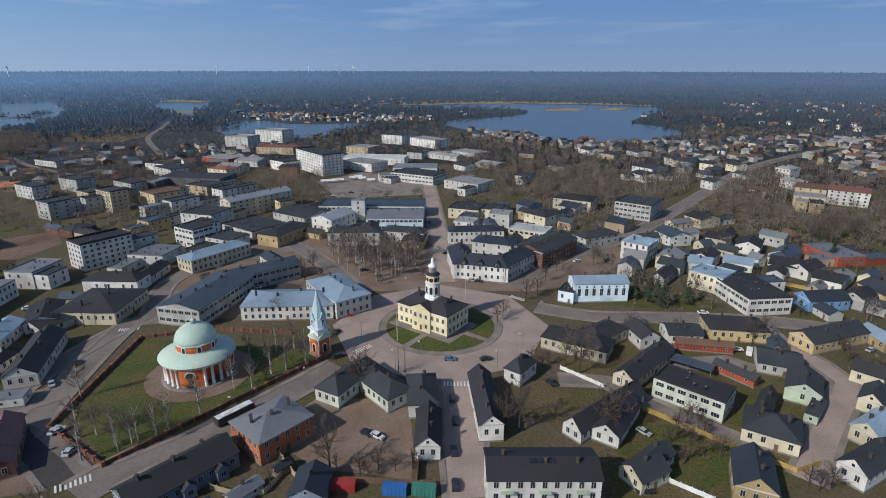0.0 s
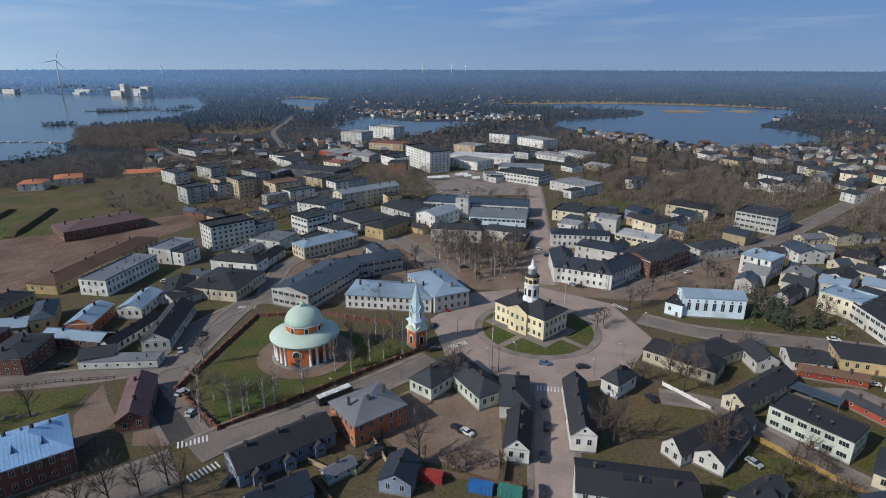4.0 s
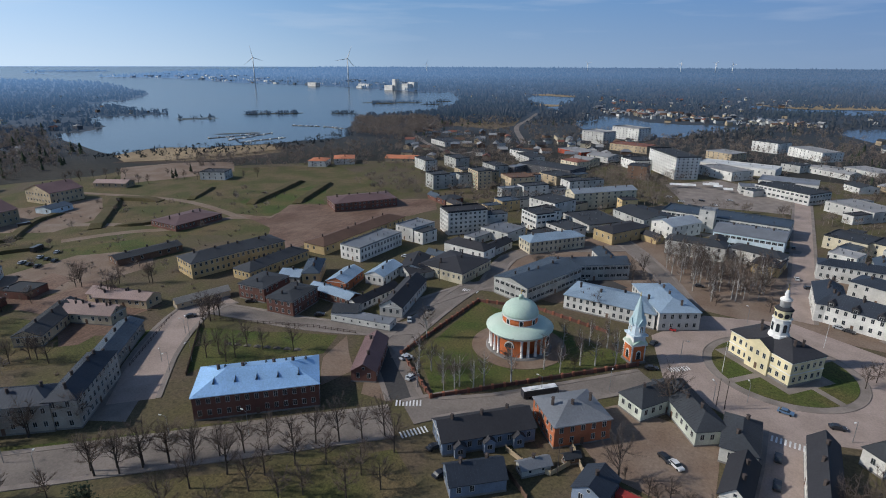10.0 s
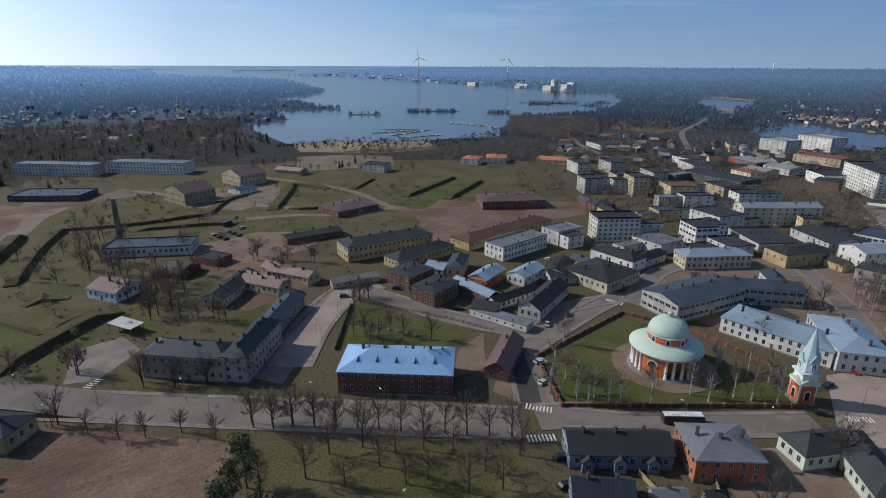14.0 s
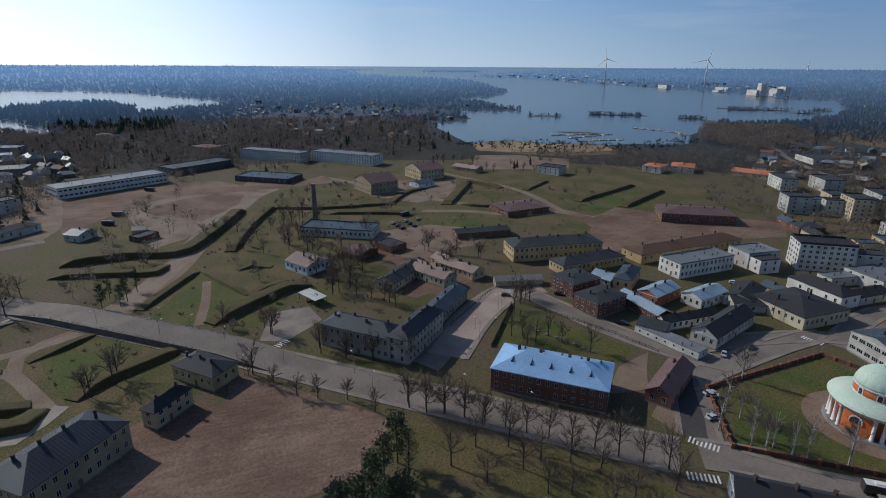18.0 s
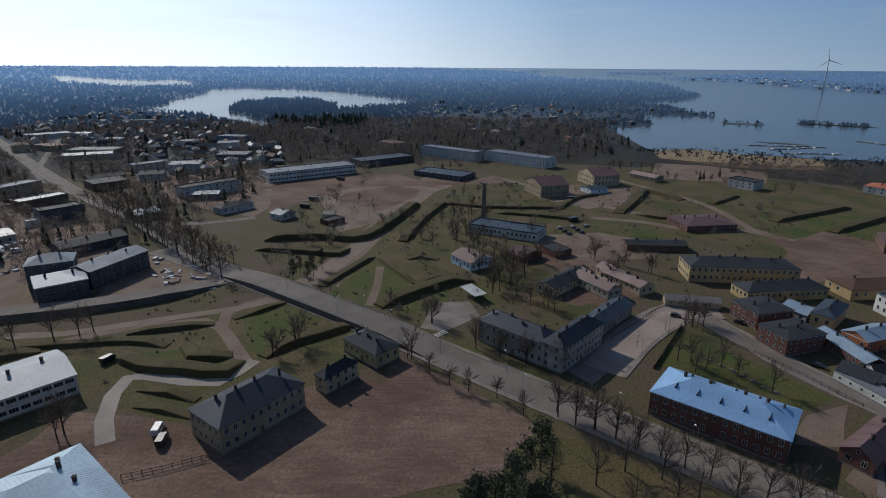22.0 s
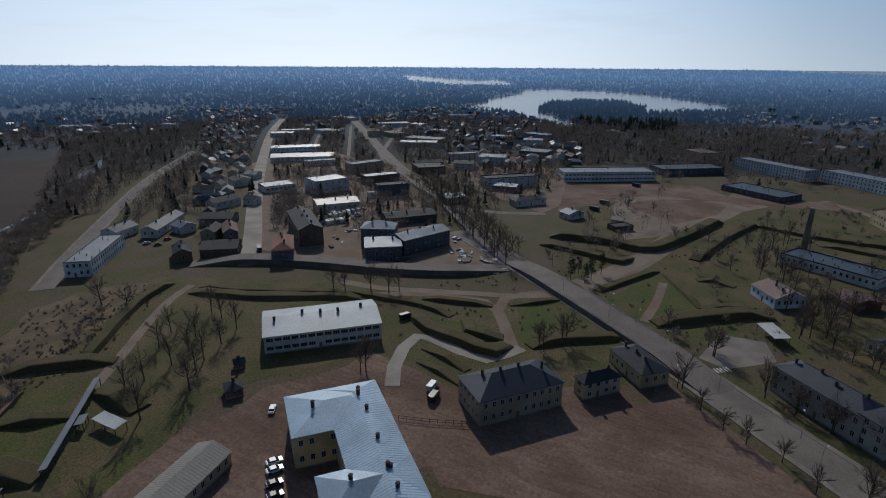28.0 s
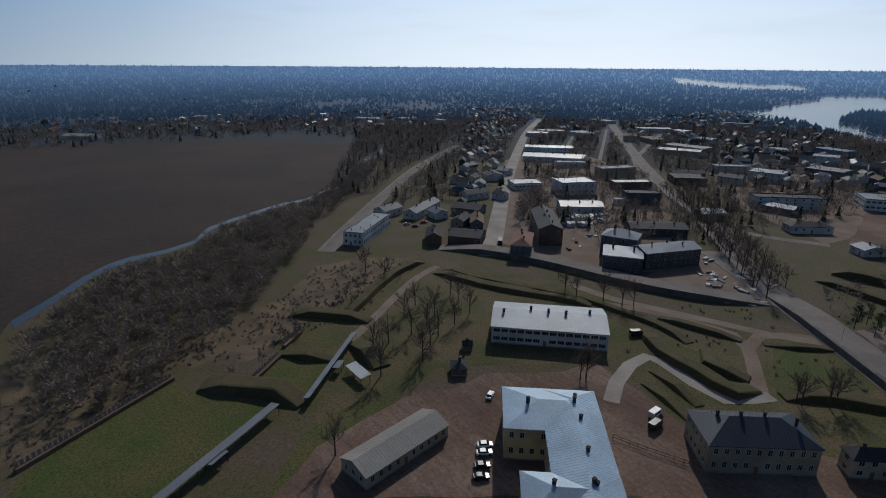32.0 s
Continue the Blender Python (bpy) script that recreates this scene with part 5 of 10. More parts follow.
def far_forest(count):
    """The woods that fill the distance up to the horizon, with clearings, and specks of far houses among them."""
    rng = random.Random(77)
    water = water_map()
    verts, faces = [], []
    lump = lambda x, y: math.sin(x / 310 + 1.3) * math.sin(y / 270 + 0.4) + 0.7 * math.sin(x / 120 + y / 150) + 0.4 * math.sin(x / 61 - y / 47)
    for _ in range(count):
        a, r = rng.uniform(radians(38), radians(290)), 980 * (4750 / 980) ** (rng.random() ** 0.95)
        x, y = r * math.cos(a), r * math.sin(a)
        if water[int((x + REACH) / GRID), int((y + REACH) / GRID)]:
            continue
        v = lump(x, y)
        if rng.random() > 0.8 + 0.5 * v + (r - 1300) / 1200 or not clear(x, y, 4):
            continue
        h = rng.uniform(6.5, 11) * (1 + (r - 1000) / 6000)
        far_tree(verts, faces, x, y, lie(x, y), h, rng, rng.random() < 0.5 - 0.25 * v - (r - 1000) / 3000)
    me = bpy.data.meshes.new("far_forest")
    me.from_pydata(verts, [], faces)
    # the blue of these woods is haze put into the material's emission
    me.materials.append(MATS["hazed far trees"])
    tagged(new("far_forest", me), "dark distant forest with blue haze glow painted in", "forest", kind="stuff")
    bm = bmesh.new()
    for _ in range(330):
        a, r = rng.uniform(radians(40), radians(285)), rng.triangular(1050, 3000, 1300)
        x, y = r * math.cos(a), r * math.sin(a)
        if water[int((x + REACH) / GRID), int((y + REACH) / GRID)] or not clear(x, y, 5):
            continue
        z, L, h = lie(x, y), rng.uniform(5, 12), rng.uniform(3, 5)
        k = rng.randrange(4)
        quadbox(bm, x - L / 2, y - 3.5, z, x + L / 2, y + 3.5, z + h, k)
        quadbox(bm, x - L / 2 - 0.4, y - 2.2, z + h, x + L / 2 + 0.4, y + 2.2, z + h + 1.6, 4)
    tagged(new("far_houses", mesh_of(bm, "far_houses", "wall white", "wall grey", "wall tan", "wall brown", "roof dark")), "pale far houses among the woods", "houses", kind="stuff")


def grove(n, height, pts, bare=0.6):
    """A belt of trees on a far shore or islet, as one piece."""
    rng = random.Random(int(pts[0][0] + 7 * pts[1][1]))
    xs, ys = [p[0] for p in pts], [p[1] for p in pts]
    verts, faces, made, tries = [], [], 0, 0
    while made < n and tries < 30 * n:
        tries += 1
        x, y = rng.uniform(min(xs), max(xs)), rng.uniform(min(ys), max(ys))
        if inside((x, y), pts):
            far_tree(verts, faces, x, y, lie(x, y) + 0.2, height * rng.uniform(0.5, 1.2), rng, rng.random() < bare)
            made += 1
    me = bpy.data.meshes.new("grove")
    me.from_pydata(verts, [], faces)
    # same self-glowing material: haze painted in, stronger further off
    me.materials.append(MATS["hazed far trees"])
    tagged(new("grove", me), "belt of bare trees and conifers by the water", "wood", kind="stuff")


def port():
    """Sheds, silos and cranes of the harbour across the bay."""
    rng = random.Random(3)
    bm = bmesh.new()
    for _ in range(170):
        t = rng.random()
        x, y = -3200 + 1500 * t + rng.uniform(-160, 160), 1650 + 160 * t + rng.uniform(-150, 350)
        if any(inside((x, y), w) for w in WATERS):
            continue
        z = lie(x, y)
        L, h = rng.uniform(8, 34), rng.uniform(4, 9)
        quadbox(bm, x - L / 2, y - L / 3, z, x + L / 2, y + L / 3, z + h, rng.choice((0, 1, 2, 2, 3)))
    for x, y, w, h in ((-1421, 1690, 16, 40), (-1395, 1705, 60, 24), (-1440, 1680, 40, 18), (-1370, 1730, 30, 30), (-1650, 1765, 60, 14), (-1880, 1690, 50, 14)):
        z = lie(x, y)
        quadbox(bm, x - w / 2, y - 12, z, x + w / 2, y + 12, z + h, 0)
    tagged(new("harbour", mesh_of(bm, "harbour", "wall white", "wall slate", "roof slateblue", "wall grey")), "pale sheds and silos of the far harbour", "harbour", kind="stuff")



# ---- landmarks ----
mat("churchyard brick", (0.30, 0.12, 0.075), 0.9, 0.25, 0.6, course=0.3)
mat("church orange", (0.60, 0.165, 0.055), 0.85, 0.12, 0.5, course=0.3)
mat("church white", (0.74, 0.73, 0.70), 0.8, 0.08, 0.5)
mat("copper green", (0.47, 0.56, 0.48), 0.6, 0.14, 0.5, second=(0.41, 0.53, 0.45))
mat("copper blue", (0.33, 0.45, 0.48), 0.6, 0.12, 0.5, second=(0.40, 0.52, 0.54))
mat("hall cream", (0.75, 0.66, 0.42), 0.85, 0.06, 0.5)
mat("gold", (0.75, 0.52, 0.12), 0.3, 0.1, 1.0, metal=0.9)


def arch_window(w=1.5, h=2.4):
    """A round-headed window with a white surround."""
    bm = bmesh.new()
    seg = 10
    def outline(w, h, y):
        pts = [(-w / 2, y, 0), (w / 2, y, 0)]
        return pts + [(w / 2 * math.cos(math.pi * i / seg), y, h - w / 2 + w / 2 * math.sin(math.pi * i / seg)) for i in range(seg + 1)]
    for grow, y, mi in ((0.25, -0.12, 0), (0.0, -0.16, 1)):
        vs = [bm.verts.new(p) for p in outline(w + 2 * grow, h + 2 * grow, y)]
        f = bm.faces.new(vs)
        f.material_index = mi
        back = [bm.verts.new((v.co.x, 0.2, v.co.z)) for v in vs]
        for i in range(len(vs)):
            bm.faces.new((vs[i], back[i], back[(i + 1) % len(vs)], vs[(i + 1) % len(vs)])).material_index = mi
    bm.normal_update()
    return mesh_of(bm, "window", "church white", "glass")


def cross(parent, x, y, z, size):
    bm = bmesh.new()
    rod(bm, (x, y, z), (x, y, z + size), 0.07)
    rod(bm, (x - size * 0.28, y, z + size * 0.66), (x + size * 0.28, y, z + size * 0.66), 0.06)
    lathe(bm, [(0.02, z - 0.1), (0.28, z + 0.1), (0.28, z + 0.3), (0.02, z + 0.5)], 10, cx=x, cy=y)
    part("cross", bm, "gold", parent, "gilded cross")


def round_church(x, y):
    ob = thing("round_church", x, y, 8.5, "round orange brick church with white columns and green copper dome", "church")
    HOUSES.append((x, y, 14))

    def ring(name, prof, m, seg=48, label=""):
        bm = bmesh.new()
        lathe(bm, prof, seg)
        return part(name, bm, m, ob, label)

    ring("steps", [(12.2, 0), (12.2, 0.35), (11.8, 0.4), (11.8, 0.75)], "plinth")
    ring("wall", [(8.6, 0.7), (8.6, 8.4)], "church orange")
    ring("entablature", [(11.0, 7.2), (11.2, 7.3), (11.2, 8.1), (11.9, 8.2), (11.9, 8.5)], "church white")
    ring("roof", [(12.35, 8.46), (12.35, 8.65), (7.0, 10.5), (6.8, 10.5)], "copper green", 48, "pale green copper ring roof")
    ring("drum", [(6.4, 10.2), (6.4, 13.3)], "church orange", 40, "orange brick drum")
    ring("cornice", [(6.5, 13.0), (6.8, 13.2), (6.8, 13.6)], "church white", 40)
    ring("band", [(6.52, 10.4), (6.52, 10.85)], "church white", 40)
    prof = [(6.65 * math.cos(a), 13.6 + 5.4 * math.sin(a)) for a in (math.pi / 2 * i / 12 for i in range(12))] + [(0.8, 19.0)]
    d = ring("dome", prof, "copper green", 40, "pale green copper dome")
    for i in range(20):
        bm = bmesh.new()
        a = 2 * math.pi * i / 20
        for (r0, z0), (r1, z1) in zip(prof[:-1], prof[1:]):
            rod(bm, ((r0 + 0.02) * math.cos(a), (r0 + 0.02) * math.sin(a), z0), ((r1 + 0.02) * math.cos(a), (r1 + 0.02) * math.sin(a), z1), 0.05, seg=4)
        part("rib", bm, "copper green", d)["kind"] = "stuff"
    ring("lantern", [(0.8, 18.8), (0.8, 19.9), (1.0, 20.0), (0.5, 20.6), (0.1, 21.0)], "copper green", 12)
    cross(ob, 0, 0, 20.9, 2.0)
    # four solid bays with arched windows, four open bays with paired columns
    for k in range(4):
        bm = bmesh.new()
        seg = 10
        arc = [radians(-27 + 54 * i / seg) for i in range(seg + 1)]
        inn = [[bm.verts.new((8.5 * math.cos(t), 8.5 * math.sin(t), z)) for t in arc] for z in (0.7, 7.3)]
        out = [[bm.verts.new((10.7 * math.cos(t), 10.7 * math.sin(t), z)) for t in arc] for z in (0.7, 7.3)]
        for i in range(seg):
            bm.faces.new((out[0][i], out[0][i + 1], out[1][i + 1], out[1][i]))
            bm.faces.new((out[1][i], out[1][i + 1], inn[1][i + 1], inn[1][i]))
        for i in (0, seg):
            bm.faces.new((out[0][i], out[1][i], inn[1][i], inn[0][i]))
        bay = part("bay", bm, "church orange", ob, "orange brick bay", loc=(0, 0, 0), rz=k * math.pi / 2)
        part("window", BIG_ARCH, None, bay, loc=(10.72, 0, 4.3), rz=math.pi / 2)
        bm = bmesh.new()
        quadbox(bm, 10.6, -0.7, 0.8, 10.85, 0.7, 3.4)
        part("door", bm, "wall brown", bay)
        for off in (-24, 24):
            t = radians(off)
            bm = bmesh.new()
            lathe(bm, [(0.6, 0.7), (0.6, 0.95), (0.5, 1.0), (0.44, 6.9), (0.6, 7.0), (0.6, 7.25)], 14, cx=10.75 * math.cos(t), cy=10.75 * math.sin(t))
            part("pilaster", bm, "church white", bay, "white plastered pilaster")
        for off in (37, 53):
            bm = bmesh.new()
            t = radians(off)
            lathe(bm, [(0.66, 0.7), (0.66, 0.95), (0.54, 1.0), (0.46, 6.9), (0.64, 7.0), (0.64, 7.25)], 14, cx=10.5 * math.cos(t), cy=10.5 * math.sin(t))
            part("column", bm, "church white", ob, "white plastered column", loc=(0, 0, 0), rz=k * math.pi / 2)
    aw2 = arch_window(1.1, 1.8)
    for k in range(8):
        a = radians(22.5 + 45 * k)
        part("window", aw2, None, ob, loc=(6.38 * math.cos(a), 6.38 * math.sin(a), 10.95), rz=a + math.pi / 2)
    return ob


BIG_ARCH = arch_window(3.0, 1.9)


def bell_tower(x, y, rot):
    ob = thing("bell_tower", x, y, rot, "slender orange and white bell tower with pale blue spire", "bell tower")
    HOUSES.append((x, y, 5))
    def block(name, w, z0, z1, m, label=""):
        bm = bmesh.new(); quadbox(bm, -w / 2, -w / 2, z0, w / 2, w / 2, z1); return part(name, bm, m, ob, label)
    block("base", 6.0, 0, 0.9, "plinth")
    block("lower_stage", 5.2, 0.9, 7.0, "church orange", "orange brick lower stage")
    block("cornice", 6.0, 7.0, 7.6, "church white")
    for s in (-1, 1):
        for t in (-1, 1):
            bm = bmesh.new(); lathe(bm, [(0.32, 0.9), (0.28, 6.9)], 10, cx=s * 2.45, cy=t * 2.45); part("column", bm, "church white", ob)
    for k in range(4):
        bm = bmesh.new()
        p = [bm.verts.new(q) for q in ((-3.0, -3.05, 7.6), (3.0, -3.05, 7.6), (0, -3.05, 9.3), (-3.0, -2.2, 7.6), (3.0, -2.2, 7.6), (0, -2.2, 9.3))]
        for f in ((0, 1, 2), (5, 4, 3), (0, 2, 5, 3), (1, 4, 5, 2), (0, 3, 4, 1)):
            bm.faces.new([p[i] for i in f])
        part("pediment", bm, "copper green", ob, loc=(0, 0, 0), rz=k * math.pi / 2)
    block("middle_stage", 4.6, 7.6, 10.4, "church white", "white middle stage")
    block("upper_cornice", 5.8, 10.4, 11.0, "wall paleblue")
    bm = bmesh.new(); lathe(bm, [(2.9, 11.0), (2.7, 15.2)], 8, smooth=False); part("belfry", bm, "wall paleblue", ob)
    for k in range(4):
        bm = bmesh.new()
        p = [bm.verts.new(q) for q in ((-1.5, -2.75, 14.6), (1.5, -2.75, 14.6), (0, -2.75, 17.2), (0, -0.6, 16.6), (-1.5, -1.2, 14.6), (1.5, -1.2, 14.6))]
        for f in ((0, 1, 2), (0, 2, 3, 4), (1, 5, 3, 2)):
            bm.faces.new([p[i] for i in f])
        part("gablet", bm, "copper blue", ob, loc=(0, 0, 0), rz=k * math.pi / 2)
    bm = bmesh.new(); lathe(bm, [(2.9, 15.2), (2.0, 17.4), (1.3, 20.4), (0.6, 23.2), (0.12, 25.2)], 8, smooth=False); part("spire", bm, "copper blue", ob, "pale blue copper spire")
    cross(ob, 0, 0, 24.9, 1.6)
    aw, aw2 = arch_window(1.4, 2.9), arch_window(1.0, 2.4)
    for k in range(4):
        a = k * math.pi / 2
        part("window", aw, None, ob, loc=(2.6 * math.cos(a), 2.6 * math.sin(a), 1.8), rz=a + math.pi / 2)
        part("window", aw2, None, ob, loc=(2.55 * math.cos(a), 2.55 * math.sin(a), 12.0), rz=a + math.pi / 2)
    return ob


def town_hall(x, y, rot, L=24.6, D=14.7):
    ob = thing("town_hall", x, y, rot, "cream two-storey town hall with black roof and white clock tower", "town hall")
    HOUSES.append((x, y, 15))
    h = 9.6
    part("wall", wall_mesh("hip", L, D, h, 3.2), "hall cream", ob)
    bm = bmesh.new(); quadbox(bm, -L / 2 - 0.1, -D / 2 - 0.1, 0, L / 2 + 0.1, D / 2 + 0.1, 1.1); part("plinth", bm, "plinth", ob)
    rf = part("roof", roof_mesh("hip", L, D, h, 3.4, "black", 0.5), "roof black", ob, "black sheet-metal hip roof")
    part("roof_seams", seams(L, D, h, 3.4, "hip", 0.5), "roof black", rf)["kind"] = "stuff"
    bm = bmesh.new()
    for a, b in ((4.7, 5.0), (h - 0.7, h - 0.1)):
        quadbox(bm, -L / 2 - 0.15, -D / 2 - 0.15, a, L / 2 + 0.15, D / 2 + 0.15, b)
    part("cornice", bm, "church white", ob)
    bm = bmesh.new()
    quadbox(bm, -4.5, -D / 2 - 0.7, 0, 4.5, -D / 2, h)
    p = [bm.verts.new(q) for q in ((-4.9, -D / 2 - 0.9, h), (4.9, -D / 2 - 0.9, h), (0, -D / 2 - 0.9, h + 2.4), (-4.9, 0, h), (4.9, 0, h), (0, 0, h + 2.4))]
    for f in ((0, 1, 2), (0, 2, 5, 3), (1, 4, 5, 2)):
        bm.faces.new([p[i] for i in f])
    part("pediment", bm, "hall cream", ob)
    bm = bmesh.new()
    for s in (-1, 1):
        p = [bm.verts.new(q) for q in ((s * 5.2, -D / 2 - 1.1, h - 0.05), (0, -D / 2 - 1.1, h + 2.55), (0, -1, h + 2.55), (s * 5.2, -1, h - 0.05))]
        bm.faces.new(p)
        q2 = [bm.verts.new((v.co.x, v.co.y, v.co.z + 0.15)) for v in p]
        bm.faces.new(q2)
        bm.faces.new((p[0], p[1], q2[1], q2[0]))
    part("pediment_roof", bm, "roof black", ob)
    for (nx, ny, half, length) in ((0, -1, D / 2, L), (1, 0, L / 2, D), (0, 1, D / 2, L), (-1, 0, L / 2, D)):
        n = 9 if length > 20 else 5
        for fl, z in enumerate((2.9, 6.9)):
            for i in range(n):
                u = (i - (n - 1) / 2) * (length - 1.2) / n
                off = 0.7 if ny == -1 and abs(u) < 4.3 else 0.0
                loc = (u, ny * (half + off), z) if nx == 0 else (nx * half, u, z)
                if ny == -1 and fl == 0 and i == n // 2:
                    part("door", DOOR_ME, None, ob, loc=(u, -half - off, 0.9))
                    continue
                w = part("window", WIN["tall"][0], None, ob, loc=loc, rz=math.atan2(ny, nx) + math.pi / 2)
                part("pane", WIN["tall"][1], None, w)
    def stage(name, prof, m, seg=8, label=""):
        bm = bmesh.new(); lathe(bm, prof, seg, smooth=seg > 8); return part(name, bm, m, ob, label)
    t = stage("tower", [(3.5, h), (3.3, 13.0), (2.9, 13.2), (2.8, 18.4), (3.2, 18.6), (3.2, 18.9)], "church white", 8, "white octagonal tower stage")
    stage("clock_stage", [(2.6, 18.9), (2.6, 21.6), (3.0, 21.8), (3.0, 22.1)], "hall cream", 8, "cream clock stage")
    stage("tower_roof", [(3.0, 22.1), (2.4, 22.7), (1.75, 23.0)], "roof black", 16)
    stage("tower_lantern", [(1.6, 22.9), (1.6, 25.2), (1.9, 25.3), (1.9, 25.6)], "church white", 16)
    stage("tower_cap", [(1.8, 25.6), (1.5, 26.0), (0.7, 26.6), (0.75, 27.6), (0.5, 28.6), (0.15, 29.2)], "church white", 16)
    cross(ob, 0, 0, 29.0, 2.4)
    aw = arch_window(1.2, 3.0)
    for k in range(8):
        a = (k + 0.5) * math.pi / 4
        part("window", aw, None, ob, loc=(2.62 * math.cos(a), 2.62 * math.sin(a), 14.3), rz=a + math.pi / 2)
        bm = bmesh.new(); lathe(bm, [(0.85, -0.1), (0.85, 0.03)], 20)
        c = part("clock_face", bm, "roof black", ob, "round dark clock face")
        c.location, c.rotation_euler = (2.42 * math.cos(a), 2.42 * math.sin(a), 20.2), (0, math.pi / 2, a)
    for sx, sy in ((-0.33, 0.1), (0.33, 0.1), (-0.2, -0.15), (0.3, -0.1)):
        part("chimney", CHIMNEY_ME, None, rf, loc=(sx * L, sy * D, h + 3.2))
    return ob


def wind_turbine(x, y, hub, blade, turn, first):
    z = lie(x, y)
    ob = thing("wind_turbine", x, y, turn, "tall white three-bladed wind turbine by the shore", "wind turbine", "wind turbines", z)
    bm = bmesh.new(); lathe(bm, [(3.0, 0), (1.6, hub)], 12); part("tower", bm, "paint", ob)
    bm = bmesh.new(); quadbox(bm, -2, -5, hub - 1.5, 2, 5, hub + 2.5); part("nacelle", bm, "paint", ob)
    for k in range(3):
        a = radians(first + 120 * k)
        bm = bmesh.new()
        rod(bm, (0, -6, hub), (blade * math.sin(a), -6, hub + blade * math.cos(a)), 1.9, 0.35, 5)
        part("blade", bm, "paint", ob)
    return ob



# ---- the square and its ring ----
SQX, SQY = -1.0, 204.0
bm = bmesh.new()
lathe(bm, [(44, 0.0), (44, 0.13)], 8, smooth=False, cx=SQX, cy=SQY)
tagged(new("square", mesh_of(bm, "square", "paving")), "pinkish paved round town square", "square", kind="structure")
bm = bmesh.new()
lathe(bm, [(25.2, 0.0), (25.2, 0.27), (24.8, 0.28), (24.8, 0.2)], 64, cx=SQX, cy=SQY)
tagged(new("pavement", mesh_of(bm, "pavement", "pavers")), "raised round kerbed island of the town hall", "pavement", kind="structure")
bm = bmesh.new()
lathe(bm, [(22.0, 0.2), (22.0, 0.30)], 64, cx=SQX, cy=SQY)
tagged(new("lawn", mesh_of(bm, "lawn", "grass")), "green lawn round the town hall", "lawn", kind="structure")
for a in (54, 144, 234, 324):
    bm = bmesh.new()
    quadbox(bm, 0, -1.3, 0.28, 22.5, 1.3, 0.315)
    p = new("path", mesh_of(bm, "path", "pavers"))
    p.location, p.rotation_euler = (SQX, SQY, 0), (0, 0, radians(a))
    tagged(p, "grey paved garden path", "path", kind="structure")
bm = bmesh.new()
quadbox(bm, -15.5, -10.2, 0.28, 15.5, 10.2, 0.31)
p = new("pavement", mesh_of(bm, "pavement", "pavers"))
p.location, p.rotation_euler = (-4.1, 205.2, 0), (0, 0, radians(-35.8))
tagged(p, "grey paved apron round the town hall", "pavement", kind="structure")
town_hall(-4.1, 205.2, -35.8)
bm = bmesh.new()
lathe(bm, [(17.5, 0.0), (17.5, 0.2)], 48, cx=-83.3, cy=167.0)
tagged(new("path", mesh_of(bm, "path", "dirt")), "trodden brown gravel ring round the church", "path", kind="structure")
round_church(-83.3, 167.0)
bell_tower(-45.0, 181.0, 50)
wind_turbine(-1727, 1746, 112, 52, 45, 20)
wind_turbine(-2262, 1677, 112, 52, 50, -10)
for x, y, first in ((-2370, 3149, 20), (-1522, 3889, 75), (-958, 4129, 5), (-749, 4170, 50), (-636, 4099, 100)):
    wind_turbine(x, y, 58, 26, 10, first)
bm = bmesh.new()
lathe(bm, [(1.9, 0), (1.2, 26.0), (1.35, 26.1), (1.35, 26.6)], 14)
stack = new("factory_chimney", mesh_of(bm, "factory_chimney", "plinth"))
stack.location = (-354, 46.3, 0)
tagged(stack, "tall grey round boiler-house chimney", "chimney")

# ---- the town, house by house ----
house(-47.8, 131.4, 49, 17.8, 15.5, 7, "hip", 2.6, "orange", "zinc", 2, "x")
house(-66.2, 113.5, 50, 27.5, 11.6, 4.6, "gable", 3.2, "slate", "black", 1, "porch")
winged("yellow three-winged house with pale blue metal roof",
       house(-94.0, -67.5, 48, 58.0, 15.8, 10, "hip", 2.6, "yellow", "lightblue", 2, "-"),
       house(-102.8, -85.3, -42, 26.6, 19.7, 10, "hip", 2.8, "yellow", "lightblue", 2, "-"),
       house(-82.2, -59.8, -42, 23.2, 14.7, 10, "hip", 2.4, "yellow", "lightblue", 2, "-"))
winged("grey-beige three-winged school with dark metal roofs",
       house(-181.0, 38.0, 44.5, 30.0, 12.0, 9, "hip", 2.8, "putty", "navy", 2, "x"),
       house(-175.0, 56.5, -46, 29.0, 9.6, 9.6, "hip", 2.6, "putty", "navy", 3, "x"),
       house(-199.0, 76.5, -45, 33.0, 9.7, 5, "gable", 2, "putty", "slateblue", 1, "x"))
winged("white two-storey corner block with blue-black roof and dormers",
       house(19.7, 259.8, -14.6, 28.5, 12.0, 8, "hip", 4.0, "white", "navy", 2, "dormer"),
       house(35.2, 266.2, 51.7, 31.0, 12.0, 8, "hip", 4.0, "white", "navy", 2, "x"),
       house(9.4, 270.6, 96, 28.0, 12.0, 8, "hip", 4.0, "white", "navy", 2, "x"))
winged("off-white two-winged house with pale blue metal roof",
       house(-65.0, 217.6, 3, 38.4, 18.7, 6.5, "hip", 2.6, "white", "lightblue", 2, "x"),
       house(-46.6, 226.1, -53, 31.0, 17.1, 8, "hip", 2.6, "white", "lightblue", 2, "x"))
winged("long grey two-storey office house with slate-blue metal roofs",
       house(-102.4, 222.5, 77, 41.0, 20.3, 8, "gable", 2.2, "grey", "slateblue", 2, "ribbon"),
       house(-88.2, 250.9, 40, 35.8, 12.8, 8, "gable", 2.2, "grey", "slateblue", 2, "ribbon"))
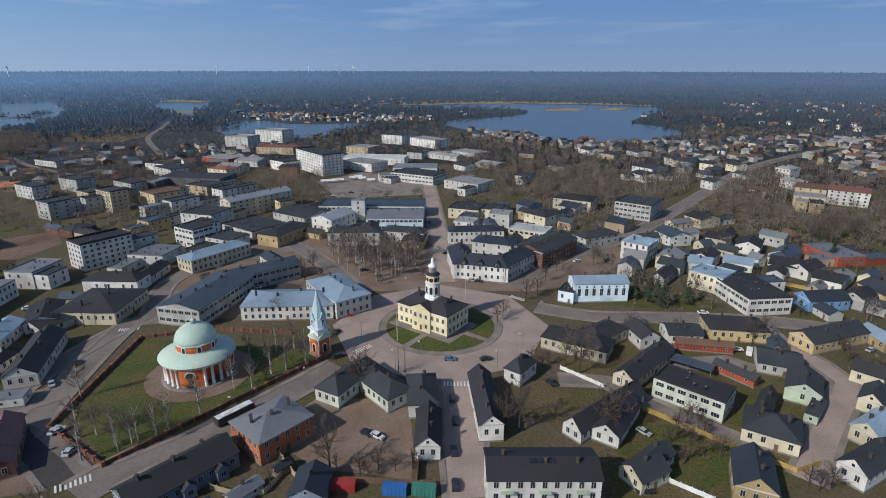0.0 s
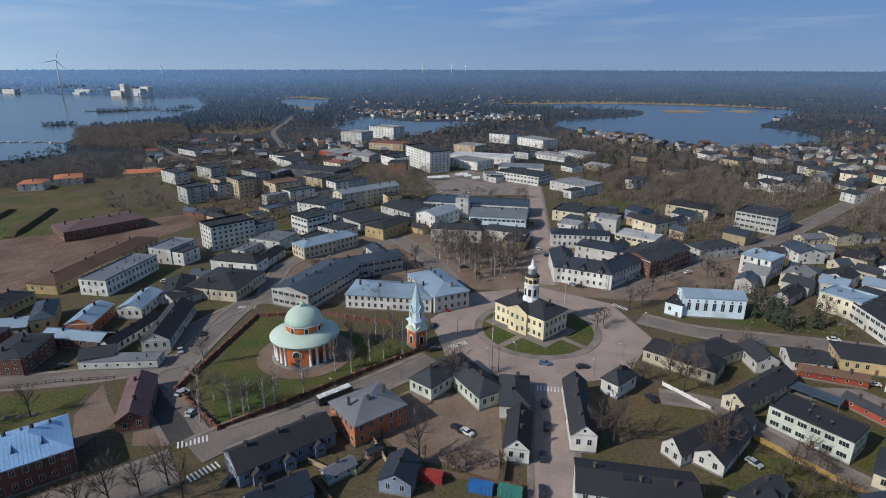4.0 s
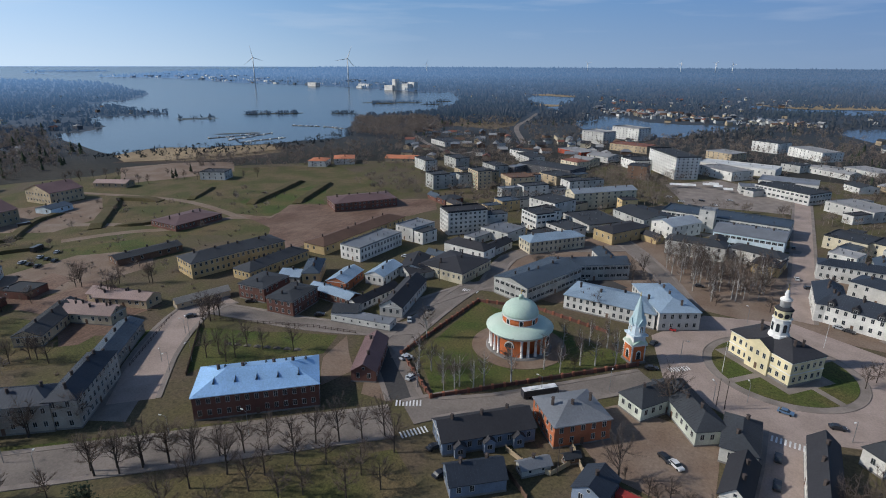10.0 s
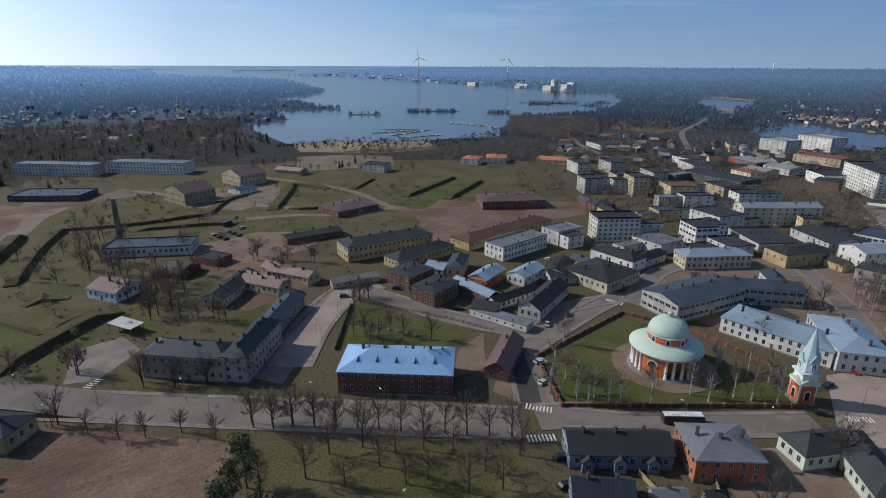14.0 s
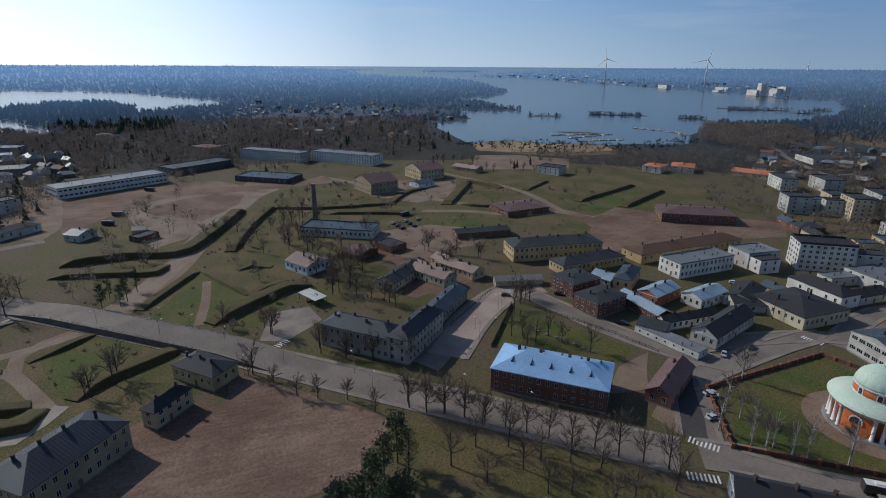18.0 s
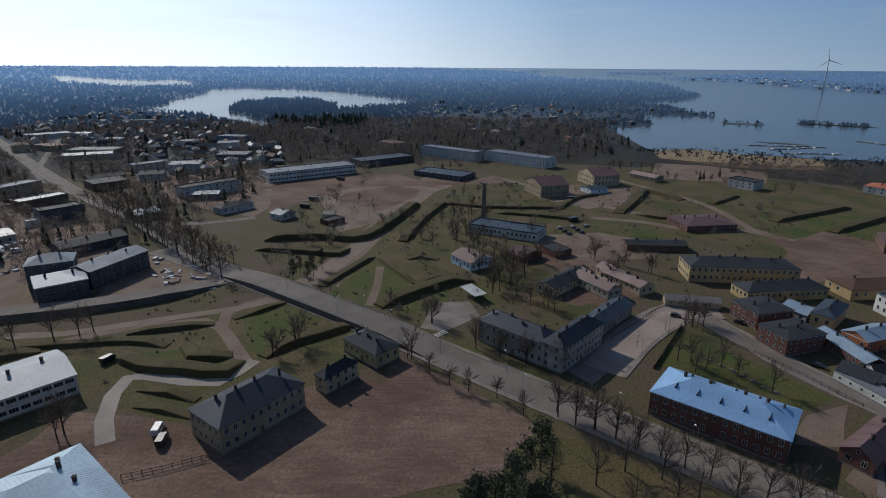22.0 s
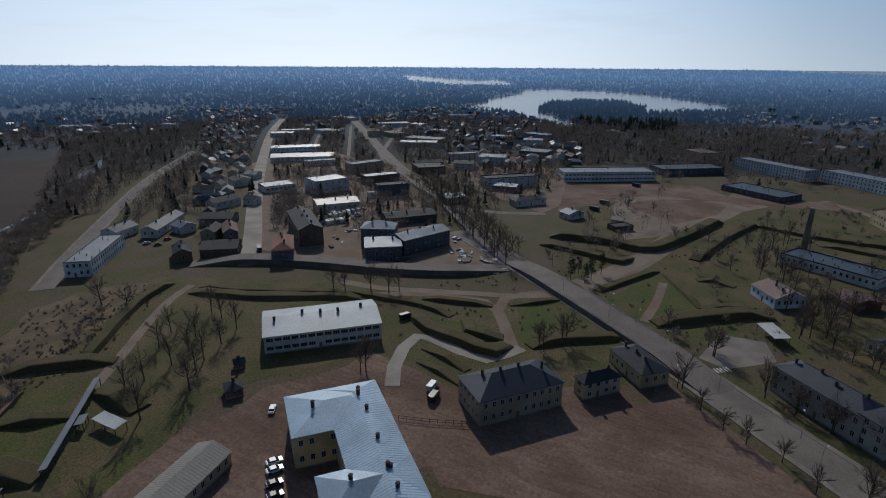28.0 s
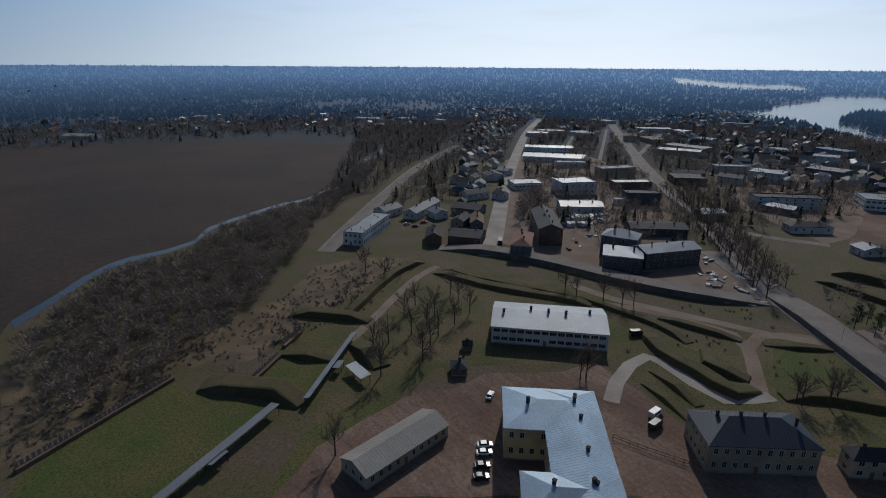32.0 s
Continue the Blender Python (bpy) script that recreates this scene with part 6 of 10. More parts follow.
winged("grey department store of several blocks with metal roofs",
       house(-50.0, 386.0, -1, 74.0, 22.0, 8, "flat", 0.6, "grey", "slateblue", 2, "ribbon"),
       house(-31.0, 353.0, 0, 37.0, 26.0, 8.5, "gable", 2.2, "paleblue", "zinc", 2, "ribbon"),
       house(-72.0, 352.0, 62, 26.0, 17.0, 8, "gable", 2.4, "white", "silver", 2, "-"),
       house(-58.0, 371.0, 0, 9.0, 9.0, 14, "flat", 0.6, "white", "zinc", 4, "-"))
house(-135.7, 393.9, 52, 52.4, 14.0, 12, "gable", 2.2, "cream", "silver", 4, "-")
house(-125.6, 558.7, -52, 60.0, 22.0, 20, "flat", 1, "white", "dark", 7, "x")
house(-58.4, 96.4, 47, 15, 9, 4, "gable", 3, "slate", "navy", 1, "-")
house(-48.4, 109.2, 52, 9, 4.5, 2.6, "gable", 1.2, "grey", "zinc", 1, "-")
house(-56.6, 103.3, 50, 5, 3.5, 2.3, "gable", 1, "brown", "dark", 1, "-")
house(-41.8, 118.0, 50, 5, 3, 2.3, "gable", 0.8, "brown", "dark", 1, "-")
winged("pale green two-winged wooden house with dark metal hip roof",
       house(-31.6, 156.0, 61, 19.0, 10.0, 5, "hip", 2.8, "palegreen", "dark", 1, "-"),
       house(-21.5, 156.6, -49, 27.0, 10.5, 5, "hip", 2.8, "palegreen", "dark", 1, "-"))
winged("cream two-winged house with black hip roof",
       house(49.9, 183.7, -30, 25.0, 11.8, 5, "hip", 3.0, "cream", "black", 1, "-"),
       house(60.5, 190.0, 38, 20.0, 11.0, 5, "hip", 3.0, "cream", "black", 1, "-"))
house(-310.5, -246.5, 140, 30.7, 20.0, 6, "gable", 1.6, "grey", "zinc", 1, "-")
house(-356.5, -291.3, 155, 29.5, 22.0, 10, "flat", 0.6, "white", "silver", 2, "-")
house(-337.8, -328.5, 151, 25.4, 20.0, 5, "flat", 0.5, "white", "zinc", 1, "ribbon")
house(-466.6, -411.6, 129, 67.1, 30.0, 5, "gable", 1.6, "paleblue", "zinc", 1, "-")
house(-514.3, -464.0, 135, 57.3, 22.0, 5, "gable", 1.4, "paleblue", "slateblue", 1, "-")
house(-448.2, -373.0, 142, 30.8, 10.0, 5, "flat", 0.4, "white", "white", 1, "-")
house(-446.3, -316.4, 158, 35.9, 14.0, 8, "flat", 0.5, "tan", "grey", 3, "-")
house(-367.6, -235.4, 139, 25.4, 13.0, 9, "flat", 0.6, "dark", "dark", 3, "-")
house(-362.4, -235.5, 137, 32.8, 5.0, 4, "flat", 0.3, "white", "white", 1, "-")
house(-407.3, -272.1, 148, 32.1, 13.0, 6.5, "flat", 0.5, "brown", "zinc", 2, "-")
house(-307.1, -183.4, 139, 35.1, 16.0, 5, "gable", 1.8, "dark", "dark", 1, "-")
house(-445.9, -164.6, 136, 48.9, 14.0, 8.5, "flat", 0.6, "grey", "dark", 3, "-")
house(-389.8, -128.4, 139, 26.5, 12.0, 4.5, "hip", 2, "grey", "dark", 1, "-")
house(-371.4, -183.2, 146, 18.2, 16.0, 4.5, "gable", 1.4, "tan", "silver", 1, "-")
house(-427.7, -161.1, 94, 22.6, 12.0, 4.5, "gable", 1.6, "dark", "silver", 1, "-")
house(-552.4, -260.3, 137, 32.2, 14.0, 7, "flat", 0.5, "putty", "grey", 3, "-")
house(-489.5, -268.5, 135, 29.6, 12.0, 6, "gable", 2, "brown", "dark", 2, "-")
house(-641.9, -576.7, 138, 39.8, 16.0, 6, "flat", 0.5, "white", "zinc", 1, "-")
house(-36.3, 513.9, 15, 48.2, 14.0, 6, "flat", 0.5, "white", "zinc", 2, "ribbon")
house(-1.6, 642.1, -36, 52.9, 16.0, 5, "gable", 2, "white", "grey", 1, "-")
house(-6.4, 149.9, -85, 17.9, 9.8, 5, "hip", 2.4, "grey", "dark", 1, "-")
house(-4.0, 130.5, -90, 17.1, 7.5, 5, "gable", 3, "white", "black", 1, "-")
house(-32.2, 110.0, 88, 10.3, 9.0, 4, "gable", 2.4, "slate", "navy", 1, "-")
house(-143.0, 172.6, -71, 33.4, 10.7, 5, "gable", 3, "white", "black", 1, "-")
house(-143.1, 146.5, 15, 26.5, 6.1, 3, "flat", 0.3, "grey", "zinc", 1, "-")
house(-145.6, 217.1, 89, 26.3, 25.9, 5.5, "hip", 3, "cream", "black", 1, "x")
house(-154.6, 243.7, -2, 27.0, 12.3, 6, "hip", 2.5, "white", "black", 1, "-")
house(-194.8, 249.0, -8, 20.3, 11.8, 7, "flat", 0.4, "white", "dark", 2, "-")
house(-156.9, 206.4, 64, 24.4, 15.2, 3.6, "gable", 2, "grey", "black", 1, "-")
house(70.5, 233.0, 3, 25.3, 11.3, 9, "gable", 2.0, "paleblue", "lightblue", 1, "grand")
house(57.2, 231.3, -29, 7.1, 10.3, 5.5, "flat", 0.4, "paleblue", "black", 1, "-")
house(137.3, 228.6, -84, 28.3, 19.7, 7.5, "flat", 0.5, "white", "black", 2, "ribbon")
house(76.0, 190.1, -78, 12.9, 8.6, 5, "gable", 2.6, "white", "black", 1, "-")
house(69.4, 167.7, 44, 30.1, 8.1, 4.6, "gable", 2.6, "cream", "black", 1, "-")
house(85.8, 169.4, -38, 15.2, 5.3, 3.2, "flat", 0.25, "open", "slateblue", 1, "carport")
house(78.3, 149.8, -42, 21.2, 11.2, 7, "flat", 0.5, "palegreen", "black", 2, "ribbon")
house(26.2, 164.1, 52, 11.5, 7.0, 5.5, "hip", 2.8, "white", "dark", 1, "-")
house(12.7, 144.0, -86, 28.3, 7.7, 6, "gable", 3, "white", "black", 1, "-")
house(23.6, 109.3, 0, 27.1, 12.0, 10, "gable", 2, "white", "black", 3, "balcony")
house(48.5, 141.4, 39, 31.9, 7.3, 4, "gable", 3.4, "white", "black", 1, "-")
house(50.9, 137.6, 55, 21.0, 8.6, 4, "gable", 2.6, "grey", "black", 1, "-")
house(51.2, 115.3, 28, 10.4, 8.4, 4, "gable", 2.5, "cream", "dark", 1, "-")
house(55.9, 120.7, 39, 10.1, 6.5, 3.6, "gable", 2.2, "grey", "dark", 1, "-")
house(77.4, 112.8, 67, 14.6, 10.1, 5, "gable", 3.4, "ochre", "navy", 1, "x")
house(93.2, 132.6, -32, 14.8, 13.6, 4.6, "hip", 3, "cream", "dark", 1, "x")
house(95.8, 141.6, 51, 19.6, 4.9, 4.4, "gable", 2.4, "cream", "dark", 1, "-")
house(115.5, 153.9, 56, 13.7, 10.5, 5, "gable", 2.6, "green", "dark", 1, "-")
house(117.2, 171.3, -23, 14.0, 14.1, 4, "gable", 2.4, "grey", "dark", 1, "-")
house(121.8, 180.0, 60, 10.8, 6.7, 4, "gable", 2.2, "white", "slateblue", 1, "-")
house(114.4, 196.5, -8, 22.5, 14.1, 5, "hip", 2.6, "yellow", "black", 1, "-")
house(92.4, 193.2, -2, 13.6, 11.3, 4, "gable", 2, "grey", "dark", 1, "-")
house(146.7, 188.8, 19, 29.2, 10.9, 5, "gable", 2.6, "yellow", "dark", 1, "x")
house(166.3, 188.6, -84, 13.5, 8.5, 4, "gable", 2, "ochre", "lightblue", 1, "-")
house(166.7, 223.7, 6, 19.6, 10.8, 5, "gable", 2.8, "blue", "navy", 1, "-")
house(128.6, 246.4, -48, 16.0, 14.9, 8, "flat", 0.5, "cream", "lightblue", 2, "-")
house(198.8, 229.9, -88, 16.6, 13.8, 6, "gable", 2.8, "yellow", "dark", 1, "-")
house(99.3, 164.4, -55, 14.9, 4.3, 3, "gable", 1.4, "red", "dark", 1, "-")
house(97.2, 183.9, -11, 20.5, 4.5, 3, "gable", 1.4, "red", "brown", 1, "-")
house(132.9, 147.4, 45, 11.2, 7.0, 4.6, "gable", 2.6, "cream", "dark", 1, "-")
house(122.9, 132.7, 31, 15.4, 7.8, 5, "gable", 2.6, "cream", "lightblue", 1, "-")
house(110.6, 118.1, 28, 19.2, 7.8, 5, "gable", 2.8, "white", "dark", 1, "-")
house(112.6, 143.2, -43, 3.6, 12.2, 3, "flat", 0.2, "green", "dark", 1, "-")
house(141.7, 161.1, -47, 9.7, 7.3, 5, "gable", 2.6, "cream", "black", 1, "-")
house(185.9, 246.7, -48, 13.1, 14.1, 5, "gable", 2.6, "white", "black", 1, "-")
house(184.4, 225.7, 34, 14.5, 10.1, 5, "gable", 2.6, "grey", "black", 1, "-")
house(182.2, 279.9, 43, 16.9, 10.0, 5, "hip", 2.6, "grey", "slateblue", 1, "-")
house(184.1, 262.7, 32, 17.1, 10.9, 5, "gable", 2.6, "white", "black", 1, "-")
house(139.1, 279.8, 50, 15.2, 11.4, 5, "gable", 2.4, "white", "black", 1, "-")
house(102.9, 277.5, -31, 11.6, 13.9, 6, "gable", 2.4, "white", "grey", 1, "-")
house(118.1, 267.3, -40, 12.3, 11.9, 5, "gable", 2.4, "grey", "dark", 1, "-")
house(-183.1, 280.7, -35, 15.5, 25.9, 14, "flat", 1, "white", "black", 5, "x")
house(-243.1, 397.2, -33, 19.7, 12.8, 15, "flat", 0.8, "tan", "dark", 5, "balcony")
house(-271.3, 375.1, -30, 16.4, 15.4, 12, "flat", 0.8, "grey", "dark", 4, "-")
house(-214.5, 411.7, -37, 21.8, 21.8, 11, "flat", 0.6, "tan", "brown", 3, "-")
house(-191.8, 394.9, -35, 11.5, 22.0, 9, "flat", 0.6, "white", "dark", 3, "-")
house(-170.8, 427.8, -37, 14.7, 16.9, 10, "flat", 0.6, "white", "dark", 3, "-")
house(-147.6, 314.0, -31, 17.3, 14.1, 11, "flat", 0.6, "white", "dark", 3, "ribbon")
house(-187.6, 344.9, -31, 12.6, 14.5, 7, "flat", 0.6, "yellow", "slateblue", 2, "-")
house(-122.7, 281.0, 56, 36.4, 13.5, 7, "hip", 2.4, "cream", "lightblue", 2, "x")
house(-96.6, 322.9, 66, 32.0, 15.7, 7, "hip", 1.8, "yellow", "black", 1, "-")
house(-121.0, 340.8, -37, 32.3, 26.0, 5, "flat", 0.5, "grey", "dark", 1, "-")
house(-161.1, 573.0, -42, 26.3, 26.0, 9, "flat", 0.6, "white", "dark", 2, "-")
house(-74.8, 610.1, -7, 69.6, 26.0, 7, "flat", 0.6, "white", "white", 1, "-")
house(-27.8, 553.8, 0, 43.8, 26.0, 6, "flat", 0.6, "white", "zinc", 1, "-")
house(-52.9, 316.7, 2, 31.0, 13.0, 8, "hip", 2.2, "white", "dark", 2, "-")
house(-23.1, 320.9, -13, 26.7, 12.2, 7, "hip", 2, "white", "dark", 2, "-")
house(-16.8, 313.3, 84, 19.3, 13.4, 5, "hip", 2.5, "yellow", "black", 1, "-")
house(-127.0, 310.3, -25, 19.3, 15.2, 6, "flat", 0.5, "white", "dark", 2, "-")
house(-239.9, 796.7, -22, 45.7, 26.0, 16, "flat", 1, "white", "grey", 5, "-")
house(-263.1, 732.1, -18, 34.9, 26.0, 15, "flat", 1, "white", "grey", 5, "-")
house(-202.1, 683.8, -11, 48.3, 23.6, 8, "flat", 0.6, "tan", "redroof", 2, "-")
house(-314.9, 468.4, -28, 26.0, 15.4, 10, "flat", 0.6, "grey", "dark", 3, "-")
house(-332.5, 439.2, -30, 27.6, 12.9, 10, "flat", 0.6, "grey", "dark", 3, "-")
house(-261.2, 454.2, -33, 26.9, 13.8, 10, "flat", 0.6, "grey", "dark", 3, "-")
house(-269.1, 410.9, -33, 18.3, 9.3, 11, "flat", 0.6, "tan", "dark", 3, "-")
house(-212.6, 531.4, -23, 24.1, 19.0, 8, "hip", 2, "cream", "redroof", 2, "-")
house(-288.4, 564.8, -19, 32.1, 13.2, 7, "flat", 0.5, "white", "dark", 2, "-")
house(-155.6, 282.9, -8, 20.2, 18.0, 6, "flat", 0.5, "grey", "zinc", 2, "-")
house(19.5, 318.9, 4, 33.7, 10.8, 8, "hip", 2, "white", "navy", 2, "x")
house(29.1, 296.1, -21, 23.2, 14.2, 8, "hip", 2.4, "white", "navy", 2, "-")
house(57.0, 289.6, 48, 36.2, 18.7, 9, "gable", 2.6, "brick", "dark", 3, "x")
house(53.6, 324.2, -28, 23.5, 14.2, 7, "flat", 0.5, "cream", "white", 2, "ribbon")
house(67.0, 354.9, 42, 20.4, 18.2, 9, "hip", 2.4, "cream", "black", 2, "-")
house(99.6, 405.0, -30, 29.2, 20.7, 8, "hip", 2.4, "cream", "black", 2, "-")
house(138.9, 381.7, -38, 25.4, 25.4, 11, "flat", 0.6, "grey", "dark", 3, "ribbon")
house(114.6, 345.7, -40, 14.0, 16.1, 6, "gable", 2, "tan", "navy", 1, "-")
house(108.7, 290.1, 49, 16.4, 15.2, 10, "hip", 2, "white", "lightblue", 3, "x")
house(91.6, 316.7, 29, 27.5, 13.0, 6, "hip", 2.2, "grey", "dark", 2, "-")
house(315.9, 421.1, -36, 27.4, 26.0, 11, "gable", 2, "white", "redroof", 4, "x")
house(294.3, 432.9, -37, 21.5, 24.8, 11, "gable", 2, "tan", "brown", 3, "-")
house(173.4, 356.8, -68, 15.4, 17.7, 6, "gable", 2.4, "cream", "black", 1, "-")
house(176.1, 301.8, 55, 17.4, 13.3, 5, "gable", 2.6, "white", "black", 1, "-")
house(164.3, 314.7, -41, 12.7, 14.6, 5, "gable", 2.6, "cream", "black", 1, "-")
house(215.0, 287.7, -82, 24.7, 16.9, 5, "flat", 0.4, "red", "zinc", 1, "-")
house(133.3, 268.4, -33, 11.6, 14.4, 6, "gable", 2, "white", "lightblue", 1, "-")
house(152.7, 268.6, -31, 14.4, 13.1, 6, "gable", 2, "white", "lightblue", 1, "-")
house(186.7, 284.9, 41, 19.5, 11.6, 5, "gable", 2.6, "white", "slateblue", 1, "-")
house(176.5, 268.4, -36, 13.2, 16.1, 5, "gable", 2.6, "white", "black", 1, "-")
house(332.6, 529.3, 29, 17.5, 15.2, 9, "hip", 3, "white", "grey", 2, "x")
house(236.1, 476.0, -67, 13.6, 15.6, 7, "gable", 2, "white", "dark", 2, "-")
house(300.5, 563.0, -68, 13.8, 15.9, 7, "gable", 2, "cream", "dark", 2, "-")
house(257.0, 587.5, -51, 17.7, 20.4, 7, "gable", 2, "cream", "dark", 2, "-")
house(252.7, 603.5, -61, 13.9, 16.0, 7, "gable", 2, "white", "dark", 2, "-")
house(277.2, 569.2, -57, 15.6, 17.9, 7, "gable", 2, "cream", "dark", 2, "-")
house(206.6, 548.8, -55, 24.3, 26.0, 7, "gable", 2, "white", "dark", 2, "-")
house(62.2, 387.3, -55, 12.9, 14.8, 7, "gable", 2.4, "slate", "navy", 1, "-")
house(94.6, 391.7, -45, 14.8, 16.4, 5, "gable", 2.4, "white", "navy", 1, "-")
house(17.2, 380.4, -19, 21.7, 20.5, 7, "flat", 0.6, "cream", "dark", 2, "-")
house(35.6, 377.9, -19, 15.0, 17.1, 7, "flat", 0.6, "cream", "dark", 2, "-")
house(140.1, 278.0, 47, 16.4, 10.7, 6, "gable", 2.4, "white", "black", 1, "-")
house(120.6, 276.2, 52, 15.3, 11.6, 6, "gable", 2.4, "cream", "grey", 1, "-")
house(-133.2, 89.2, 48, 37.0, 18.3, 8, "hip", 3.4, "brick", "brightblue", 2, "x")
house(-119.1, 124.7, -59, 24.7, 9.0, 4.2, "gable", 2.6, "brick", "maroon", 1, "-")
house(-178.8, 140.7, -77, 18.6, 14.1, 7, "hip", 1.2, "brick", "dark", 2, "x")
house(-200.3, 142.5, -79, 17.4, 15.3, 7, "hip", 1.2, "brick", "dark", 2, "-")
house(-248.1, 159.8, 82, 52.0, 17.1, 8, "hip", 2.6, "yellow", "dark", 2, "x")
house(-225.2, 166.7, -86, 40.2, 12.8, 5, "hip", 2.4, "yellow", "dark", 1, "x")
house(-227.7, 232.4, -87, 75.4, 16.1, 5, "hip", 2.4, "yellow", "brown", 1, "-")
house(-201.7, 216.3, 2, 13.9, 36.1, 7.5, "flat", 0.6, "white", "zinc", 2, "x")
house(-199.4, 252.5, -6, 14.5, 19.1, 8, "flat", 0.6, "white", "zinc", 2, "-")
house(-230.8, 334.7, 64, 16.3, 14.1, 4.5, "hip", 2, "brick", "dark", 1, "-")
house(-243.1, 100.8, 21, 31.7, 9.4, 4, "gable", 2, "tan", "pink", 1, "x")
house(-234.2, 84.1, 28, 22.8, 8.2, 4.6, "gable", 2.4, "cream", "pink", 1, "x")
house(-215.9, 121.1, 77, 23.6, 6.3, 3, "gable", 1.6, "tan", "tinroof", 1, "-")
house(-240.5, 71.4, -48, 32.5, 11.1, 4.4, "gable", 2.2, "tan", "dark", 1, "-")
house(-382.0, 463.1, 29, 35.1, 26.0, 4, "gable", 2, "tan", "orange", 1, "-")
house(-431.9, 389.0, -58, 21.8, 18.9, 6, "hip", 2, "white", "orange", 2, "-")
house(-423.3, 416.3, -46, 25.3, 22.0, 6, "hip", 2, "white", "orange", 2, "-")
house(-455.9, 286.3, 32, 22.7, 16.4, 7, "flat", 0.5, "white", "dark", 2, "-")
house(-494.4, 214.6, 32, 29.3, 13.5, 4, "gable", 2, "tan", "pink", 1, "-")
house(-197.9, 170.1, -51, 21.0, 8.9, 6, "hip", 2, "yellow", "slateblue", 1, "-")
house(-178.4, 171.9, -73, 18.8, 10.7, 5, "gable", 2, "orange", "lightblue", 1, "-")
house(-168.7, 188.6, -79, 19.4, 10.7, 5, "gable", 2, "white", "lightblue", 1, "-")
house(-170.5, 157.0, 1, 25.7, 8.1, 4, "gable", 1.6, "brick", "lightblue", 1, "-")
house(-153.9, 165.0, 88, 27.1, 6.4, 4, "gable", 1.8, "white", "black", 1, "-")
house(-153.5, 147.9, 33, 11.3, 10.1, 3.6, "gable", 1.6, "white", "dark", 1, "-")
house(-202.6, 161.3, 24, 11.4, 11.1, 4, "gable", 2, "grey", "lightblue", 1, "-")
house(-163.9, 207.3, -62, 21.5, 12.9, 4.4, "gable", 2.2, "grey", "black", 1, "-")
house(-518.8, -97.9, -58, 84.7, 26.0, 8, "flat", 0.6, "white", "zinc", 2, "ribbon")
house(-588.8, -33.5, -55, 64.0, 26.0, 6, "flat", 0.5, "dark", "navy", 1, "-")
house(-623.9, 43.1, 46, 79.3, 18.3, 10, "flat", 0.6, "white", "zinc", 3, "x")
house(-583.4, 113.2, 44, 77.1, 20.4, 10, "flat", 0.6, "white", "zinc", 3, "x")
house(-512.8, 28.8, 54, 52.4, 26.0, 4, "flat", 0.5, "dark", "slateblue", 1, "-")
house(-440.3, 108.4, -74, 26.0, 30.1, 9, "gable", 5, "tan", "maroon", 2, "x")
house(-479.1, 164.6, -78, 26.0, 29.2, 9, "gable", 5, "tan", "maroon", 2, "x")
house(-442.9, 149.7, -72, 17.5, 15.2, 3.6, "gable", 1.6, "paleblue", "slateblue", 1, "-")
house(-326.9, 57.5, 59, 45.3, 17.6, 5, "flat", 0.6, "grey", "slateblue", 1, "x")
house(-271.8, 30.0, 32, 17.7, 15.6, 4.6, "gable", 2.6, "paleblue", "pink", 1, "x")
house(-282.0, 59.7, 35, 13.3, 16.0, 3.4, "gable", 1.8, "brick", "maroon", 1, "-")
house(-354.3, -53.9, 45, 8.7, 13.5, 3, "flat", 0.4, "brick", "dark", 1, "-")
house(-368.2, -89.2, 56, 11.1, 14.0, 4, "gable", 1.8, "white", "slateblue", 1, "-")
house(-881.1, -156.4, 34, 31.9, 20.2, 4, "gable", 2, "white", "dark", 1, "-")
house(-703.5, -26.8, 42, 37.4, 26.0, 7, "flat", 0.5, "tan", "brown", 2, "-")
house(-237.5, 86.1, 23, 27.0, 6.4, 4.4, "gable", 2.2, "cream", "pink", 1, "x")
house(-240.2, 99.8, 28, 25.8, 7.3, 4, "gable", 2, "tan", "pink", 1, "x")
house(-288.3, 78.4, 26, 14.5, 11.4, 3.4, "flat", 0.3, "brick", "dark", 1, "-")
house(-150.6, -129.8, -46, 43.4, 23.4, 7, "gable", 2.4, "grey", "silver", 2, "ribbon")
house(-140.9, -48.6, -40, 28.9, 15.7, 8.5, "hip", 3.6, "tan", "navy", 2, "x")
house(-159.7, -25.9, -41, 14.6, 5.9, 6, "hip", 1.8, "tan", "dark", 2, "x")
house(-178.3, -16.1, 44, 19.1, 11.4, 5.4, "hip", 2.4, "yellow", "dark", 1, "x")
house(-65.5, -105.9, 9, 29.9, 11.1, 4, "gable", 2, "tan", "tinroof", 1, "x")
house(-104.9, -128.3, 54, 6.5, 5.9, 2.8, "hip", 1.4, "brown", "dark", 1, "-")
house(-117.4, -139.0, -36, 4.2, 3.8, 2.4, "gable", 1, "brown", "dark", 1, "-")
house(-261.3, -148.8, -22, 33.9, 14.8, 9, "gable", 2, "dark", "silver", 3, "scaffold")
house(-237.0, -158.0, -54, 20.0, 18.7, 9, "hip", 2.4, "dark", "silver", 3, "scaffold")
house(-253.3, -171.0, -66, 19.7, 13.8, 12, "hip", 3, "dark", "silver", 3, "-")
house(-212.5, -206.2, 41, 26.2, 11.7, 8, "hip", 2.6, "dark", "redroof", 2, "x")
house(-249.0, -222.4, 50, 45.9, 14.6, 10, "gable", 3, "brown", "dark", 3, "-")
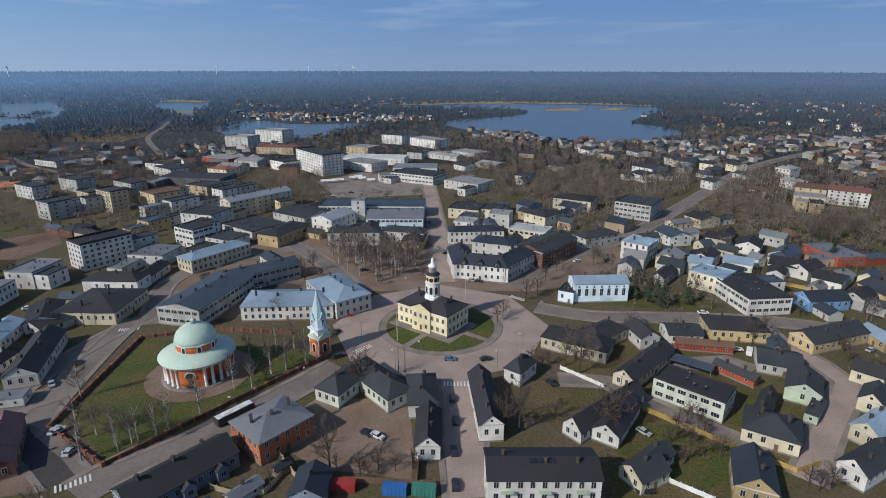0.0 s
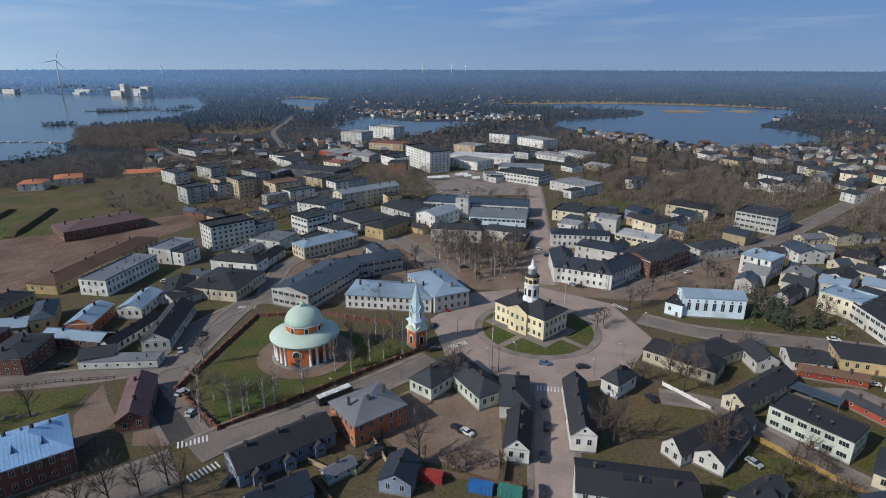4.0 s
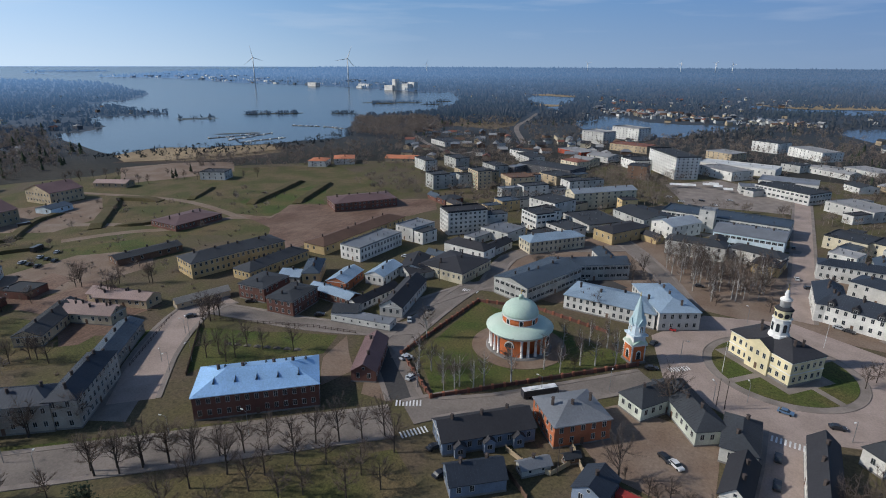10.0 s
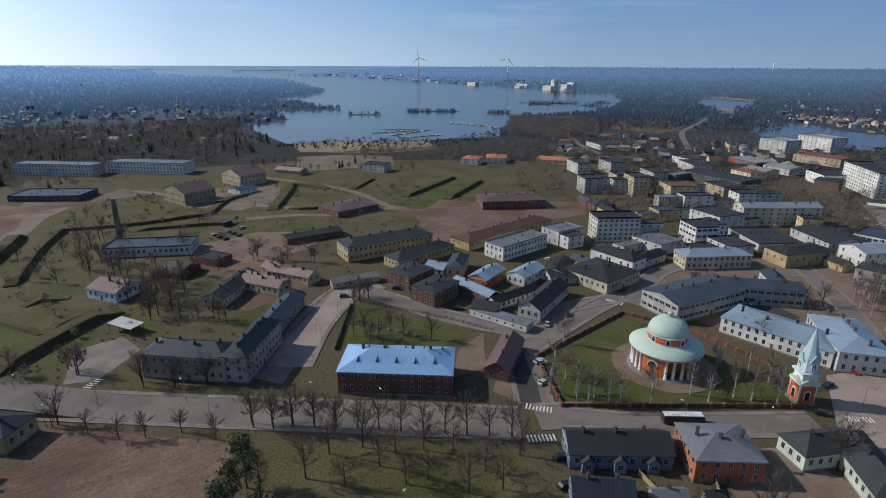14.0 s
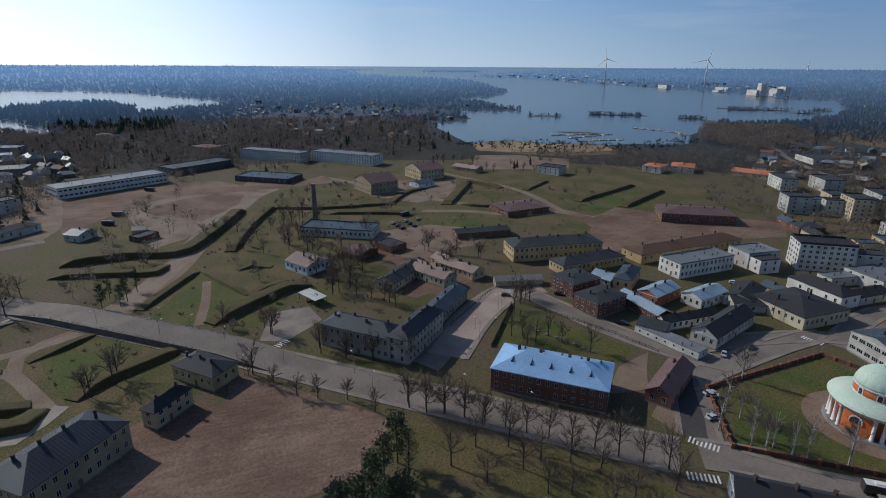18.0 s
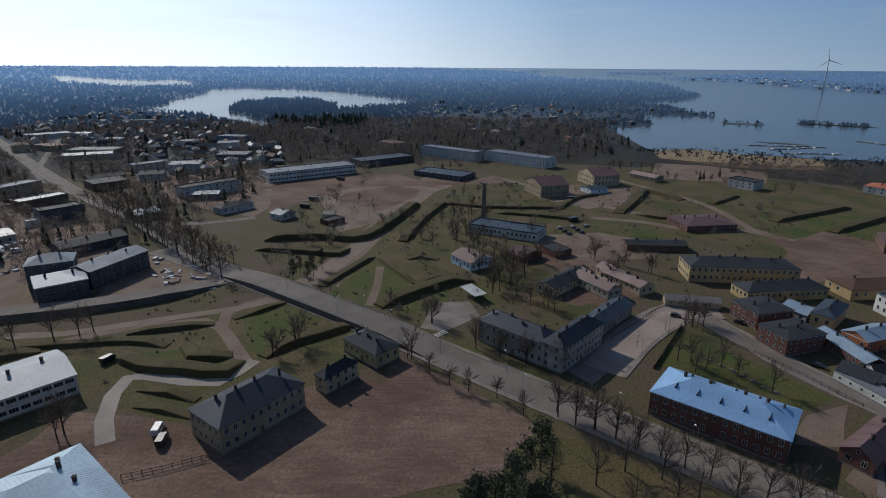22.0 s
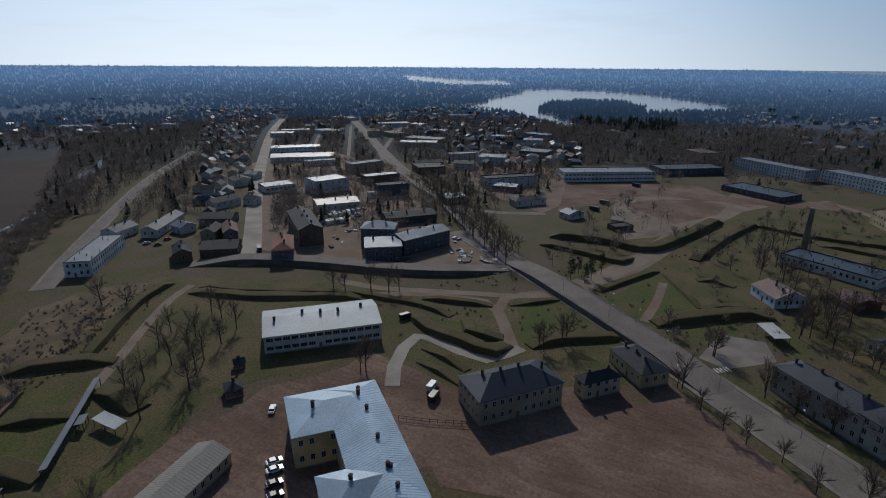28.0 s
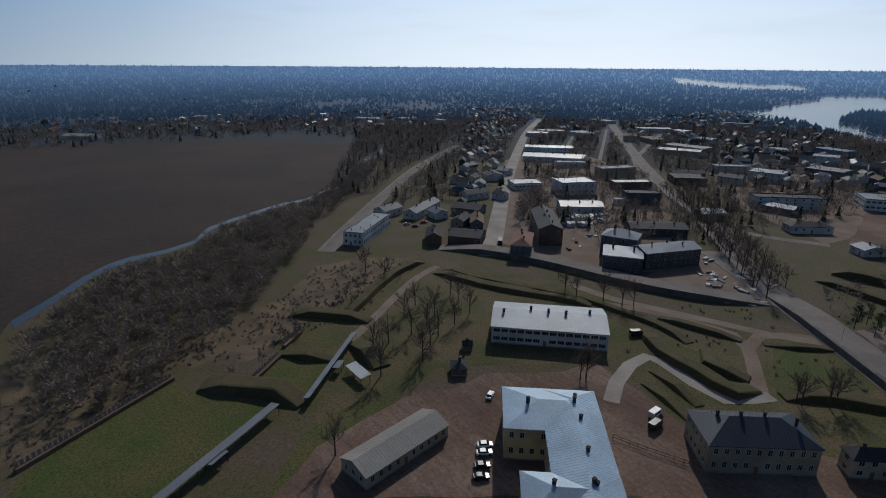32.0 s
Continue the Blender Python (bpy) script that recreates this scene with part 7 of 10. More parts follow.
house(-545.8, -221.0, -76, 28.8, 26.0, 8, "flat", 0.5, "grey", "zinc", 2, "-")
house(-676.3, -461.0, 40, 20.0, 17.4, 8, "hip", 3, "tan", "brown", 2, "-")
house(-624.3, -356.1, -65, 48.3, 26.0, 5, "flat", 0.5, "tan", "zinc", 1, "-")
house(-801.1, -505.8, -46, 52.4, 26.0, 6, "flat", 0.5, "grey", "white", 1, "-")
house(-768.7, -242.2, 75, 40.9, 26.0, 7, "flat", 0.6, "slate", "slateblue", 2, "-")
house(-224.1, -258.9, 50, 21.8, 8.9, 6, "gable", 2.4, "dark", "brown", 2, "-")
house(-243.0, -289.5, -60, 21.5, 15.8, 5, "gable", 2.4, "dark", "dark", 1, "-")
house(-276.6, -322.9, -6, 22.7, 12.0, 5, "gable", 2.4, "grey", "dark", 1, "-")
house(-338.4, -370.4, 69, 16.5, 16.8, 5, "gable", 2.4, "grey", "dark", 1, "-")
house(-219.6, -269.2, 30, 16.2, 9.1, 5, "gable", 2.4, "tan", "dark", 1, "-")
house(-160.2, -286.6, -52, 12.3, 46.1, 7.5, "flat", 0.5, "white", "zinc", 2, "x")
house(-194.6, -319.1, 14, 18.2, 11.8, 5, "gable", 2.4, "grey", "grey", 1, "-")
house(-216.7, -309.2, 29, 40.0, 10.6, 5, "gable", 2.4, "grey", "grey", 1, "-")
house(-185.3, -252.6, 54, 18.1, 9.8, 5, "gable", 2.4, "brown", "dark", 1, "-")
house(-997.3, -470.9, -65, 53.1, 26.0, 6, "flat", 0.5, "grey", "dark", 1, "-")
house(-279.7, 290.6, 59, 47.0, 26.0, 6, "hip", 2.4, "brick", "maroon", 2, "x")
house(-339.4, 188.0, -85, 35.0, 26.0, 4, "hip", 2, "brick", "maroon", 1, "x")
house(-217.3, 485.1, -11, 58.9, 26.0, 9, "flat", 0.4, "dark", "dark", 3, "-")
house(-94.7, 361.5, -34, 31.1, 26.0, 8, "gable", 2, "grey", "dark", 2, "-")
house(-145.1, 517.7, 5, 17.0, 15.3, 12, "flat", 0.4, "brown", "dark", 4, "-")
house(-80.9, 572.9, -34, 39.2, 26.0, 8, "flat", 0.4, "white", "grey", 2, "-")
house(-205.5, 595.9, -18, 29.3, 26.0, 6, "gable", 2, "white", "grey", 2, "-")
house(-246.5, 620.9, -26, 40.5, 26.0, 5, "flat", 0.3, "red", "grey", 1, "-")
house(-265.5, 535.2, -38, 33.9, 18.2, 8, "flat", 0.3, "white", "dark", 3, "-")
house(-416.3, 595.3, -27, 39.1, 26.0, 6, "flat", 0.3, "white", "dark", 1, "-")
house(23.3, 569.1, -55, 19.5, 17.6, 5, "gable", 2, "white", "dark", 1, "-")
house(52.1, 584.7, -45, 27.2, 24.5, 4, "gable", 2, "tan", "grey", 1, "-")
house(22.9, 475.0, -38, 35.5, 26.0, 7, "flat", 0.4, "white", "grey", 2, "-")
house(32.0, 672.9, -42, 37.6, 26.0, 4, "flat", 0.3, "white", "grey", 1, "-")
house(138.5, 318.1, -78, 16.9, 15.2, 6, "gable", 2.4, "grey", "slateblue", 2, "-")
house(151.1, 304.0, 20, 9.0, 8.2, 4, "gable", 2, "cream", "slateblue", 1, "-")
house(167.2, 277.6, -64, 7.5, 6.7, 4.5, "gable", 2.2, "grey", "zinc", 1, "-")
house(286.8, 523.0, -65, 14.2, 12.8, 4.5, "gable", 2, "white", "dark", 1, "-")
house(307.9, 478.4, -82, 16.3, 14.7, 7, "hip", 2, "white", "grey", 2, "-")
house(276.9, 408.2, -30, 19.7, 17.7, 9, "flat", 0.5, "tan", "grey", 3, "-")
house(189.9, 513.3, -75, 22.1, 19.9, 6, "gable", 2, "white", "dark", 2, "-")
house(262.6, 449.1, -53, 16.5, 14.8, 5, "gable", 2, "tan", "brown", 1, "-")
house(181.3, 679.2, -71, 24.2, 21.8, 6, "gable", 2, "white", "dark", 2, "-")
house(195.9, 643.5, -56, 23.7, 21.3, 6, "flat", 0.4, "tan", "dark", 2, "-")
house(235.7, 667.2, -74, 22.6, 20.3, 5, "gable", 2, "white", "dark", 1, "-")
house(-504.9, -234.4, -76, 20.9, 18.8, 6, "gable", 2, "grey", "dark", 2, "-")
house(-689.2, -434.5, 62, 37.2, 22.1, 6, "flat", 0.3, "tan", "brown", 2, "-")
house(-762.9, -398.4, 90, 26.5, 23.9, 4, "flat", 0.3, "white", "white", 1, "-")
house(-613.3, -195.0, 90, 32.4, 26.0, 7, "flat", 0.3, "dark", "grey", 2, "-")
house(-705.1, -229.5, -75, 24.8, 22.4, 7, "flat", 0.3, "grey", "zinc", 2, "-")
house(-664.1, -368.1, -87, 53.2, 26.0, 5, "flat", 0.3, "tan", "grey", 1, "-")
house(-366.8, -57.7, 88, 8.2, 7.4, 3.5, "gable", 1.5, "tan", "tinroof", 1, "-")
house(-669.3, -537.2, 77, 38.6, 26.0, 5, "flat", 0.3, "white", "white", 1, "-")
house(-851.6, -644.4, 82, 48.1, 26.0, 5, "flat", 0.3, "white", "grey", 1, "-")
house(-809.4, -462.1, 86, 24.6, 22.2, 6, "flat", 0.3, "tan", "zinc", 2, "-")
house(-742.8, -293.6, 68, 21.3, 19.1, 4, "flat", 0.3, "white", "zinc", 1, "-")
house(-611.4, -575.0, -55, 30.6, 26.0, 5, "flat", 0.3, "grey", "zinc", 1, "-")
house(-200.8, -240.2, -52, 19.9, 17.9, 5, "gable", 2.4, "brown", "dark", 1, "-")
house(-218.8, -293.4, 84, 11.8, 10.7, 4.5, "gable", 2.2, "grey", "zinc", 1, "-")
house(-291.2, -309.0, -86, 10.4, 9.3, 4.5, "gable", 2.2, "white", "dark", 1, "-")
house(-363.4, -381.3, -76, 12.7, 11.4, 4.5, "gable", 2.2, "white", "zinc", 1, "-")
house(-472.1, -258.2, -45, 27.8, 25.0, 6, "flat", 0.3, "brown", "dark", 2, "-")
house(-516.9, -906.8, -46, 46.5, 26.0, 5, "flat", 0.3, "white", "white", 1, "-")
house(-573.1, -869.9, -49, 36.6, 26.0, 5, "flat", 0.3, "tan", "zinc", 1, "-")
house(-596.9, -797.0, -60, 21.1, 19.0, 7, "flat", 0.3, "white", "grey", 2, "-")
house(-66.9, -900.4, -42, 39.9, 26.0, 5, "gable", 2, "white", "grey", 1, "-")
house(-276.7, -1097.5, -58, 25.9, 23.3, 5, "gable", 2, "white", "grey", 1, "-")
house(-64.8, 779.7, -28, 32.9, 26.0, 12, "flat", 0.4, "white", "dark", 4, "-")
house(-18.5, 749.6, -47, 50.7, 26.0, 10, "flat", 0.4, "white", "grey", 3, "-")
house(-22.3, 507.7, -30, 45.3, 26.0, 8, "flat", 0.5, "white", "dark", 2, "ribbon")
house(-211.8, 555.3, -12, 24.0, 21.6, 7, "gable", 2, "cream", "grey", 2, "-")
house(14.7, 335.9, -20, 13.1, 11.8, 9, "flat", 0.4, "grey", "grey", 3, "-")
house(38.5, 355.3, -19, 13.9, 12.5, 9, "flat", 0.4, "grey", "grey", 3, "-")
house(100.5, 653.2, -24, 18.9, 17.0, 5, "gable", 2, "tan", "dark", 1, "-")
house(-156.5, 354.8, -17, 24.1, 21.7, 10, "flat", 0.4, "white", "dark", 3, "-")
house(-294.8, 137.9, 85, 34.8, 11.8, 3.5, "gable", 1.4, "brown", "dark", 1, "-")
house(-125.1, 614.6, -17, 22.8, 20.5, 9, "flat", 0.4, "white", "dark", 3, "-")
house(-98.9, 686.2, -28, 32.2, 26.0, 8, "flat", 0.4, "tan", "grey", 3, "-")
house(-3.8, 648.2, -27, 21.2, 19.1, 6, "flat", 0.4, "white", "grey", 2, "-")
house(119.6, 564.7, -44, 18.3, 16.5, 5, "gable", 2, "cream", "dark", 1, "-")
house(76.7, 512.0, -29, 15.9, 14.3, 5, "gable", 2, "grey", "dark", 1, "-")
house(-29.6, 646.0, -26, 19.0, 17.1, 7, "flat", 0.4, "grey", "dark", 2, "-")
house(-197.6, 453.6, -25, 23.4, 21.1, 8, "flat", 0.4, "tan", "dark", 3, "-")
house(-164.5, 226.8, -1, 11.4, 6.9, 3.2, "gable", 2, "tan", "slateblue", 1, "-")
house(-145.6, 259.1, 88, 18.3, 9.4, 4.0, "gable", 2, "grey", "black", 1, "-")
house(-88.3, 271.5, -50, 18.1, 8.7, 5.6, "gable", 2, "grey", "slateblue", 1, "-")
house(151.9, 239.6, 6, 10.9, 8.1, 6.6, "flat", 0.4, "grey", "slateblue", 2, "-")
house(162.6, 212.7, -84, 9.4, 7.4, 3.2, "gable", 2, "grey", "navy", 1, "-")
house(140.9, 254.7, 42, 13.7, 9.7, 6.2, "flat", 0.4, "grey", "dark", 2, "-")
house(215.2, 231.9, 2, 18.2, 9.8, 4.7, "gable", 2, "yellow", "zinc", 1, "-")
house(174.8, 239.5, 42, 11.2, 6.5, 3.2, "gable", 2, "tan", "zinc", 1, "-")
house(197.1, 254.5, 42, 12.3, 9.6, 3.0, "gable", 2, "white", "zinc", 1, "-")
house(189.2, 213.5, -56, 14.6, 7.4, 4.1, "gable", 2, "grey", "dark", 1, "-")
house(129.6, 289.9, -40, 15.3, 8.9, 3.7, "gable", 2, "tan", "slateblue", 1, "-")
house(94.9, 266.5, 59, 12.4, 8.0, 5.3, "gable", 2, "white", "slateblue", 1, "-")
house(108.9, 254.6, 50, 18.5, 7.1, 4.4, "gable", 2, "grey", "black", 1, "-")
house(-172.2, 299.0, 55, 15.9, 9.6, 9.2, "flat", 0.4, "white", "dark", 3, "-")
house(-114.7, 390.5, 39, 11.5, 9.6, 8.9, "flat", 0.4, "yellow", "black", 2, "-")
house(-254.3, 389.6, 57, 11.4, 7.5, 11.3, "flat", 0.4, "grey", "dark", 3, "-")
house(-240.4, 410.8, 57, 12.2, 6.9, 11.6, "flat", 0.4, "tan", "black", 3, "-")
house(-265.0, 389.8, 60, 15.6, 9.8, 9.6, "flat", 0.4, "grey", "slateblue", 3, "-")
house(-209.5, 429.6, 53, 12.0, 7.9, 9.8, "flat", 0.4, "grey", "brown", 3, "-")
house(-179.4, 410.0, 55, 16.2, 7.1, 5.5, "flat", 0.4, "white", "dark", 1, "-")
house(-204.3, 379.2, 55, 17.3, 7.9, 7.7, "flat", 0.4, "grey", "zinc", 2, "-")
house(-161.6, 443.1, 53, 17.8, 8.8, 9.0, "flat", 0.4, "grey", "dark", 2, "-")
house(-144.5, 326.5, 59, 9.7, 9.2, 9.8, "flat", 0.4, "white", "dark", 3, "-")
house(-192.9, 332.2, 59, 12.0, 7.9, 5.1, "flat", 0.4, "yellow", "slateblue", 1, "-")
house(-181.0, 357.7, 59, 13.4, 7.1, 6.1, "flat", 0.4, "grey", "dark", 2, "-")
house(-79.3, 327.3, -24, 11.5, 7.3, 3.9, "gable", 2, "yellow", "black", 1, "-")
house(-43.2, 535.1, -90, 10.6, 9.1, 4.7, "flat", 0.4, "white", "dark", 1, "-")
house(-72.1, 404.0, 81, 11.2, 7.3, 5.9, "flat", 0.4, "grey", "black", 1, "-")
house(-44.4, 329.4, -88, 10.9, 9.4, 7.1, "gable", 2, "tan", "black", 2, "-")
house(-136.7, 297.7, 65, 15.0, 10.0, 3.4, "flat", 0.4, "grey", "dark", 1, "-")
house(-277.6, 446.6, 57, 16.1, 6.7, 5.7, "flat", 0.4, "tan", "dark", 1, "-")
house(-261.8, 439.3, 57, 11.1, 8.2, 6.5, "flat", 0.4, "tan", "dark", 2, "-")
house(-265.5, 424.0, 57, 15.8, 9.3, 8.7, "flat", 0.4, "tan", "black", 2, "-")
house(-278.4, 404.4, 57, 11.0, 9.7, 6.1, "flat", 0.4, "grey", "slateblue", 2, "-")
house(-163.7, 266.8, 82, 15.3, 8.3, 4.2, "flat", 0.4, "grey", "zinc", 1, "-")
house(29.9, 333.8, -86, 16.7, 8.4, 7.1, "gable", 2, "white", "slateblue", 2, "-")
house(41.0, 307.5, 69, 14.9, 8.5, 4.8, "gable", 2, "grey", "dark", 1, "-")
house(53.8, 338.2, 62, 10.0, 6.7, 4.9, "flat", 0.4, "cream", "slateblue", 1, "-")
house(54.4, 308.9, 62, 11.2, 7.8, 4.7, "flat", 0.4, "tan", "slateblue", 1, "-")
house(81.2, 347.4, -48, 11.1, 7.7, 5.2, "gable", 2, "tan", "slateblue", 1, "-")
house(59.7, 370.3, -48, 13.6, 9.1, 5.9, "gable", 2, "tan", "black", 1, "-")
house(335.0, 432.5, 54, 14.0, 7.6, 8.8, "gable", 2, "grey", "redroof", 2, "-")
house(321.6, 442.9, 54, 15.2, 7.4, 6.3, "gable", 2, "tan", "redroof", 2, "-")
house(310.7, 447.3, 53, 17.2, 9.0, 6.5, "gable", 2, "tan", "brown", 2, "-")
house(189.8, 360.3, 22, 14.7, 7.4, 3.9, "gable", 2, "grey", "dark", 1, "-")
house(156.2, 352.2, 22, 16.9, 9.0, 3.7, "gable", 2, "cream", "zinc", 1, "-")
house(175.0, 325.6, 49, 15.0, 7.1, 4.1, "gable", 2, "tan", "black", 1, "-")
house(201.8, 278.8, 8, 10.9, 8.4, 4.2, "flat", 0.4, "tan", "zinc", 1, "-")
house(229.1, 296.1, 8, 12.6, 10.0, 3.2, "flat", 0.4, "red", "dark", 1, "-")
house(232.9, 282.8, 8, 16.5, 9.7, 3.4, "flat", 0.4, "red", "slateblue", 1, "-")
house(166.4, 257.5, 54, 12.7, 8.5, 4.4, "gable", 2, "white", "black", 1, "-")
house(83.7, 377.4, 45, 18.4, 8.9, 3.4, "gable", 2, "grey", "navy", 1, "-")
house(18.4, 398.3, 71, 13.4, 8.3, 5.6, "flat", 0.4, "tan", "dark", 1, "-")
house(16.7, 361.7, 71, 14.3, 9.1, 5.4, "flat", 0.4, "grey", "slateblue", 1, "-")
house(42.8, 392.8, 71, 15.0, 10.0, 4.9, "flat", 0.4, "cream", "slateblue", 1, "-")
house(-217.9, 324.8, -26, 17.0, 9.0, 4.0, "gable", 2, "tan", "black", 1, "-")
house(-246.3, 337.4, -26, 15.3, 7.0, 3.3, "gable", 2, "brick", "slateblue", 1, "-")
house(-245.2, 467.6, 79, 18.2, 9.4, 8.1, "flat", 0.4, "dark", "zinc", 2, "-")
house(-91.7, 383.9, 56, 13.7, 7.0, 6.1, "gable", 2, "grey", "dark", 2, "-")
house(-143.7, 533.0, -85, 14.2, 8.4, 10.1, "flat", 0.4, "grey", "dark", 3, "-")
house(23.8, 497.3, 52, 9.4, 7.2, 6.3, "flat", 0.4, "grey", "zinc", 2, "-")
house(19.9, 450.1, 52, 16.1, 7.5, 5.9, "flat", 0.4, "white", "black", 1, "-")
house(123.6, 318.5, 12, 13.0, 6.8, 3.7, "gable", 2, "grey", "dark", 1, "-")
house(150.5, 324.6, 12, 10.3, 9.0, 5.1, "gable", 2, "grey", "zinc", 1, "-")
house(272.5, 392.5, 60, 13.0, 8.5, 7.5, "flat", 0.4, "tan", "black", 2, "-")
house(264.3, 397.1, 60, 13.3, 7.1, 7.4, "flat", 0.4, "tan", "grey", 2, "-")
house(206.8, 522.9, 15, 17.0, 9.5, 4.5, "gable", 2, "grey", "dark", 1, "-")
house(207.4, 511.7, 15, 12.3, 9.4, 5.0, "gable", 2, "white", "dark", 1, "-")
house(173.5, 514.8, 15, 10.2, 9.6, 4.1, "gable", 2, "grey", "black", 1, "-")
house(253.3, 439.5, 37, 10.9, 9.0, 3.5, "gable", 2, "tan", "dark", 1, "-")
house(275.5, 456.6, 37, 14.1, 9.2, 3.5, "gable", 2, "grey", "brown", 1, "-")
house(-47.5, 499.5, 60, 12.6, 8.4, 4.8, "flat", 0.4, "white", "slateblue", 1, "-")
house(-28.1, 533.1, 60, 11.4, 7.4, 6.5, "flat", 0.4, "white", "dark", 2, "-")
house(-154.7, 332.8, 73, 18.4, 7.4, 8.2, "flat", 0.4, "grey", "black", 2, "-")
house(-155.8, 375.1, 73, 16.8, 9.7, 7.4, "flat", 0.4, "white", "zinc", 2, "-")
house(-144.2, 369.8, 73, 13.4, 8.9, 6.0, "flat", 0.4, "tan", "black", 1, "-")
house(72.3, 496.7, 61, 16.0, 7.3, 4.1, "gable", 2, "grey", "dark", 1, "-")
house(-184.3, 468.7, 65, 16.8, 8.3, 6.9, "flat", 0.4, "tan", "slateblue", 2, "-")


# ---- ramparts ----
bank(2.4, 4.5, [(-91, -187), (-105, -197), (-121, -209), (-139, -220), (-158, -226)])
bank(2.2, 5, [(-161, -210), (-165, -191), (-176, -166), (-187, -143)])
bank(1.8, 4.5, [(-199, -112), (-202, -97), (-206, -81)])
bank(1.6, 4, [(-210, -75), (-217, -66), (-227, -57)])
bank(2.6, 7, [(-182, -107), (-173, -94), (-170, -78), (-167, -65), (-176, -63)])
bank(2.4, 6, [(-188, -85), (-178, -79), (-180, -66)])
bank(1.6, 4, [(-159, -89), (-156, -78), (-152, -68)])
bank(1.6, 4, [(-150, -86), (-147, -76), (-143, -65)])
bank(2.2, 6, [(-178, -55), (-189, -46), (-195, -36), (-204, -24)])
bank(1.5, 4.5, [(-188, -152), (-190, -129), (-192, -108), (-188, -92)])
bank(3, 8, [(-220, -16), (-235, 1), (-248, 18), (-250, 28)])
bank(1.4, 4, [(-285, -20), (-265, -10), (-246, 0)])
bank(1.8, 5, [(-244, -44), (-264, -34), (-286, -23)])
bank(3.6, 9, [(-318, -89), (-322, -59), (-318, -42), (-320, -30), (-354, -16), (-404, 1)])
bank(2.4, 6, [(-300, -89), (-294, -61), (-289, -42), (-301, -39)])
bank(2.6, 7, [(-312, -7), (-362, 6), (-407, 23)])
bank(2, 6, [(-405, 23), (-392, 57), (-388, 111)])
bank(2, 6, [(-376, 59), (-366, 89), (-354, 114)])
bank(1.8, 5, [(-281, -4), (-284, 3), (-280, 13)])
bank(1.8, 5, [(-245, 0), (-253, 11), (-258, 16)])
bank(2, 6, [(-384, 103), (-419, 128), (-432, 150)])
bank(3, 6, [(-76, -205), (-83, -200), (-90, -193), (-100, -180)])
bank(3.2, 8, [(-86, -168), (-86, -157), (-85, -146)])
bank(2.6, 5, [(-61, -176), (-67, -168), (-74, -161)])
bank(3.4, 9, [(-32, -171), (-38, -166), (-44, -160), (-51, -152), (-55, -142)])
bank(2, 7, [(-155, -209), (-165, -178), (-179, -153), (-187, -137)])
bank(2.5, 8, [(-348, 243), (-384, 323)])
bank(2.5, 8, [(-322, 265), (-357, 331)])
bank(2, 7, [(-397, 225), (-424, 261)])
bank(2.5, 9, [(-372, 145), (-422, 179), (-442, 194), (-411, 210)])
bank(2, 6, [(-370, 157), (-358, 169), (-357, 193)])

# ---- street things ----
CAR = {"white": (0.75, 0.75, 0.74), "silver": (0.42, 0.44, 0.46), "dark": (0.03, 0.032, 0.04), "blue": (0.10, 0.18, 0.30), "red": (0.40, 0.03, 0.03)}
for k, c in CAR.items():
    mat("car " + k, c, 0.3, 0.03, 1.0, spec=0.6, bump=0.0)
mat("lamp glass", (0.7, 0.7, 0.68), 0.4, 0.05, 1.0)


def profile_body(bm, pts, w):
    """A side profile in xz, drawn out across y."""
    a = [bm.verts.new((x, -w / 2, z)) for x, z in pts]
    b = [bm.verts.new((x, w / 2, z)) for x, z in pts]
    bm.faces.new(a)
    bm.faces.new(b[::-1])
    for i in range(len(pts)):
        j = (i + 1) % len(pts)
        bm.faces.new((a[i], b[i], b[j], a[j]))


_bm = bmesh.new()
profile_body(_bm, [(-2.2, 0.35), (2.2, 0.35), (2.25, 0.7), (2.1, 0.88), (1.1, 0.95), (-1.9, 1.0), (-2.2, 0.92), (-2.25, 0.6)], 1.78)
bmesh.ops.bevel(_bm, geom=_bm.edges[:], offset=0.06, segments=1)
BODY = {}
CAR_SHELL = _bm
_bm = bmesh.new()
profile_body(_bm, [(-1.75, 0.98), (1.15, 0.95), (0.45, 1.38), (-1.25, 1.40)], 1.6)
CAR_GLASS = mesh_of(_bm, "cabin", "glass")
_bm = bmesh.new()
profile_body(_bm, [(-1.25, 1.38), (0.45, 1.36), (0.3, 1.46), (-1.1, 1.48)], 1.52)
CAR_ROOF = _bm
_bm = bmesh.new()
lathe(_bm, [(0.32, -0.11), (0.34, -0.08), (0.34, 0.08), (0.32, 0.11)], 14)
bmesh.ops.rotate(_bm, verts=_bm.verts, matrix=Matrix.Rotation(math.pi / 2, 3, "X"))
WHEEL = mesh_of(_bm, "wheel", "tyre")
_bm = bmesh.new()
quadbox(_bm, -0.04, -0.2, -0.08, 0.04, 0.2, 0.08)
HEADLIGHT = mesh_of(_bm, "headlight", "lamp glass")


def colour_mesh(src, name, m):
    bm = src.copy()
    return mesh_of(bm, name, m)


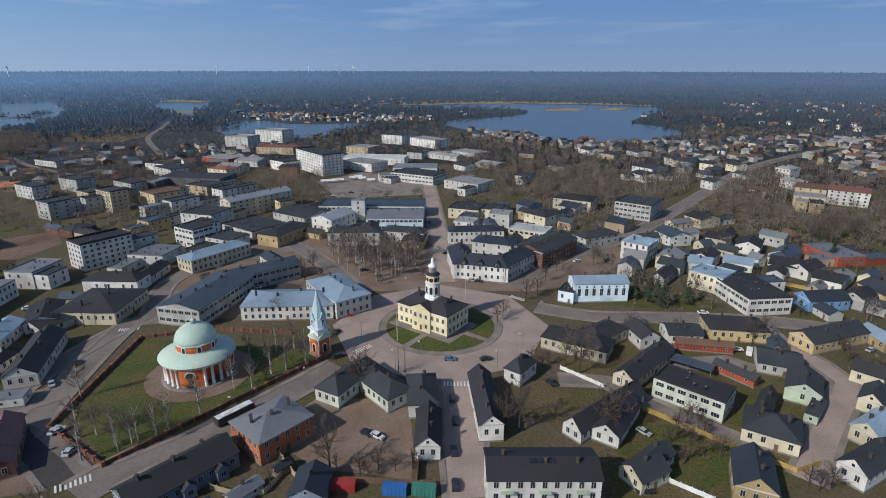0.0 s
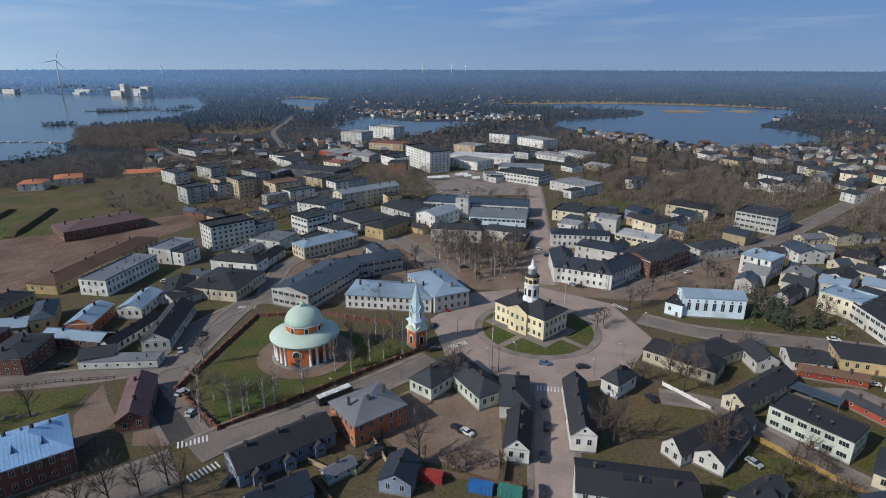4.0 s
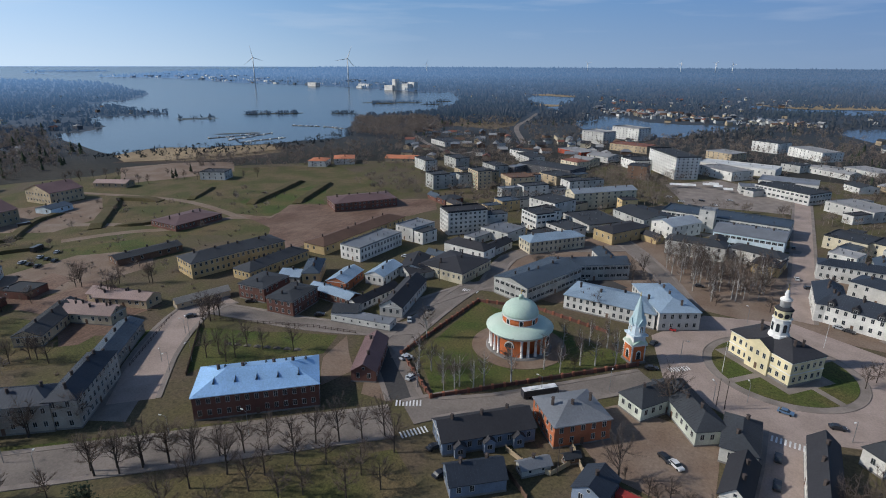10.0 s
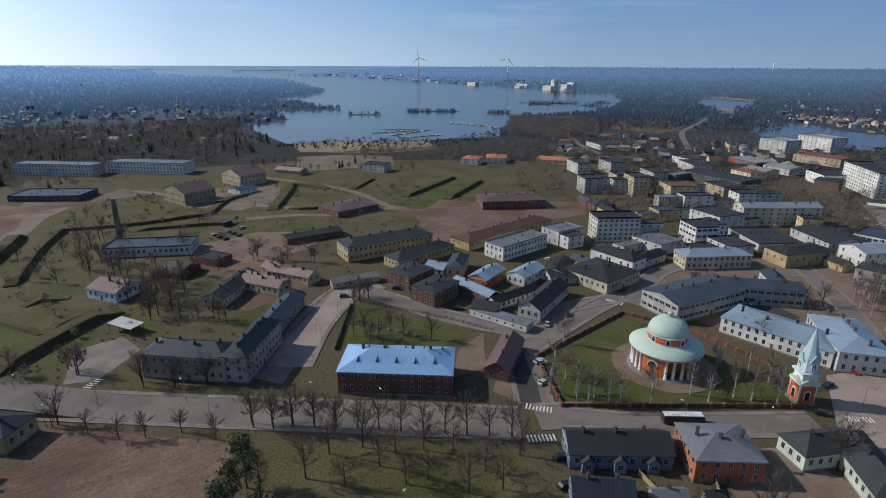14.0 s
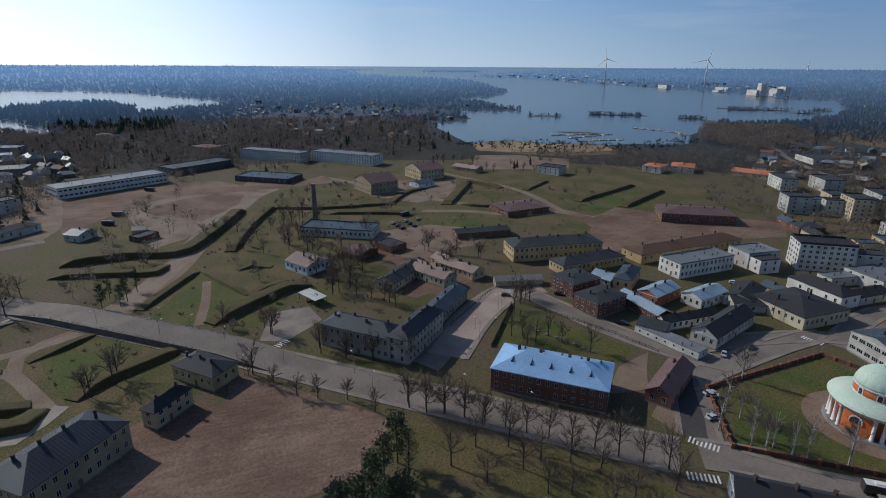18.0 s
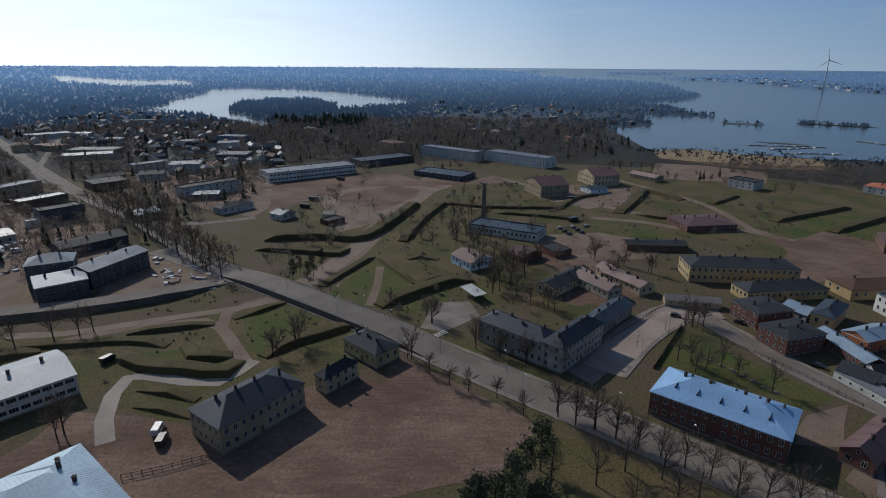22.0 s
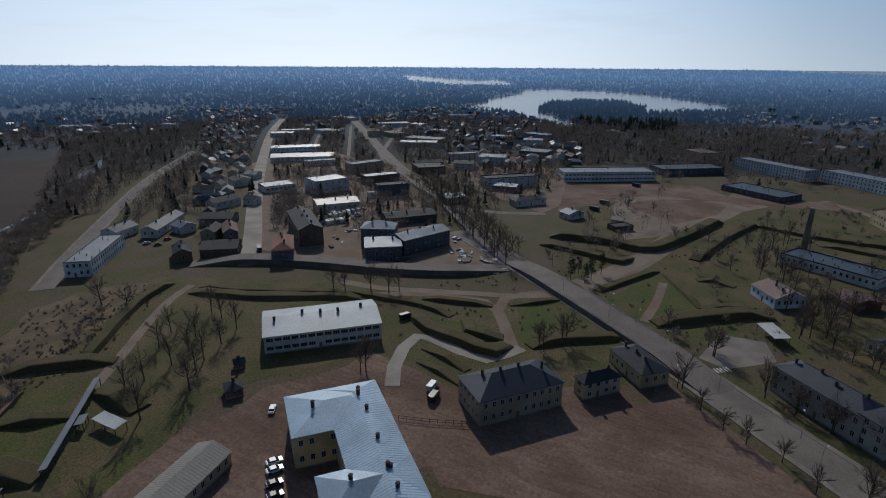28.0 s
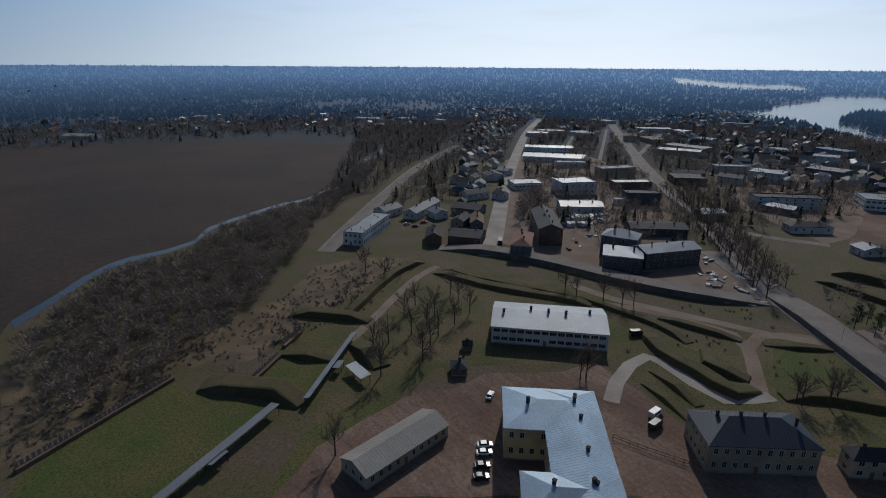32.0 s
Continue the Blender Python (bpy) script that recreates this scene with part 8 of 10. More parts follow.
def car(x, y, rot, colour):
    if colour not in BODY:
        BODY[colour] = (colour_mesh(CAR_SHELL, "body", "car " + colour), colour_mesh(CAR_ROOF, "car_roof", "car " + colour))
    ob = thing("car", x, y, rot, f"{'dark' if colour == 'dark' else colour} parked passenger car on the street", "car", "cars", 0.13)
    part("body", BODY[colour][0], None, ob)
    part("cabin", CAR_GLASS, None, ob)
    part("roof", BODY[colour][1], None, ob)
    for sx in (-1.35, 1.4):
        for sy in (-0.82, 0.82):
            part("wheel", WHEEL, None, ob, loc=(sx, sy, 0.34))
    for sy in (-0.6, 0.6):
        part("headlight", HEADLIGHT, None, ob, loc=(2.2, sy, 0.72))
    return ob


def boxy(name, label, category, x, y, rot, L, W, H, colour, cab=0.0, glass_z=(0.5, 0.85)):
    """A van, lorry or bus: a rounded body with a window band and wheels."""
    ob = thing(name, x, y, rot, label, category, "", 0.13)
    bm = bmesh.new()
    profile_body(bm, [(-L / 2, 0.4), (L / 2, 0.4), (L / 2, H * 0.5), (L / 2 - 0.25 - cab, H), (-L / 2, H)], W)
    bmesh.ops.bevel(bm, geom=bm.edges[:], offset=0.08, segments=2)
    part("body", bm, colour, ob)
    bm = bmesh.new()
    quadbox(bm, -L / 2 + 0.5, -W / 2 - 0.02, H * glass_z[0], L / 2 - 0.6 - cab, W / 2 + 0.02, H * glass_z[1])
    part("window_band", bm, "glass", ob)
    n = 3 if L > 9 else 2
    for i in range(n):
        for s in (-1, 1):
            w = part("wheel", WHEEL, None, ob, loc=(-L / 2 + L * (0.18 + 0.62 * i / (n - 1)), s * (W / 2 - 0.1), 0.42))
            w.scale = (1.25, 1.2, 1.25)
    return ob


def van(x, y, rot, colour):
    return boxy("van", f"{colour} delivery van standing on the ground", "van", x, y, rot, 5.2, 1.95, 2.3, "car " + colour, 0.8, (0.55, 0.82))


def truck(x, y, rot, colour):
    return boxy("truck", "dark green lorry with tall load box", "truck", x, y, rot, 7.5, 2.4, 3.0, "car dark", 0.3, (0.6, 0.62))


def lamp(x, y, h):
    ob = thing("street_lamp", x, y, random.Random(int(x)).uniform(0, 360), "tall grey metal street lamp with one arm", "street lamp", "street lamps")
    bm = bmesh.new()
    rod(bm, (0, 0, 0), (0, 0, h), 0.10, 0.06)
    part("pole", bm, "metal pole", ob)
    bm = bmesh.new()
    rod(bm, (0, 0, h - 0.05), (1.5, 0, h + 0.25), 0.05, 0.04)
    part("arm", bm, "metal pole", ob)
    bm = bmesh.new()
    quadbox(bm, 1.3, -0.18, h + 0.15, 2.1, 0.18, h + 0.33)
    part("lamp_head", bm, "lamp glass", ob)


def pole(x, y, h):
    bm = bmesh.new()
    rod(bm, (0, 0, 0), (0, 0, h), 0.14, 0.1)
    ob = new("utility_pole", mesh_of(bm, "utility_pole", "bark"))
    ob.location = (x, y, 0)
    tagged(ob, "weathered wooden utility pole", "pole")


def flag(x, y, h):
    ob = thing("flagpole", x, y, 30, "white flagpole with a small gilded knob", "flagpole")
    bm = bmesh.new()
    rod(bm, (0, 0, 0.2), (0, 0, h + 3), 0.09, 0.05)
    part("pole", bm, "paint", ob)
    bm = bmesh.new()
    lathe(bm, [(0.02, h + 2.9), (0.15, h + 3.05), (0.02, h + 3.2)], 8)
    part("knob", bm, "gold", ob)


def fence(pts, h, step, post, rail, label, thick=0.12, solid=False, z=0.0):
    """Posts along a line with rails or panels between them."""
    ob = new("fence")
    tagged(ob, label, "fence")
    for a, b in zip(pts, pts[1:]):
        a, b = Vector((*a, z)), Vector((*b, z))
        n = max(1, round((b - a).length / step))
        ang = math.atan2(b.y - a.y, b.x - a.x)
        bm = bmesh.new()
        quadbox(bm, -thick, -thick, 0, thick, thick, h + (0.3 if solid else 0.1))
        pm = mesh_of(bm, "post", post)
        L = (b - a).length / n
        bm = bmesh.new()
        if solid:
            quadbox(bm, thick, -0.15 if thick > 0.2 else -0.05, 0, L - thick, 0.15 if thick > 0.2 else 0.05, h)
        else:
            quadbox(bm, thick, -0.03, h * 0.35, L - thick, 0.03, h * 0.45)
        rm = mesh_of(bm, "panel" if solid else "rail", rail)
        if not solid:
            bm = bmesh.new()
            quadbox(bm, thick, -0.03, h * 0.85, L - thick, 0.03, h * 0.95)
            rm2 = mesh_of(bm, "rail", rail)
        for i in range(n):
            p = a.lerp(b, i / n)
            part("post", pm, None, ob, loc=p, rz=ang)
            part("panel" if solid else "rail", rm, None, ob, loc=p, rz=ang)
            if not solid:
                part("rail", rm2, None, ob, loc=p, rz=ang)
        part("post", pm, None, ob, loc=b, rz=ang)
    return ob


def shelter(x, y, rot, L, D, h, roof, label, posts=4):
    """An open roof on posts."""
    ob = thing("shelter", x, y, rot, label, "shelter")
    bm = bmesh.new()
    v = [bm.verts.new(p) for p in ((-L / 2, -D / 2, h - 0.35), (L / 2, -D / 2, h - 0.35), (L / 2, D / 2, h), (-L / 2, D / 2, h))]
    w = [bm.verts.new((q.co.x, q.co.y, q.co.z + 0.14)) for q in v]
    bm.faces.new(v[::-1])
    bm.faces.new(w)
    for i in range(4):
        bm.faces.new((v[i], v[(i + 1) % 4], w[(i + 1) % 4], w[i]))
    part("roof", bm, roof, ob)
    for i in range(posts):
        for s in (-1, 1):
            u = -L / 2 + 0.4 + (L - 0.8) * i / (posts - 1)
            bm = bmesh.new()
            quadbox(bm, u - 0.08, s * (D / 2 - 0.3) - 0.08, 0, u + 0.08, s * (D / 2 - 0.3) + 0.08, h - 0.2)
            part("post", bm, "bark", ob)
    return ob


def container(x, y, rot, colour, label):
    ob = thing("container", x, y, rot, label, "container")
    bm = bmesh.new()
    n = 24
    pts = []
    for i in range(n + 1):
        d = 0.06 if (i // 2) % 2 else 0.0
        pts.append((-3 + 6 * i / n, d))
    lo = [bm.verts.new((x0, -1.2 + d, 0.1)) for x0, d in pts] + [bm.verts.new((x0, 1.2 - d, 0.1)) for x0, d in reversed(pts)]
    up = [bm.verts.new((v.co.x, v.co.y, 2.6)) for v in lo]
    for i in range(len(lo)):
        j = (i + 1) % len(lo)
        bm.faces.new((lo[i], lo[j], up[j], up[i]))
    bm.faces.new(up)
    bm.faces.new(lo[::-1])
    part("body", bm, colour, ob)
    for s in (-1, 1):
        bm = bmesh.new()
        quadbox(bm, 3.0, min(0, s * 1.12), 0.15, 3.06, max(0, s * 1.12), 2.5)
        part("door", bm, colour, ob)


def crossing(x, y, rot, width, length=3.0, n=7):
    """Painted bars across a street."""
    ob = tagged(thing("crossing", x, y, rot, "", ""), "white painted zebra crossing on the street", "crossing")
    bm = bmesh.new()
    quadbox(bm, -0.25, -length / 2, 0.17, 0.25, length / 2, 0.185)
    me = mesh_of(bm, "bar", "paint")
    for i in range(n):
        part("bar", me, None, ob, loc=(-width / 2 + width * (i + 0.5) / n, 0, 0))


for i in range(13):
    t = i / 12
    tree("lime", -141.2 + 52.4 * t, 42.6 + 54.7 * t, 1.1, "row of trees along the road")
mat("container red", (0.30, 0.04, 0.035), 0.6, 0.1, 0.6)
mat("container blue", (0.03, 0.13, 0.36), 0.6, 0.1, 0.6)
mat("container green", (0.05, 0.20, 0.16), 0.6, 0.1, 0.6)
mat("yellow planks", (0.46, 0.31, 0.10), 0.85, 0.2, 1.2)
for k, (x, y) in enumerate([(-281, -236), (-272, -228), (-284, -235), (-275, -226), (-288, -234), (-278, -225), (-292, -233), (-281, -223), (-296, -232), (-283, -221), (-299, -231), (-286, -219), (-303, -230), (-307, -229), (-311, -228)]):
    container(x, y, 50, ("paint", "roof grey", "wall white")[k % 3], "pale grey site container in a row")
container(-24.6, 112.0, -5, "container red", "rusty red shipping container in the yard")
container(-11.8, 110.6, -5, "container blue", "blue shipping container in the yard")
container(-4.6, 110.4, -5, "container green", "green shipping container in the yard")
fence([(-114.6, 136.0), (-89.5, 120.0), (-42.5, 178.0)], 1.3, 4.2, "churchyard brick", "wall brick", "orange brick churchyard wall with square pillars", 0.42, True)
fence([(-114.6, 136.0), (-116.9, 192.0), (-92, 200), (-60, 196)], 1.3, 4.2, "churchyard brick", "wall brick", "orange brick churchyard wall with square pillars", 0.42, True)
fence([(61.6, 145.5), (71.1, 136.2), (82.1, 126.1)], 1.7, 2.4, "yellow planks", "yellow planks", "yellow wooden plank fence", 0.1, True)
fence([(-117.5, -74.6), (-120.3, -65.6), (-124.7, -54.8)], 1.6, 2.2, "rusty iron", "rusty iron", "dark iron fence across the yard", 0.08)
fence([(-164.2, 82.5), (-195.5, 107.1)], 1.4, 2.5, "rusty iron", "wall brown", "dark wooden fence along the street", 0.1, True)
fence([(-196.3, 111.6), (-156.6, 132.1), (-139.1, 138.0)], 1.3, 2.6, "rusty iron", "rusty iron", "dark picket fence along the lawn", 0.09)
fence([(-185.8, 74.6), (-212.1, 104.6)], 1.3, 2.6, "rusty iron", "rusty iron", "dark railing along the street", 0.09)
fence([(-246.5, -60.5), (-226.5, -37), (-200, -6)], 1.0, 3.0, "metal pole", "metal pole", "grey steel bridge railing", 0.06, False, 2.55)
fence([(-247.0, -81.5), (-217, -45.0), (-194, -18.5)], 1.0, 3.0, "metal pole", "metal pole", "grey steel bridge railing", 0.06, False, 2.55)
shelter(-71.3, -155.6, 42.4, 44.5, 2.0, 3.0, "roof zinc", "long narrow grey roof of the shooting range", 9)
shelter(-28.0, -133.0, 29.5, 42.0, 3.2, 3.0, "roof zinc", "long narrow grey roof of the shooting range", 9)
shelter(-25.0, -129.5, 29.5, 6.0, 3.0, 2.9, "roof zinc", "short grey roof of the shooting range", 3)
shelter(-72.0, -153.0, 42.4, 5.0, 2.5, 2.9, "roof zinc", "short grey roof of the shooting range", 3)
shelter(-75.5, -145.5, 90, 10.5, 4.0, 3.0, "roof white", "small white flat shelter roof", 3)
shelter(-229.0, 26.3, 26, 13.2, 6.2, 3.5, "roof white", "white flat filling-station canopy", 3)


def target_wall(ax, ay, bx, by, count):
    """A dark bank of boards with a row of white target frames on it."""
    a, b = Vector((ax, ay, 0)), Vector((bx, by, 0))
    ob = thing("target_wall", ax, ay, math.degrees(math.atan2(by - ay, bx - ax)), "dark board wall with a row of pale target frames", "target wall")
    L = (b - a).length
    bm = bmesh.new()
    profile_body(bm, [(0, 0), (L, 0), (L, 1.2), (0, 1.2)], 1.6)
    part("bank", bm, "wall brown", ob)
    bm = bmesh.new()
    quadbox(bm, -0.45, -0.06, 0, 0.45, 0.06, 1.5)
    me = mesh_of(bm, "target", "pavers")
    for i in range(count):
        part("target", me, None, ob, loc=(L * (i + 0.5) / count, 0.4, 1.2))


target_wall(17.0, -157.5, -25.5, -180.7, 34)
target_wall(-44.6, -162.3, -59.6, -174.2, 12)
target_wall(-63.1, -179.6, -73.2, -187.3, 9)
bus = boxy("bus", "dark blue city bus with white roof on the street", "bus", -62.2, 141.4, 49.9, 12.0, 2.55, 2.9, "car dark", 0.1, (0.42, 0.85))
bm = bmesh.new()
quadbox(bm, -5.85, -1.16, 2.86, 5.5, 1.16, 2.98)
quadbox(bm, -3.6, -0.7, 2.98, -1.2, 0.7, 3.2)
quadbox(bm, 1.0, -0.6, 2.98, 2.6, 0.6, 3.15)
part("roof", bm, "car white", bus, "white roof with two air units")
crossing(5.0, 160.2, 0, 10, 3.0, 9)
crossing(-93.4, 113.7, 35, 8.5, 3.0, 8)
crossing(-83.3, 103.5, 57, 8.5, 3.0, 8)
crossing(-30, 184, 45, 8, 2.6, 8)
crossing(-126, 200, 10, 8, 2.6, 8)
crossing(-192, 8, 130, 11, 3.0, 9)
crossing(34, 232, -40, 8, 2.6, 8)

# gardens: sheds and shrubs between the houses
grng = random.Random(21)
for i in range(90):
    x, y = grng.uniform(-60, 180), grng.uniform(105, 260)
    if clear(x, y, 1.5) and math.hypot(x - SQX, y - SQY) > 46:
        tree("small", x, y, grng.uniform(0.5, 1.1))

fence([(41.0, 170.0), (53.0, 158.0)], 1.4, 2.5, "paint", "paint", "white wooden plank fence along the lane", 0.09, True)
fence([(55.5, 116.0), (66.0, 108.0)], 1.4, 2.5, "paint", "paint", "white wooden plank fence round a garden", 0.09, True)
fence([(-28.0, 114.6), (-2.0, 113.0)], 1.8, 2.6, "wall brown", "wall brown", "dark wooden yard fence", 0.1, True)
fence([(-44.0, 124.0), (-37.5, 115.5), (-30.0, 113.5)], 1.8, 2.6, "wall tan", "wall tan", "pale plastered yard wall", 0.14, True)
fence([(-6.5, 112.0), (-6.0, 150.0)], 1.8, 2.6, "wall brown", "wall brown", "dark wooden yard fence", 0.1, True)
fence([(84.0, 125.0), (92.0, 118.0), (100.0, 121.0)], 1.6, 2.5, "yellow planks", "yellow planks", "yellow wooden plank fence", 0.1, True)
fence([(150, 262), (178, 238), (206, 214)], 1.8, 2.8, "yellow planks", "yellow planks", "yellow wooden plank fence", 0.1, True)
for i in range(8):
    t = (i + 0.5) / 8
    bm = bmesh.new()
    profile_body(bm, [(-0.7, 0), (0.7, 0), (0, 1.0)], 1.2)
    ob = new("flower_bed", mesh_of(bm, "flower_bed", "stone"))
    ob.location, ob.rotation_euler, ob.scale = (-174 + 28 * t, 103 + 14 * t, 0.05), (0, 0, 0.5), (2.0, 1.4, 0.5)
    tagged(ob, "low stone-edged mound on the lawn", "mound", "mounds on the lawn")

fence([(-56, 106), (-45, 99)], 1.6, 2.5, "wall brown", "wall brown", "dark wooden yard fence", 0.09, True)
fence([(-58, 112), (-52, 110), (-44, 110), (-41, 118)], 1.6, 2.5, "wall tan", "wall tan", "pale wooden yard fence", 0.09, True)

# ---- trees, vehicles, lamps ----
tree("pine", -116.1, 32.0, 1.05)
tree("pine", -109.1, 32.9, 1.05)
tree("pine", -112.5, 27.4, 1.05)
tree("birch", -91.6, 129.3, 1.1)
tree("birch", -85.4, 127.3, 1.1)
tree("birch", -80.8, 131.2, 1.1)
tree("birch", -98.9, 133.0, 1.1)
tree("birch", -62.6, 157.5, 1.1)
tree("birch", -58.9, 166.4, 1.1)
tree("birch", -54.6, 169.1, 1.1)
tree("birch", -48.6, 172.7, 1.1)
tree("birch", -68.9, 174.9, 1.1)
tree("birch", -61.6, 182.0, 1.1)
tree("birch", -55.6, 184.1, 1.1)
tree("birch", -115.1, 151.8, 1.1)
tree("birch", -96.6, 122.3, 1.1)
tree("birch", -85.8, 130.8, 1.1)
tree("birch", -88.7, 125.9, 1.1)
tree("birch", -79.3, 135.4, 1.1)
tree("birch", -68.1, 156.7, 1.1)
tree("birch", -103.3, 132.0, 1.1)
tree("birch", -73.3, 142.8, 1.1)
tree("lime", -110.0, 44.8, 1.05)
tree("lime", -101.4, 51.2, 1.05)
tree("lime", -102.2, 61.9, 1.05)
tree("lime", -92.6, 63.5, 1.05)
tree("lime", -90.3, 68.8, 1.05)
tree("lime", -93.7, 79.7, 1.05)
tree("lime", -80.5, 73.7, 1.05)
tree("lime", -83.5, 82.1, 1.05)
tree("lime", -76.1, 81.2, 1.05)
tree("lime", -82.3, 93.7, 1.05)
tree("lime", -114.7, 53.9, 1.05)
tree("lime", -111.5, 62.3, 1.05)
tree("lime", -103.4, 67.7, 1.05)
tree("lime", -100.0, 74.6, 1.05)
tree("lime", -169.4, 93.4, 0.9)
tree("lime", -168.0, 97.5, 0.9)
tree("lime", -161.3, 99.5, 0.9)
tree("lime", -157.8, 108.7, 0.9)
tree("lime", -148.6, 115.2, 0.9)
tree("lime", -164.5, 106.8, 0.9)
tree("lime", -161.2, 95.7, 0.9)
tree("lime", -237.2, 36.6, 1.0)
tree("lime", -249.8, 40.7, 1.0)
tree("lime", -203.0, 6.5, 1.0)
tree("lime", -185.6, 22.5, 1.0)
tree("lime", -176.4, 30.7, 1.0)
tree("lime", -169.8, 38.7, 1.0)
tree("lime", -163.9, 48.8, 1.0)
tree("lime", -298.7, 36.3, 1.0)
tree("lime", -289.6, 38.0, 1.0)
tree("lime", -274.1, 65.3, 1.0)
tree("lime", -318.1, 71.1, 1.0)
tree("lime", -216.4, 57.7, 1.0)
tree("lime", -276.3, 97.3, 1.0)
tree("lime", -256.6, 118.8, 1.0)
tree("lime", -29.1, 117.7, 1.3)
tree("lime", 18.2, 134.8, 1.3)
tree("lime", 46.8, 134.9, 1.3)
tree("lime", 46.9, 166.8, 1.3)
tree("lime", 43.2, 172.1, 1.3)
tree("lime", -26.5, 156.8, 1.3)
tree("lime", 22.0, 134.8, 1.3)
tree("lime", 48.9, 133.6, 1.3)
tree("small", 67.6, 135.7, 1.0)
tree("small", 68.7, 128.7, 1.0)
tree("small", 74.9, 133.6, 1.0)
tree("small", 62.4, 128.6, 1.0)
tree("small", 73.9, 126.3, 1.0)
tree("small", 72.2, 138.9, 1.0)
tree("small", 74.4, 136.3, 1.0)
tree("small", -12.3, 118.3, 1.0)
tree("small", -7.9, 119.4, 1.0)
tree("small", -16.8, 118.9, 1.0)
tree("small", 93.7, 111.5, 1.0)
tree("small", 92.2, 113.4, 1.0)
tree("small", 96.8, 111.9, 1.0)
tree("small", 30.8, 113.3, 1.0)
tree("small", 147.7, 181.7, 1.0)
tree("small", 145.4, 175.5, 1.0)
tree("small", 146.0, 183.9, 1.0)
tree("small", 119.0, 175.4, 1.0)
tree("small", 151.5, 213.5, 1.0)
tree("small", 154.9, 225.2, 1.0)
tree("small", 54.1, 192.6, 1.0)
tree("small", 31.7, 175.2, 1.0)
tree("small", 35.1, 171.3, 1.0)
tree("lime", 37.4, 229.8, 0.9)
tree("lime", 43.6, 236.4, 0.9)
tree("lime", 22.4, 206.5, 0.9)
tree("lime", 50.3, 252.0, 0.9)
tree("lime", 58.9, 267.9, 0.9)
tree("lime", 81.9, 295.4, 0.9)
tree("lime", 80.2, 276.6, 0.9)
tree("lime", 25.4, 213.0, 0.9)
tree("lime", 112.4, 238.0, 0.9)
tree("lime", 116.3, 234.7, 0.9)
tree("lime", 91.5, 192.7, 0.9)
tree("lime", -72.3, 259.2, 0.9)
tree("lime", -67.6, 251.6, 0.9)
tree("lime", -67.0, 267.4, 0.9)
tree("lime", -75.1, 212.7, 0.9)
tree("lime", -69.5, 210.0, 0.9)
tree("lime", 117.7, 188.2, 0.9)
tree("lime", 124.5, 192.8, 0.9)
tree("birch", -55.4, 276.0, 1.1)
tree("birch", -49.4, 267.5, 1.1)
tree("birch", -47.0, 280.5, 1.1)
tree("birch", -40.9, 269.2, 1.1)
tree("birch", -38.4, 285.2, 1.1)
tree("birch", -31.9, 267.5, 1.1)
tree("birch", -28.4, 277.9, 1.1)
tree("birch", -23.2, 269.2, 1.1)
tree("birch", -19.7, 283.4, 1.1)
tree("birch", -14.7, 276.2, 1.1)
tree("birch", -42.8, 294.8, 1.1)
tree("birch", -30.2, 296.9, 1.1)
tree("birch", -51.6, 289.9, 1.1)
tree("birch", -33.7, 257.8, 1.1)
tree("birch", -23.9, 259.4, 1.1)
tree("birch", -60.1, 285.1, 1.1)
tree("lime", -368.8, -199.1, 1.45)
tree("lime", -348.9, -179.3, 1.45)
tree("lime", -326.9, -160.2, 1.45)
tree("lime", -304.8, -141.2, 1.45)
tree("lime", -290.2, -128.1, 1.45)
tree("lime", -277.6, -115.8, 1.45)
tree("lime", -264.9, -104.3, 1.45)
tree("lime", -255.9, -94.1, 1.45)
tree("lime", -375.8, -193.9, 1.45)
tree("lime", -356.2, -174.7, 1.45)
tree("lime", -333.8, -154.0, 1.45)
tree("lime", -312.3, -136.2, 1.45)
tree("lime", -293.3, -120.5, 1.45)
tree("lime", -279.4, -107.6, 1.45)
tree("lime", -107.4, -160.9, 1.15)
tree("lime", -107.9, -149.1, 1.15)
tree("lime", -82.0, -141.8, 1.15)
tree("lime", -99.2, -141.6, 1.15)
tree("lime", -51.5, -114.7, 1.15)
tree("lime", -113.4, -175.5, 1.15)
tree("lime", -117.0, -164.2, 1.15)
tree("lime", -114.8, -153.5, 1.15)
tree("lime", -96.1, -159.6, 1.15)
tree("lime", -88.6, -158.0, 1.15)
tree("lime", -123.7, -182.2, 1.15)
tree("lime", -125.8, -171.0, 1.15)
tree("lime", -127.1, -231.5, 1.15)
tree("lime", -129.4, -216.9, 1.15)
tree("lime", -134.4, -100.2, 1.15)
tree("lime", -136.9, -99.8, 1.15)
tree("lime", -178.3, -49.5, 1.15)
tree("lime", -184.3, -44.3, 1.15)
tree("lime", -188.6, -43.7, 1.15)
tree("lime", -178.4, -51.2, 1.15)
tree("lime", -143.9, -183.0, 1.15)
tree("lime", -141.4, -174.3, 1.15)
tree("lime", -137.9, -162.2, 1.15)
tree("lime", -126.0, -157.5, 1.15)
tree("lime", -186.3, -152.0, 1.15)
tree("lime", -187.1, -146.0, 1.15)
tree("lime", -193.4, -136.1, 1.15)
tree("lime", -196.8, -128.6, 1.15)
tree("lime", -200.9, -125.6, 1.15)
tree("lime", -209.1, 4.7, 1.0)
tree("lime", -175.2, -1.5, 1.0)
tree("lime", -181.0, 22.3, 1.0)
tree("lime", -174.4, 30.0, 1.0)
tree("lime", -229.6, 46.1, 1.0)
tree("lime", -233.2, 35.6, 1.0)
tree("lime", -170.4, 39.2, 1.0)
